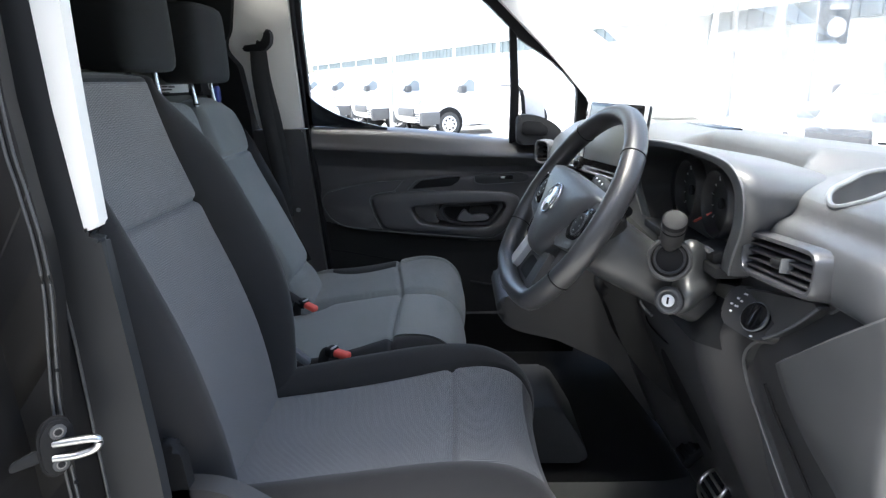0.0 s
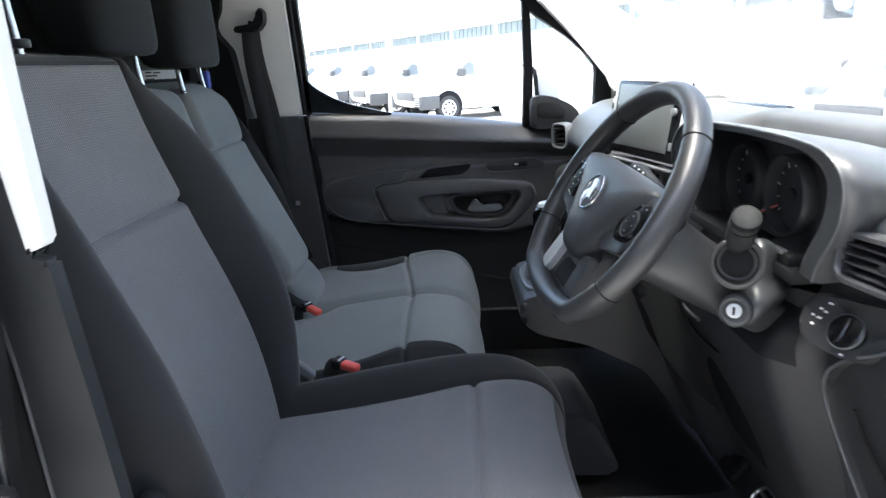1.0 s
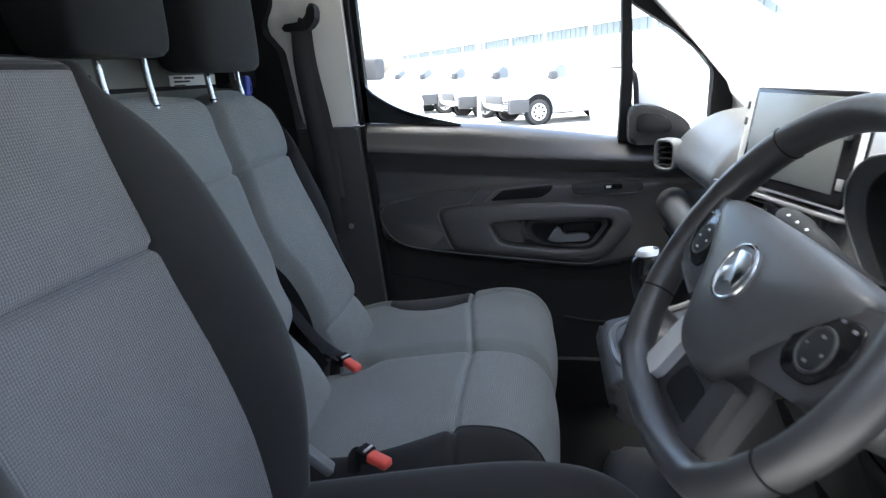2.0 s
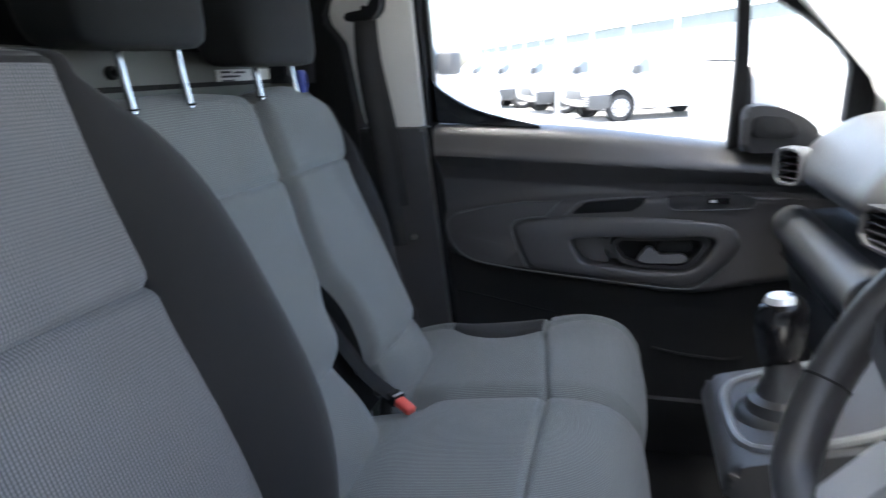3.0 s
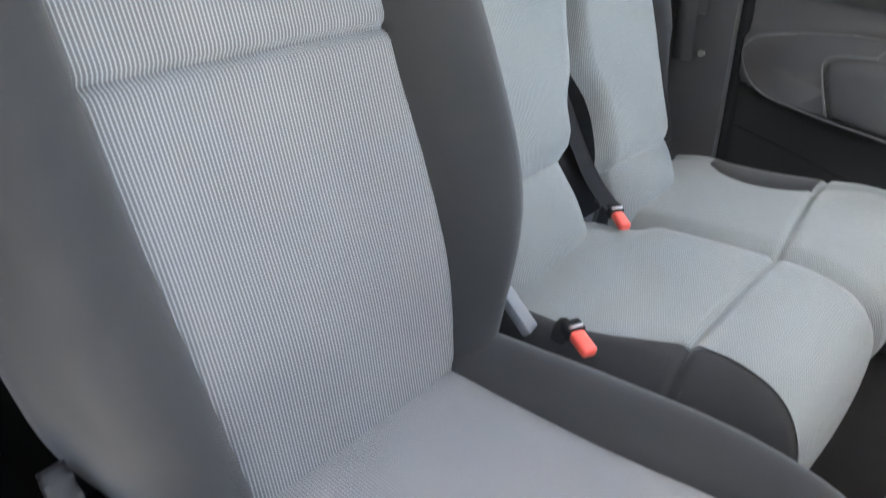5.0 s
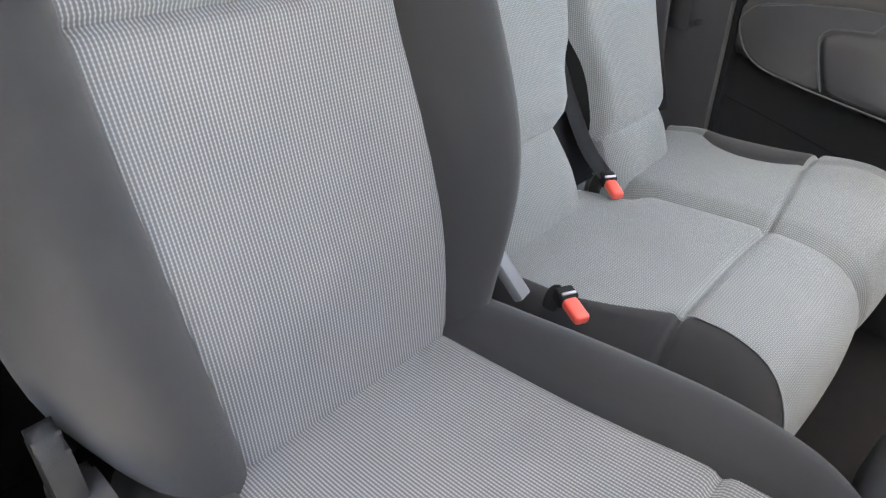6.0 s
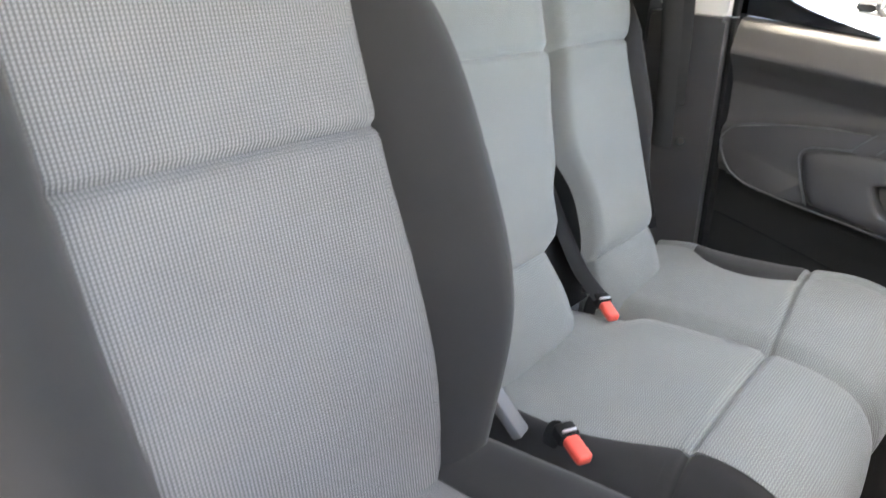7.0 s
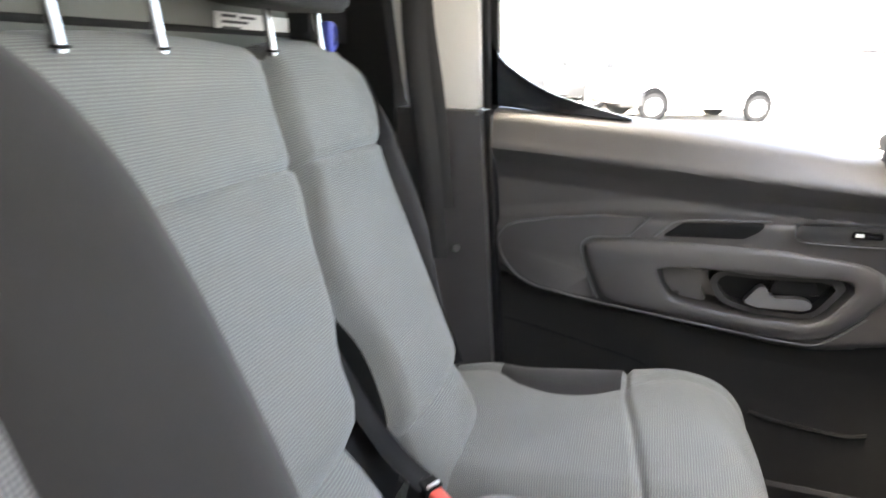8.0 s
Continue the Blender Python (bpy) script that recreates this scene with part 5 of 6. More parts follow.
def cluster():
    c = thing("instrument_binnacle", "dark instrument binnacle with satin hood and red needle", "instrument cluster", (0.45, YD, 1.2))
    arch = smoothline([(-0.112, 1.176), (-0.132, 1.205), (-0.172, 1.250), (-0.190, 1.285), (-0.190, 1.306), (-0.170, 1.321), (-0.125, 1.3285), (0.0, 1.330), (0.135, 1.322), (0.200, 1.308), (0.244, 1.280), (0.258, 1.24), (0.245, 1.205), (0.225, 1.176)], 6)
    mid = Vector((0.0, 1.25))

    def row(x, out, lift=0.0):
        r = []
        for p in arch:
            d = (Vector(p) - mid).normalized()
            up = max(0.0, min(1.0, (p[1] - 1.29) / 0.04))
            back = 1 - min(1, max(0, (p[1] - 1.175) / 0.157))
            r.append(Vector((x + 0.034 * back, YD + p[0] + math.copysign(min(1.0, abs(d.x) * 1.25), d.x) * out, p[1] + lift * up)))
        return r

    shell = [row(0.62, -0.080, -0.040), row(0.52, -0.020, -0.012), row(0.455, 0.024, 0.000), row(0.410, 0.044, 0.008), row(0.392, 0.045, 0.010), row(0.387, 0.040, 0.009)]
    part("hood", sheet(shell), DASHPLASTIC, c, "dark grey hood", angle=60)
    band = [shell[-1], row(0.3865, 0.036, 0.008), row(0.3885, 0.014, 0.003), row(0.3895, 0.004), row(0.3925, 0.0)]
    part("hood_rim", sheet(band), COWL, c, "broad satin grey rim", angle=60)
    part("hood_liner", sheet([band[-1], row(0.41, -0.002), row(0.44, -0.008, -0.004), row(0.475, -0.016, -0.008)]), LINER, c, "black liner inside the hood", angle=60)
    part("rim_edge", tube(row(0.3862, 0.039, 0.009), 0.0016, 6, up=(1, 0, 0)), SATIN, c, "thin bright edge")
    face = [(YD + p[0] * 0.96, 1.25 + (p[1] - 1.25) * 0.95) for p in arch]
    part("dial_face", xprism(face, 0.466, 0.476, 0), DIAL, c, "dark grey dial face", False)
    part("binnacle_floor", box((0.415, YD - 0.118, 1.160), (0.48, YD + 0.230, 1.176), 0.003), COVER, c)
    for dy, r in ((-0.010, 0.052), (0.118, 0.052)):
        at = Vector((0.4615, YD + dy, 1.248))
        rows = [[at + Vector((dx, rr * math.sin(t), rr * math.cos(t))) for t in [2 * math.pi * j / 40 for j in range(40)]] for dx, rr in ((0.004, r + 0.003), (-0.012, r + 0.002), (-0.014, r - 0.001), (-0.009, r - 0.003), (0.003, r - 0.005))]
        di = part("dial_ring", sheet(rows, close=True), LINER, c, "dark dial surround", angle=60)
        for k in range(11):
            a = radians(-130 + 260 * k / 10)
            u = Vector((0, -math.sin(a), math.cos(a)))
            t0 = at + u * (r - 0.015)
            part("dial_tick", tube([t0, t0 + u * (0.007 if k % 2 == 0 else 0.004)], 0.0009, 4), WHITEMARK, di)
        part("needle_hub", disc(at + Vector((0.001, 0, 0)), (-1, 0, 0), 0.009, 0.006, 18, 0.002), RUBBER, di)
    part("needle", tube([(0.455, 1.136, 1.201), (0.455, 1.070, 1.229)], [0.0024, 0.0013], 6), RED, c, "red needle")
    part("trip_panel", yprism(rounded([(0.420, 1.176), (0.420, 1.190), (0.455, 1.200), (0.455, 1.176)], 0.003), YD - 0.096, YD - 0.030, 0.002), COVER, c)
    part("trip_button", box((0.417, YD - 0.082, 1.188), (0.426, YD - 0.056, 1.194), 0.002), SATIN, c, "small grey trip button")
    return c


cluster()


def display():
    m = facing(0.388, 1.492, 1.312, 14, -8)
    s = thing("centre_display", "tablet-like touchscreen display standing on the dashboard", "display", (0.388, 1.492, 1.25))

    def put(name, bm, mat, lab=""):
        bm.transform(m)
        return part(name, bm, mat, s, lab)

    w, h = 0.246, 0.150
    put("housing", box((-w / 2, 0.0, -h / 2), (w / 2, 0.022, h / 2), 0.008, 3), GLOSSBLACK, "gloss black housing")
    put("bezel", box((-w / 2 - 0.002, 0.003, -h / 2 - 0.002), (w / 2 + 0.002, 0.012, h / 2 + 0.002), 0.005), SILVER, "silver edge")
    put("glass_panel", box((-w / 2 + 0.014, -0.0012, -h / 2 + 0.018), (w / 2 - 0.026, 0.004, h / 2 - 0.010), 0.001), SCREEN, "dark glossy screen, switched off")
    put("home_key", box((w / 2 - 0.020, -0.0016, -0.05), (w / 2 - 0.008, 0.002, -0.035), 0.001), SATIN)
    bm = disc((w / 2 - 0.014, -0.003, 0.02), (0, -1, 0), 0.007, 0.006, 16, 0.001)
    put("volume_knob", bm, SATIN)
    put("lower_strip", box((-w / 2, -0.002, -h / 2 - 0.014), (w / 2, 0.02, -h / 2 - 0.008), 0.002), SATIN, "silver trim strip")
    put("side_strip", box((-w / 2 - 0.012, 0.000, -h / 2 + 0.004), (-w / 2 - 0.003, 0.014, h / 2 - 0.006), 0.003), SILVER, "silver side strip")
    for z in (0.020, 0.045):
        put("strip_key", box((-w / 2 - 0.0105, -0.0014, z - 0.006), (-w / 2 - 0.0045, 0.002, z + 0.006), 0.001), PLASTIC)
    put("tuning_knob", disc((-w / 2 + 0.004, 0.002, -h / 2 + 0.006), (0, -1, 0), 0.0155, 0.016, 28, 0.003), GLOSSBLACK, "gloss black rotary knob")
    put("knob_ring", ring((-w / 2 + 0.004, -0.0125, -h / 2 + 0.006), (0, -1, 0), 0.0125, 0.0016, 28, 6), CHROME, "bright ring")
    put("foot", box((-0.06, 0.012, -h / 2 - 0.06), (0.06, 0.05, -h / 2 + 0.03), 0.008), PLASTIC)
    return s


display()


# ---------------------------------------------------------------- steering wheel
HUB = Vector((0.220, 1.067, 1.240))
WN = (Matrix.Rotation(radians(6.5), 3, "Z") @ Vector((-math.cos(radians(32.3)), 0, math.sin(radians(32.3))))).normalized()
WA = Vector((0, 0, 1)).cross(WN).normalized() * -1
WU = WN.cross(WA) * -1
TURNED = radians(4)


def wheel_at(a, b, c=0.0):
    """a to the driver's left (towards the passenger), b up the wheel, c towards the driver."""
    a, b = a * math.cos(TURNED) - b * math.sin(TURNED), a * math.sin(TURNED) + b * math.cos(TURNED)
    return HUB + WA * a + WU * b + WN * c


RIM_A, RIM_B = 0.170, 0.169


def steering_wheel():
    w = thing("steering_wheel", "black three-spoke leather steering wheel with round chrome badge", "steering wheel", HUB)
    pts = []
    for i in range(96):
        t = 2 * math.pi * i / 96
        a, b = RIM_A * math.sin(t), RIM_B * math.cos(t)
        if b < -0.132:
            b = -0.132 - (abs(b) - 0.132) * 0.40
        pts.append((a, b))

    def section(i, grow):
        """The rim's outline at a step round it, thicker where the thumbs rest."""
        a, b = pts[i % 96]
        p, q = pts[(i - 1) % 96], pts[(i + 1) % 96]
        t2 = Vector((q[0] - p[0], q[1] - p[1])).normalized()
        nrm = Vector((t2.y, -t2.x))
        r = 0.0150 + grow + 0.0018 * math.exp(-((abs(math.atan2(a, b)) - 1.15) / 0.22) ** 2)
        return [wheel_at(a + nrm.x * r * math.cos(u), b + nrm.y * r * math.cos(u), (0.0175 + grow) * math.sin(u)) for u in [2 * math.pi * j / 18 for j in range(18)]]

    rings = [section(i, 0) for i in range(96)]
    bm = sheet(rings + [rings[0]], close=True)
    bmesh.ops.remove_doubles(bm, verts=bm.verts, dist=1e-5)
    part("rim", bm, LEATHER, w, "black leather rim")
    for i in (12, 31, 65, 84):
        part("rim_seam", tube(section(i, 0.0002), 0.0011, 5, True), RUBBER, w)

    def plate(poly, c0, c1, bev):
        return prism(poly, lambda a, b, c: wheel_at(a, b, c0 + c), c1 - c0, bev, 3)

    hub = [tuple(p) for p in smoothline([(-0.128, 0.040), (-0.112, 0.053), (-0.05, 0.057), (0.05, 0.057), (0.112, 0.053), (0.128, 0.040), (0.086, -0.010), (0.056, -0.052), (0.028, -0.080), (-0.028, -0.080), (-0.056, -0.052), (-0.086, -0.010)], 5, True)]
    rows = []
    for k, c in ((1.0, -0.022), (1.0, 0.000), (0.985, 0.006), (0.95, 0.011), (0.88, 0.0155), (0.75, 0.0190), (0.55, 0.0215), (0.3, 0.0230), (0.05, 0.0235)):
        rows.append([wheel_at(a * k, b * k, c) for a, b in hub])
    bm = sheet(rows, close=True)
    bm.verts.ensure_lookup_table()
    bm.faces.new(bm.verts[-len(hub):])
    part("airbag_cover", bm, AIRBAG, w, "smooth grey-black airbag cover", angle=60)
    rows = [[wheel_at(a * k, b * k - 0.004, c) for a, b in hub] for k, c in ((0.97, -0.012), (1.02, -0.022), (1.0, -0.04), (0.8, -0.060))]
    part("hub_back", sheet(rows, close=True), COVER, w)
    for sgn in (-1, 1):
        arm = rounded([(sgn * a, b) for a, b in ((0.060, 0.048), (0.120, 0.042), (0.164, 0.050), (0.169, 0.004), (0.150, -0.030), (0.060, -0.050))], 0.018)
        sp = part("spoke", plate(arm, -0.012, 0.0075, 0.007), LEATHER, w, "black side spoke")
        pad = [(sgn * a, b) for a, b in rounded([(0.096, 0.022), (0.142, 0.036), (0.152, 0.010), (0.136, -0.020), (0.096, -0.026), (0.086, -0.002)], 0.012)]
        pp = part("button_pad", plate(pad, 0.004, 0.0095, 0.002), GLOSSBLACK, sp, "gloss black control pad")
        part("control_ring", ring(wheel_at(sgn * 0.119, 0.002, 0.0100), WN, 0.0165, 0.0014, 26, 6), PLASTIC, pp)
        part("control_dish", disc(wheel_at(sgn * 0.119, 0.002, 0.0088), WN, 0.0150, 0.0022, 26, 0.0008), COVER, pp)
        for da, db, wd in ((0.0, 0.010, 2), (0.010, 0, 1), (0, -0.010, 2), (-0.010, 0, 1), (0.004, 0.026, 2), (0.019, 0.025, 2)):
            x, y = sgn * (0.119 + da), 0.002 + db
            h = 0.0011
            mark = [(x - h * wd, y - h), (x + h * wd, y - h), (x + h * wd, y + h), (x - h * wd, y + h)]
            # right-hand symbols greyed to look dimmer behind the airbag cover
            part("button_mark", plate(mark, 0.0108, 0.0114, 0), WHITEMARK if sgn > 0 else SATIN, pp)
    low = part("lower_spoke", plate(rounded([(-0.070, -0.045), (-0.078, -0.128), (-0.066, -0.146), (0.066, -0.146), (0.078, -0.128), (0.070, -0.045)], 0.014), -0.028, -0.010, 0.006), PLASTIC, w, "black lower spoke")
    # black plate drawn for the recess; the spoke behind it is solid
    part("spoke_window", plate(rounded([(-0.026, -0.092), (-0.034, -0.126), (0.034, -0.126), (0.026, -0.092)], 0.010), -0.0115, -0.0085, 0.001), RUBBER, low, "dark plate in place of a recess between the lower spokes")
    for sgn in (-1, 1):
        part("silver_inlay", plate(rounded([(sgn * a, b) for a, b in ((0.040, -0.070), (0.046, -0.122), (0.056, -0.134), (0.080, -0.126), (0.070, -0.062))], 0.005), -0.012, 0.001, 0.004), SILVER if sgn > 0 else PLASTIC, low, "bright silver spoke inlay" if sgn > 0 else "dark spoke inlay")
    badge = part("badge", disc(wheel_at(0, 0.004, 0.0215), WN, 0.0265, 0.004, 36, 0.0015), SATIN, w, "round grey badge with chrome shapes")
    part("badge_ring", ring(wheel_at(0, 0.004, 0.0255), WN, 0.0250, 0.0019, 36, 8), CHROME, badge)
    part("badge_shape", plate([(a, b + 0.004) for a, b in rounded([(-0.020, 0.009), (-0.007, 0.020), (0.013, 0.017), (0.003, 0.005), (0.019, -0.004), (0.009, -0.020), (-0.003, -0.007), (-0.016, -0.012)], 0.004)], 0.0250, 0.0275, 0.001), CHROME, badge)
    return w


steering_wheel()


def column():
    c = thing("steering_column", "grey steering column shroud with stalks and ignition lock", "steering column", (0.36, YD, 1.15))
    rows = []
    for dist, wy, up, dn in ((0.045, 0.060, 0.040, 0.036), (0.055, 0.075, 0.048, 0.044), (0.075, 0.085, 0.050, 0.048), (0.12, 0.088, 0.046, 0.046), (0.20, 0.085, 0.04, 0.040), (0.27, 0.08, 0.035, 0.034)):
        row = []
        for j in range(40):
            t = 2 * math.pi * j / 40
            cy, cz = math.sin(t), math.cos(t)
            q = (abs(cy) ** 3.2 + abs(cz) ** 3.2) ** (-1 / 3.2)
            row.append(wheel_at(-0.010 + cy * q * wy, (cz * q) * (up if cz > 0 else dn) - 0.012, -dist))
        rows.append(row)
    bm = sheet(rows, close=True)
    bm.verts.ensure_lookup_table()
    bm.faces.new([bm.verts[i] for i in range(40)])
    part("shroud", bm, KNEE, c, "black column shroud", angle=55)
    lobe = [tuple(p) for p in smoothline([(0.958, 1.094), (0.944, 1.112), (0.942, 1.134), (0.958, 1.152), (0.966, 1.176), (0.972, 1.200), (0.990, 1.210), (1.010, 1.196), (1.04, 1.172), (1.12, 1.158), (1.20, 1.146), (1.22, 1.132), (1.17, 1.116), (1.08, 1.102), (0.99, 1.092)], 4, True)]
    lc = sum((Vector(p) for p in lobe), Vector((0, 0))) / len(lobe)
    rows = []
    for grow, x in ((-0.045, 0.440), (-0.022, 0.412), (-0.008, 0.394), (-0.006, 0.384), (-0.012, 0.377), (-0.028, 0.373)):
        rows.append([Vector((x + (Vector(p).y - 1.13) * 0.16, *(Vector(p) + (Vector(p) - lc).normalized() * grow))) for p in lobe])
    bm = sheet(rows, close=True)
    bm.verts.ensure_lookup_table()
    bm.faces.new(bm.verts[-len(lobe):])
    part("lower_cowl", bm, COWL, c, "satin grey lower cowl with lock and stalk socket", angle=60)
    lock = part("ignition_lock", disc((0.366, 0.966, 1.120), (-0.55, -0.8, 0.2), 0.021, 0.014, 32, 0.003), PLASTIC, c, "round black ignition lock")
    part("lock_ring", ring(Vector((0.366, 0.966, 1.120)) + Vector((-0.55, -0.8, 0.2)).normalized() * 0.013, (-0.55, -0.8, 0.2), 0.016, 0.0028, 28, 8), COWL, lock)
    nn = Vector((-0.55, -0.8, 0.2)).normalized()
    part("lock_face", disc(Vector((0.366, 0.966, 1.120)) + nn * 0.012, nn, 0.0092, 0.004, 24, 0.001), SILVER, lock, "bright lock face")
    bm = box((-0.0014, -0.005, -0.001), (0.0014, 0.005, 0.001), 0)
    bm.transform(Matrix.Translation(Vector((0.366, 0.966, 1.120)) + nn * 0.0165) @ nn.to_track_quat("Z", "Y").to_matrix().to_4x4())
    part("key_slot", bm, RUBBER, lock, "", False)
    # stalks
    # flat black disc stands in for the shade inside the socket
    sock = part("stalk_socket", disc((0.357, 0.962, 1.184), (-0.35, -0.9, 0.25), 0.027, 0.008, 28, 0.003), RUBBER, c, "black disc for the shaded stalk socket")
    part("socket_ring", ring((0.352, 0.945, 1.188), (-0.35, -0.9, 0.25), 0.0285, 0.0032, 32, 8), PLASTIC, sock)
    part("inner_ring", ring((0.355, 0.953, 1.187), (-0.35, -0.9, 0.25), 0.021, 0.0022, 28, 6), PLASTIC, sock)
    st = part("stalk", tube(smoothline([(0.364, 0.985, 1.185), (0.358, 0.962, 1.208), (0.354, 0.945, 1.228), (0.350, 0.929, 1.248)], 4), [0.010] * 3 + [0.0125] * 2 + [0.0165] * 8, 18), PLASTIC, c, "black wiper stalk")
    part("stalk_tip", tube([(0.3512, 0.9330, 1.243), (0.3497, 0.9275, 1.2495), (0.3493, 0.926, 1.251)], [0.0168, 0.0168, 0.014], 18), COVER, st, "black stalk tip")
    part("stalk_collar", ring((0.3525, 0.939, 1.236), (0.15, 0.6, -0.75), 0.0165, 0.0015, 20, 6), RUBBER, st)
    st2 = part("stalk", tube(smoothline([(0.330, 1.10, 1.225), (0.320, 1.17, 1.238), (0.328, 1.25, 1.240), (0.336, 1.345, 1.238)], 4), [0.010] * 5 + [0.012] * 4 + [0.015] * 3 + [0.013], 16), COVER, c, "black light stalk with white symbols")
    for k, t in enumerate((0.25, 0.5, 0.75)):
        q = Vector((0.316, 1.20, 1.250)).lerp(Vector((0.324, 1.33, 1.252)), t)
        part("stalk_mark", disc(q, (-0.6, -0.3, 0.7), 0.002, 0.0012, 8, 0), WHITEMARK, st2)
    return c


column()


# ---------------------------------------------------------------- driver's knee area
def switch_panel():
    s = thing("light_switch_panel", "oval black light switch panel with rotary knob", "switch panel", (0.458, 0.878, 1.12))
    m = facing(0.452, 0.882, 1.127, 22, -30)

    def put(name, bm, mat, lab="", par=None):
        bm.transform(m)
        return part(name, bm, mat, par or s, lab)

    poly = rounded([(-0.058, 0.024), (-0.050, -0.026), (0.01, -0.034), (0.052, -0.022), (0.058, 0.018), (0.03, 0.034), (-0.03, 0.034)], 0.016)
    put("plate", prism(poly, lambda a, b, c: Vector((a, 0.010 - c, b)), 0.014, 0.004), PLASTIC, "black oval plate")
    kn = put("knob", disc((0.010, -0.004, -0.004), (0, -1, 0), 0.020, 0.012, 30, 0.003), GLOSSBLACK, "round rotary knob")
    put("knob_bar", box((0.005, -0.022, -0.020), (0.015, -0.012, 0.012), 0.004), GLOSSBLACK, "gloss grip", kn)
    put("knob_sector", prism([(0.016, -0.014), (0.026, -0.008), (0.027, 0.004), (0.018, -0.002)], lambda a, b, c: Vector((a, -0.0125 - c, b)), 0.002, 0), CHROME, "bright sector", kn)
    put("knob_rim", ring((0.010, -0.013, -0.004), (0, -1, 0), 0.019, 0.002, 30, 6), SATIN, "", kn)
    for a, b, w in ((-0.026, 0.021, 3), (-0.034, 0.012, 2), (-0.027, 0.010, 2), (-0.040, 0.002, 2), (-0.031, 0.001, 3), (-0.036, -0.008, 2), (0.036, 0.014, 2), (0.041, 0.003, 2), (-0.012, 0.026, 2), (0.012, -0.029, 2)):
        put("switch_mark", box((a - 0.001 * w, -0.0050, b - 0.0013), (a + 0.001 * w, -0.0040, b + 0.0013), 0), WHITEMARK)
    return s


switch_panel()


def knee_x(z):
    """How far forward the driver's lower dashboard lies at a height."""
    return ease([(0.48, 0.70), (0.65, 0.61), (0.82, 0.545), (0.97, 0.50), (1.075, 0.464), (1.16, 0.460), (1.24, 0.459)], z)


def knee_trim():
    k = thing("knee_trim", "black moulded knee trim and side panel under the dashboard", "trim panel", (0.5, 0.8, 0.7))

    def slab(poly, lift, bevel, seg=3):
        """A raised panel that follows the lower dashboard; outline in (y, z)."""
        fine = []
        for (a, b), (c, d) in zip(poly, poly[1:] + poly[:1]):
            n = max(1, round(math.hypot(c - a, d - b) / 0.03))
            fine += [(a + (c - a) * i / n, b + (d - b) * i / n) for i in range(n)]
        return prism(fine, lambda a, b, c: Vector((knee_x(b) + 0.05 - c, a, b)), 0.05 + lift, bevel, seg)

    # panel that carries the light switch, running down to the foot space
    switch = rounded([(1.035, 1.118), (1.000, 1.135), (0.93, 1.150), (0.80, 1.180), (0.735, 1.194), (0.742, 1.180), (0.809, 1.130), (0.884, 1.082), (0.934, 1.030), (0.938, 0.965), (0.86, 0.80), (0.72, 0.55), (0.80, 0.53), (0.90, 0.70), (1.06, 0.92), (1.085, 0.985)], 0.02)
    body = part("switch_carrier", slab(switch, 0.010, 0.005), KNEE, k, "black moulded panel around the light switch", angle=50)
    edge = smoothline([(0.735, 1.190), (0.772, 1.158), (0.809, 1.131), (0.850, 1.106), (0.884, 1.083), (0.914, 1.056), (0.932, 1.024), (0.936, 0.970), (0.90, 0.885), (0.86, 0.80)], 5)
    part("lip", tube([(knee_x(p[1]) - 0.011, p[0], p[1]) for p in edge], 0.0021, 8), SATIN, body, "pale trim edge")
    hole = [tuple(p) for p in smoothline([(1.072, 0.998), (1.035, 1.002), (1.005, 0.985), (1.000, 0.945), (1.020, 0.915), (1.045, 0.925), (1.066, 0.955)], 4, True)]
    # black patch on the panel in place of the opening's shade
    part("socket_well", prism(hole, lambda a, b, c: Vector((knee_x(b) - 0.0135 + c, a, b)), 0.004, 0.001), RUBBER, body, "black patch for the shaded socket opening")
    part("socket_edge", tube([(knee_x(p[1]) - 0.014, p[0], p[1]) for p in smoothline([(1.070, 0.992), (1.066, 0.957), (1.046, 0.926), (1.022, 0.914)], 5)], 0.0026, 8), SATIN, body, "pale curved rim")
    # rounded block beside the door: its edge by the foot space and its edge by the door
    inner = smoothline([(0.418, 1.113), (0.427, 1.089), (0.440, 1.060), (0.456, 1.028), (0.487, 0.976), (0.515, 0.935), (0.60, 0.80), (0.70, 0.60), (0.74, 0.48)], 4)
    outer = smoothline([(0.430, 1.232), (0.437, 1.190), (0.443, 1.142), (0.443, 1.097), (0.444, 1.048), (0.452, 0.99), (0.475, 0.84), (0.52, 0.65), (0.56, 0.48)], 4)
    rows = []
    for p, q in zip(inner, outer):
        row = [Vector((p[0] + dx, 0.755 + dy, p[1] + dz)) for dx, dy, dz in ((0.14, 0.030, -0.006), (0.050, 0.022, -0.003), (0.020, 0.014, -0.001), (0.008, 0.008, 0.0), (0.002, 0.003, 0.0))]
        for i in range(1, 13):
            t = i / 12
            row.append(Vector((p[0] + (q[0] - p[0]) * t - 0.006 * math.sin(math.pi * t), 0.755 - 0.16 * t, p[1] + (q[1] - p[1]) * t)))
        row += [Vector((q[0] + 0.010, 0.588, q[1])), Vector((q[0] + 0.05, 0.583, q[1])), Vector((q[0] + 0.14, 0.582, q[1]))]
        rows.append(row)
    crown = []
    for dx, dz in ((0.14, 0.020), (0.075, 0.019), (0.040, 0.016), (0.018, 0.010), (0.006, 0.004)):
        crown.append([v + Vector((dx, 0, dz)) for v in rows[0]])
    part("side_block", sheet(crown + rows), SIDEBLOCK, k, "rounded dark grey side block", angle=75)
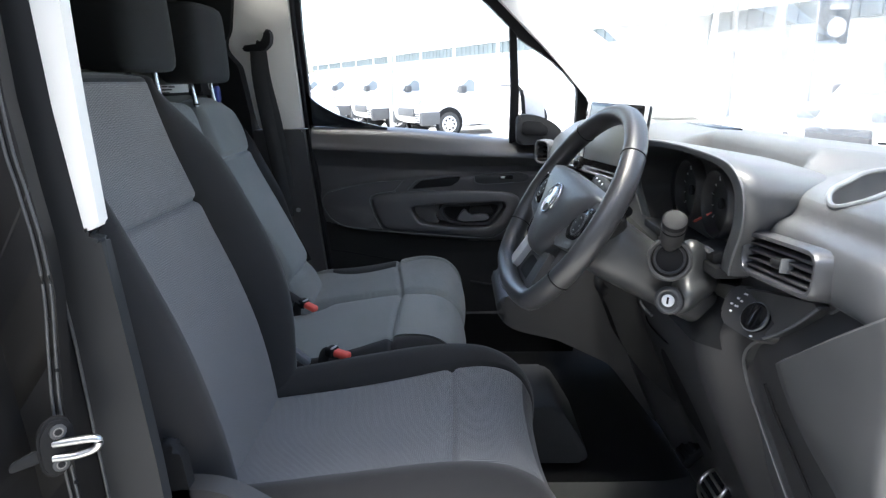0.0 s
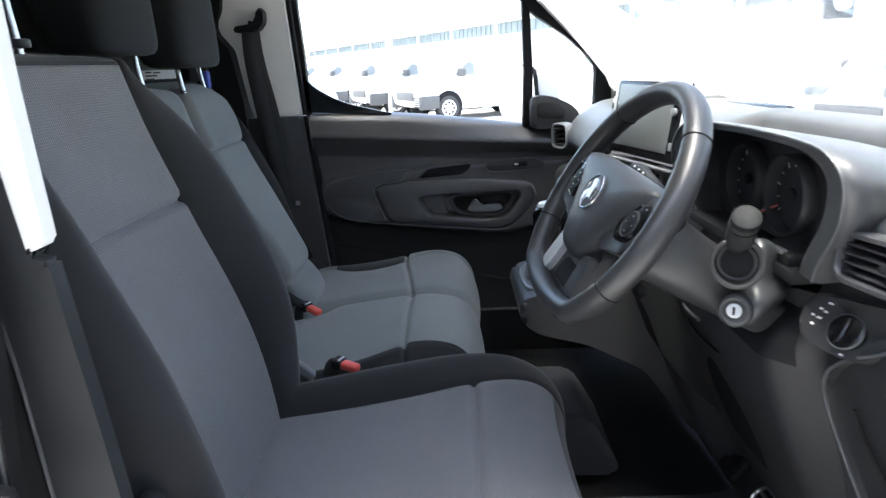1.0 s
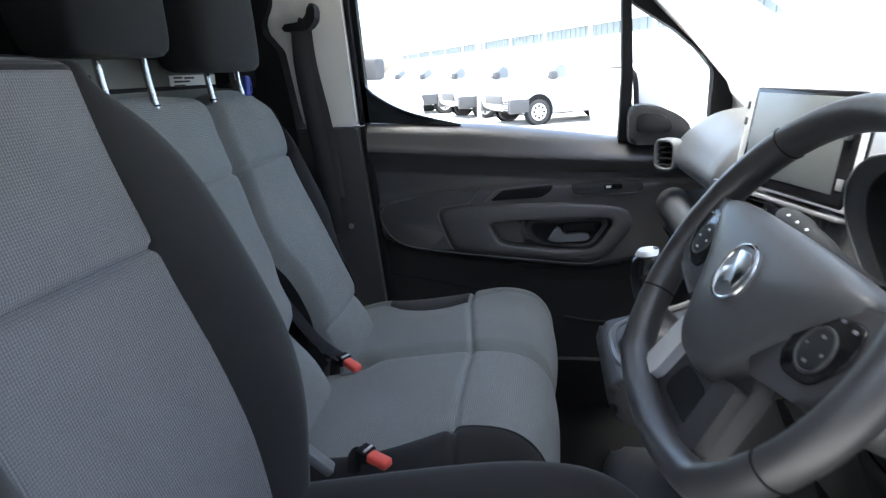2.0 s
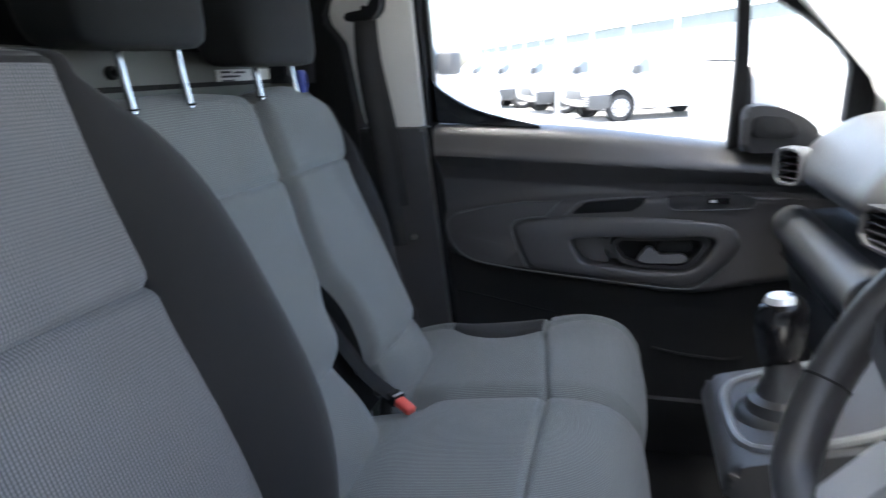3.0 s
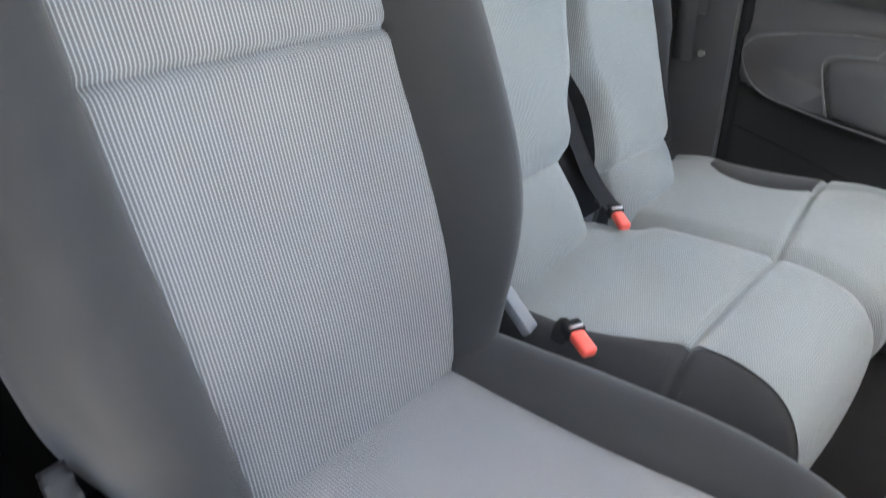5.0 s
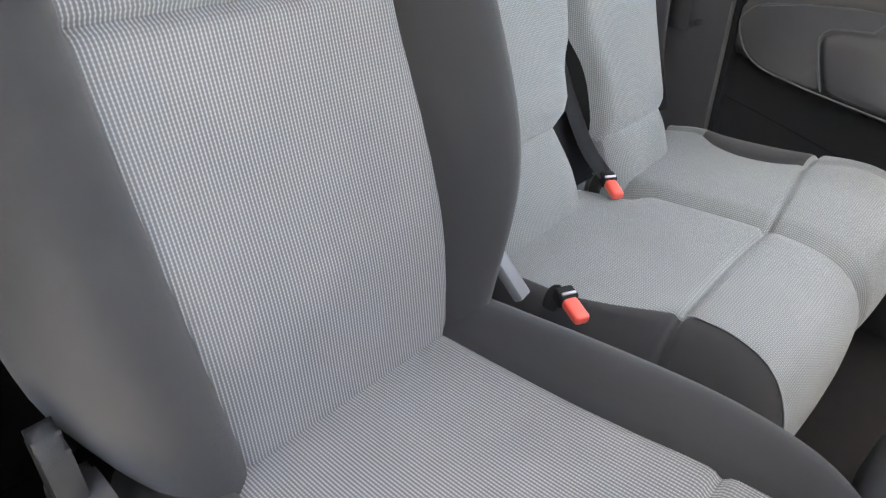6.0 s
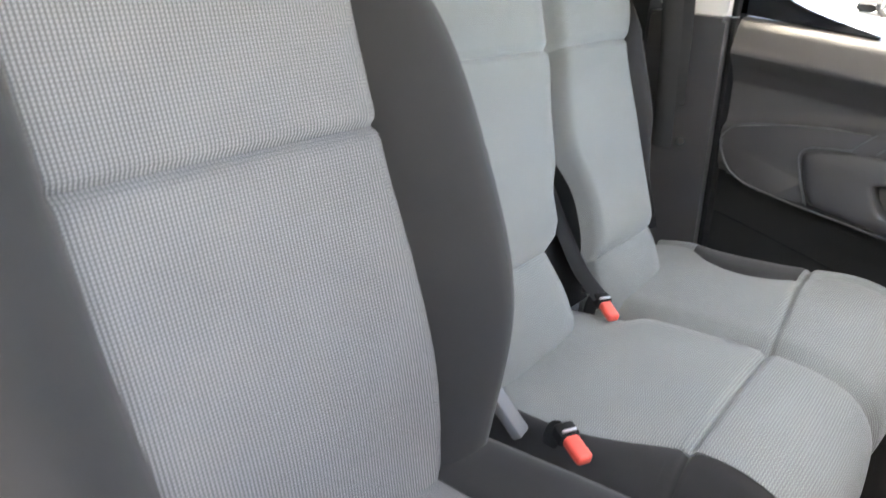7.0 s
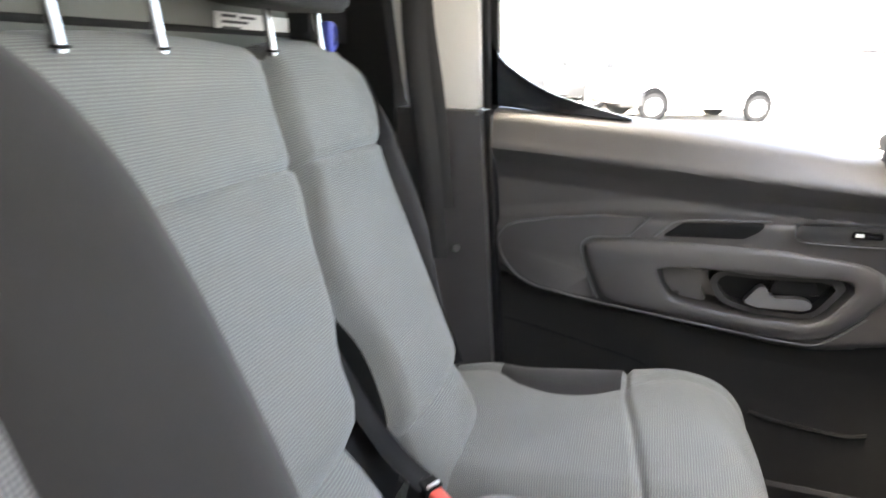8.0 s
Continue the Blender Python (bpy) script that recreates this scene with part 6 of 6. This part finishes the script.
    part("block_seam", tube([(knee_x(z) - 0.008, y, z) for y, z in ((0.872, 1.030), (0.866, 0.99), (0.842, 0.955), (0.80, 0.90), (0.755, 0.82))], 0.0022, 6), RUBBER, k)
    part("recess_panel", slab(rounded([(1.30, 1.14), (1.04, 1.15), (1.00, 1.12), (1.09, 0.985), (1.065, 0.92), (1.20, 0.86), (1.38, 0.84), (1.40, 1.10)], 0.02), 0.002, 0.003), PLASTIC, k, "black recessed panel")
    # cover under the column
    rows = []

    def on_cover(y, z, lift=0.0):
        f = (1.072 - z) / 0.40
        u = (1.235 - y) / 0.192
        return Vector((0.405 + 0.165 * max(0.0, f) ** 1.25 + 0.10 * abs(u) ** 5 + 0.02 * (1 - f) * u * u - lift, y, z))

    for f in [i / 20 for i in range(21)]:
        rows.append([on_cover(1.235 - 0.192 * u, 1.072 - 0.33 * f) for u in [-1 + j / 12 for j in range(25)]])
    rows.insert(0, [p + Vector((0.008, 0, 0.006)) for p in rows[0]])
    rows.insert(0, [p + Vector((0.09, 0, 0.010)) for p in rows[0]])
    rows.append([p + Vector((0.008, 0, -0.008)) for p in rows[-1]])
    rows.append([p + Vector((0.16, 0, -0.004)) for p in rows[-1]])
    part("lower_cover", sheet(rows), COVER, k, "black lower cover under the wheel", angle=60)
    flank = rounded([(0.37, 1.06), (0.345, 1.01), (0.366, 0.975), (0.402, 0.884), (0.452, 0.82), (0.52, 0.757), (0.62, 0.70), (0.70, 0.60), (0.76, 0.60), (0.70, 1.06)], 0.02)
    part("centre_flank", yprism(flank, 1.335, 1.425, 0.016, 3), COVER, k, "black flank beside the console")
    part("cover_seam", tube(smoothline([on_cover(y, z, 0.003) for y, z in ((1.40, 0.985), (1.30, 0.968), (1.20, 0.962), (1.15, 0.972), (1.135, 1.0), (1.14, 1.05))], 5), 0.0016, 6), RUBBER, k)
    part("pocket_lip", tube(smoothline([on_cover(y, z, 0.004) for y, z in ((1.40, 1.005), (1.30, 1.0), (1.22, 1.0))], 5), 0.003, 8), SATIN, k)
    # seam of the dashboard's end cap and the crease over the vent
    part("end_seam", tube(smoothline([(0.466, 0.672, 1.272), (0.459, 0.690, 1.235), (0.458, 0.712, 1.200), (0.459, 0.73, 1.186)], 5), 0.0018, 6), SATIN, k, "thin pale seam of the end cap")
    return k


def foot_space():
    """Toe board, mat and sill trim in front of the pedals."""
    mat = thing("floor_mat", "black rubber floor mat rising over the toe board", "floor mat", (0.5, 1.15, 0.47))
    prof = smoothline([(0.10, 0.474), (0.45, 0.476), (0.58, 0.486), (0.70, 0.545), (0.86, 0.66), (1.02, 0.80)], 6)
    rows = []
    for p in prof:
        rows.append([Vector((p[0] + 0.015 * math.sin(i * 0.8), 0.80 + 0.62 * i / 16, p[1] + 0.012 * math.exp(-((i - 8) / 3) ** 2) + (0.025 if i in (0, 16) and p[0] < 0.7 else 0.0))) for i in range(17)])
    part("sheet", sheet(rows + [[q - Vector((0, 0, 0.006)) for q in r] for r in reversed(rows)] + [rows[0]]), MAT, mat, angle=60)
    for i in range(6):
        x = 0.30 + 0.04 * i
        part("mat_rib", box((x, 0.98, 0.482), (x + 0.010, 1.24, 0.492), 0.003), MAT, mat)
    return mat


knee_trim()
foot_space()


def console():
    c = thing("gear_console", "black centre console with gear lever and gaiter", "gear lever", (0.25, 1.54, 0.95))
    outline = [(0.138, 0.945), (0.155, 0.965), (0.30, 1.005), (0.42, 1.08), (0.46, 1.09), (0.62, 0.62), (0.52, 0.64), (0.40, 0.80), (0.28, 0.86), (0.18, 0.885), (0.145, 0.912)]
    part("body", yprism(rounded(outline, 0.02), 1.435, 1.675, 0.012, 3), PLASTIC, c, "black console body")
    part("top_rim", tube(smoothline([(0.160, 1.555, 0.966), (0.178, 1.47, 0.970), (0.27, 1.458, 0.998), (0.34, 1.47, 1.030), (0.355, 1.555, 1.038), (0.34, 1.64, 1.030), (0.27, 1.652, 0.998), (0.178, 1.64, 0.970)], 5, True), 0.007, 8, True), SATIN, c, "satin grey surround")
    rows = []
    for z, r in ((0.972, 0.070), (0.985, 0.060), (0.990, 0.050), (1.003, 0.044), (1.008, 0.034), (1.022, 0.028), (1.030, 0.022), (1.052, 0.017)):
        rows.append([Vector((0.238 + r * math.cos(t) * 1.1 + (z - 0.98) * -0.3, 1.555 + r * math.sin(t), z + 0.012 * math.cos(t) * r / 0.07)) for t in [2 * math.pi * j / 28 for j in range(28)]])
    part("gaiter", sheet(rows, close=True), LEATHER, c, "black ribbed gaiter")
    part("shaft", tube([(0.222, 1.555, 1.02), (0.215, 1.556, 1.07)], 0.010, 12), RUBBER, c)
    kn = []
    for z, r, q in ((1.044, 0.012, 0.019), (1.050, 0.019, 0.019), (1.066, 0.023, 0.019), (1.096, 0.027, 0.017), (1.116, 0.027, 0.015), (1.130, 0.021, 0.015), (1.136, 0.010, 0.015)):
        kn.append([Vector((0.196 + q + r * 1.15 * math.cos(t), 1.557 + r * 0.92 * math.sin(t), z + 0.006 * math.cos(t))) for t in [2 * math.pi * j / 24 for j in range(24)]])
    bm = sheet(kn, close=True)
    bm.faces.new(bm.verts[-24:])
    k = part("knob", bm, GLOSSBLACK, c, "gloss black gear knob")
    part("knob_cap", tube([(0.210, 1.557, 1.131), (0.209, 1.557, 1.138)], [0.021, 0.016], 20), SILVER, k, "silver cap")
    part("knob_inlay", box((0.184, 1.548, 1.088), (0.190, 1.566, 1.112), 0.002), SILVER, k)
    part("button_bank", box((0.36, 1.45, 1.085), (0.41, 1.66, 1.110), 0.008), PLASTIC, c, "black button bank")
    part("foot_panel", yprism(rounded([(0.17, 0.50), (0.17, 0.63), (0.20, 0.655), (0.30, 0.655), (0.335, 0.60), (0.375, 0.53), (0.375, 0.50)], 0.02), 1.50, 1.75, 0.012, 3), BUMPER, c, "dark grey lower console panel")
    return c


console()


def pedals():
    for nm, y, z, w, lab in (("brake_pedal", 1.20, 0.635, 0.075, "worn metal and rubber brake pedal"), ("accelerator_pedal", 1.02, 0.60, 0.05, "black rubber accelerator pedal in footwell"), ("clutch_pedal", 1.34, 0.635, 0.065, "worn rubber clutch pedal")):
        p = thing(nm, lab, "pedal", (0.72, y, 0.55), "foot pedals")
        bm = box((-0.012, -w / 2, -0.035), (0.008, w / 2, 0.035), 0.008, 3)
        bm.transform(Matrix.Translation((0.57, y, z)) @ pose(0, 0, 0, 0, 40, 0))
        pad = part("pad", bm, RUBBER, p)
        for i in range(4):
            bm = box((-0.016, -w / 2 + 0.008, -0.0275 + i * 0.016), (-0.011, w / 2 - 0.008, -0.0205 + i * 0.016), 0.002)
            bm.transform(Matrix.Translation((0.57, y, z)) @ pose(0, 0, 0, 0, 40, 0))
            part("tread", bm, STEEL if nm == "brake_pedal" else RUBBER, pad)
        if nm == "brake_pedal":
            rim = [Matrix.Translation((0.57, y, z)) @ pose(0, 0, 0, 0, 40, 0) @ Vector((-0.013, (w / 2) * math.cos(a), 0.035 * math.sin(a))) for a in [2 * math.pi * j / 24 for j in range(24)]]
            part("pad_rim", tube(rim, 0.004, 8, True), STEEL, pad, "bright metal rim")
        part("arm", tube(smoothline([(0.58, y, z), (0.63, y - 0.01, z + 0.06), (0.68, y - 0.01, z + 0.14), (0.72, y, z + 0.24)], 4), 0.010, 10), STEEL if nm == "brake_pedal" else RUBBER, p)


pedals()
# storage tray with a bright lip on the dashboard top
TRAY = smoothline([(0.476, 0.790), (0.498, 0.828), (0.540, 0.868), (0.605, 0.922), (0.665, 0.945), (0.705, 0.925), (0.675, 0.868), (0.605, 0.822), (0.545, 0.790), (0.500, 0.762), (0.478, 0.765)], 4, True)


def dash_tray():
    pad = next(o for o in bpy.data.objects if o.name == "upper_pad")
    bm = bmesh.new()
    bm.from_mesh(pad.data)
    n = len(TRAY)
    tc = sum((Vector(p) for p in TRAY), Vector((0, 0))) / n
    for a, b in zip(TRAY, TRAY[1:] + TRAY[:1]):
        d = (b - a).normalized()
        no = Vector((d.y, -d.x, 0))
        near = [f for f in bm.faces if f.calc_center_median().z > 1.27 and (f.calc_center_median().xy - tc).length < 0.2 and f.normal.z ** 2 > 0.1]
        geom = near + list({e for f in near for e in f.edges}) + list({v for f in near for v in f.verts})
        bmesh.ops.bisect_plane(bm, geom=geom, plane_co=(a.x, a.y, 1.3), plane_no=no, dist=1e-6)

    def inside(p):
        return all((b - a).cross(Vector((p.x, p.y)) - a) <= 1e-7 for a, b in zip(TRAY, TRAY[1:] + TRAY[:1])) or all((b - a).cross(Vector((p.x, p.y)) - a) >= -1e-7 for a, b in zip(TRAY, TRAY[1:] + TRAY[:1]))

    gone = [f for f in bm.faces if f.calc_center_median().z > 1.27 and inside(f.calc_center_median())]
    bmesh.ops.delete(bm, geom=gone, context="FACES")
    bm.to_mesh(pad.data)
    bm.free()
    tray = thing("dash_tray", "oval storage tray with bright rim in the dashboard top", "storage tray", (0.56, 0.83, 1.28))

    def top(p):
        prof = smoothline(DASH_DRIVER, 5)
        xs = sorted([(q[0], q[1]) for q in prof if q[1] > 1.27])
        return interp(xs, p[0])

    part("rim", tube([Vector((p[0], p[1], top(p) + 0.001)) for p in TRAY], 0.0035, 8, True), SATIN, tray, "bright satin rim")
    rows = [[Vector((*(tc + (p - tc) * k), top(p) * (1 - f) + (1.262 - dz) * f)) for p in TRAY] for k, f, dz in ((1.0, 0.0, 0), (0.985, 0.15, 0), (0.95, 0.6, 0), (0.90, 0.92, 0), (0.82, 1.0, 0), (0.5, 1.0, 0.002), (0.05, 1.0, 0.003))]
    part("well", sheet(rows, close=True), DASHPLASTIC, tray, "smooth grey tray well", angle=60)


dash_tray()


# ---------------------------------------------------------------- outside
def parked_van(m, label):
    v = thing("parked_van", label, "van", m.translation, "parked vans")
    v.matrix_world = m
    bpy.context.view_layer.update()

    def put(name, bm, mat, lab="", par=None):
        bm.transform(m)
        return part(name, bm, mat, par or v, lab)

    side = [(2.15, 0.40), (2.20, 0.75), (2.05, 0.98), (1.35, 1.12), (0.62, 1.72), (0.40, 1.82), (-1.9, 1.84), (-2.15, 1.72), (-2.2, 0.45), (-1.75, 0.30), (1.75, 0.28)]
    body = put("body", prism(rounded(side, 0.10), lambda a, b, c: Vector((a, 0.90 - c, b)), 1.80, 0.06, 3), VANWHITE, "white painted body")
    for s in (-1, 1):
        y = 0.905 * s
        put("side_window", prism(rounded([(1.18, 1.14), (0.78, 1.46), (0.62, 1.40), (0.60, 1.13)], 0.05), lambda a, b, c: Vector((a, y + 0.004 * s - 0.01 + c, b)), 0.012, 0), SKYGLASS)
        put("door_mirror", box((0.95, y + (0 if s > 0 else -0.20), 1.10), (1.12, y + (0.20 if s > 0 else 0), 1.30), 0.04), VANTRIM, "grey mirror")
        put("bumper_corner", box((1.62, y - 0.12 if s > 0 else y - 0.015, 0.30), (2.20, y + 0.015 if s > 0 else y + 0.12, 0.66), 0.05), VANTRIM, "grey plastic bumper corner")
        put("headlamp", box((1.92, 0.58 * s - 0.18, 0.82), (2.16, 0.58 * s + 0.18, 0.98), 0.05), SKYGLASS)
    put("grille", box((2.12, -0.50, 0.52), (2.225, 0.50, 0.74), 0.03), VANTRIM)
    for i in range(5):
        put("grille_bar", box((2.22, 0.62, 0.36 + i * 0.055), (2.235, 0.86, 0.385 + i * 0.055), 0), RUBBER)
    put("windscreen", prism(rounded([(-0.72, 1.16), (0.72, 1.16), (0.66, 1.66), (-0.66, 1.66)], 0.06), lambda a, b, c: Vector((1.36 - (b - 1.12) * 1.22 + c + 0.005, a, b)), 0.012, 0), SKYGLASS)
    for x in (1.38, -1.38):
        for s in (-1, 1):
            arch = put("arch", disc((x, s * 0.85, 0.36), (0, s, 0), 0.40, 0.062, 28, 0), RUBBER)
            wh = put("wheel", disc((x, s * 0.72, 0.32), (0, s, 0), 0.32, 0.20, 28, 0.03), TYRE, "black tyre")
            put("rim", disc((x, s * 0.912, 0.32), (0, s, 0), 0.215, 0.012, 24, 0.004), RIMS, "", wh)
            for k in range(8):
                a = 2 * math.pi * k / 8
                put("rim_hole", disc((x + 0.14 * math.cos(a), s * 0.923, 0.32 + 0.14 * math.sin(a)), (0, s, 0), 0.032, 0.004, 8, 0), TYRE, "", wh)
    return v


HEAD = 180 + 29
w1 = Vector((-0.10, 17.2, 0))
step = Vector((-1.60, 2.75, 0))
first = parked_van(pose(0, 0, 0), "white parked van with grey bumper")
for i in range(5):
    base = w1 + step * i
    m = Matrix.Translation(base) @ pose(0, 0, 0, 0, 0, HEAD) @ Matrix.Translation((-1.38, -0.90, 0))
    if i == 0:
        first.matrix_basis = m
    else:
        copy_thing(first, m)
for x, y, rz in ((7.2, 9.6, 200),):
    copy_thing(first, pose(x, y, 0, 0, 0, rz))
copy_thing(first, pose(-3.5, 7.24, 0, 0, 0, 70) @ Matrix.Diagonal((1.22, 1.22, 1.22, 1)))

def depot():
    """A long hall that runs away obliquely beyond the parked vans."""
    hall = thing("depot_hall", "long pale industrial hall with grey-green ribbed fascia", "building", (0, 70, 0))
    m = pose(0, 70, 0, 0, 0, -66.95)

    def put(name, lo, hi, mat, lab="", par=None):
        bm = box(lo, hi, 0)
        bm.transform(m)
        return part(name, bm, mat, par or hall, lab, False)

    put("wall", (-75, 0.3, 0), (52, 12, 4.6), CLADDING, "pale sheet wall")
    put("roof_edge", (-75.5, -0.3, 4.66), (52.5, 12.5, 4.93), VANWHITE, "white roof edge")
    band = put("fascia", (-75.2, 0.0, 3.75), (52.2, 12, 4.66), FASCIA, "grey-green ribbed fascia band")
    for i in range(127):
        put("fascia_rib", (-75 + i, -0.06, 3.75), (-74.85 + i, 0.0, 4.66), FASCIA, "", band)
    for i in range(13):
        put("column", (-70 + i * 10, -0.1, 0), (-69.5 + i * 10, 0.3, 4.66), CLADDING)
    return hall


depot()


def flag(x, y, z0, tall, label):
    f = thing("banner_flag", label, "banner", (x, y, 0), "yard banners")
    part("pole", tube([(x, y, 0), (x, y, z0 + tall + 0.2)], 0.03, 10), POST, f)
    rows = []
    for i in range(9):
        z = z0 + tall * i / 8
        rows.append([Vector((x + 0.05 + 0.62 * j / 8, y + 0.05 * math.sin(j * 0.9 + i * 0.4), z)) for j in range(9)])
    bm = sheet(rows)
    bmesh.ops.solidify(bm, geom=bm.faces[:], thickness=0.01)
    part("cloth", bm, BANNER, f, "grey printed cloth")
    part("printed_disc", disc((x + 0.36, y - 0.075, z0 + 0.32), (0, -1, 0), 0.19, 0.012, 28, 0), WHITEMARK, f)
    for i in range(3):
        part("printed_bar", box((x + 0.18, y - 0.085, z0 + 0.66 + i * 0.16), (x + 0.56, y - 0.075, z0 + 0.77 + i * 0.16), 0), WHITEMARK, f)


flag(7.42, 14, 2.03, 2.2, "grey upright banner with white disc on a pole")
flag(-1.9, 20.0, 4.1, 2.4, "grey upright banner with white disc on a tall pole")
for x, y in ((-1.82, 19.6), (5.5, 21.0), (9.9, 24.0)):
    p = thing("lamp_post", "pale slim metal post standing in the yard", "post", (x, y, 0), "yard posts")
    part("shaft", tube([(x, y, 0), (x, y, 8.0)], [0.075, 0.05], 12), POST, p)
    part("base_plate", box((x - 0.14, y - 0.14, 0), (x + 0.14, y + 0.14, 0.03), 0.004), POST, p)
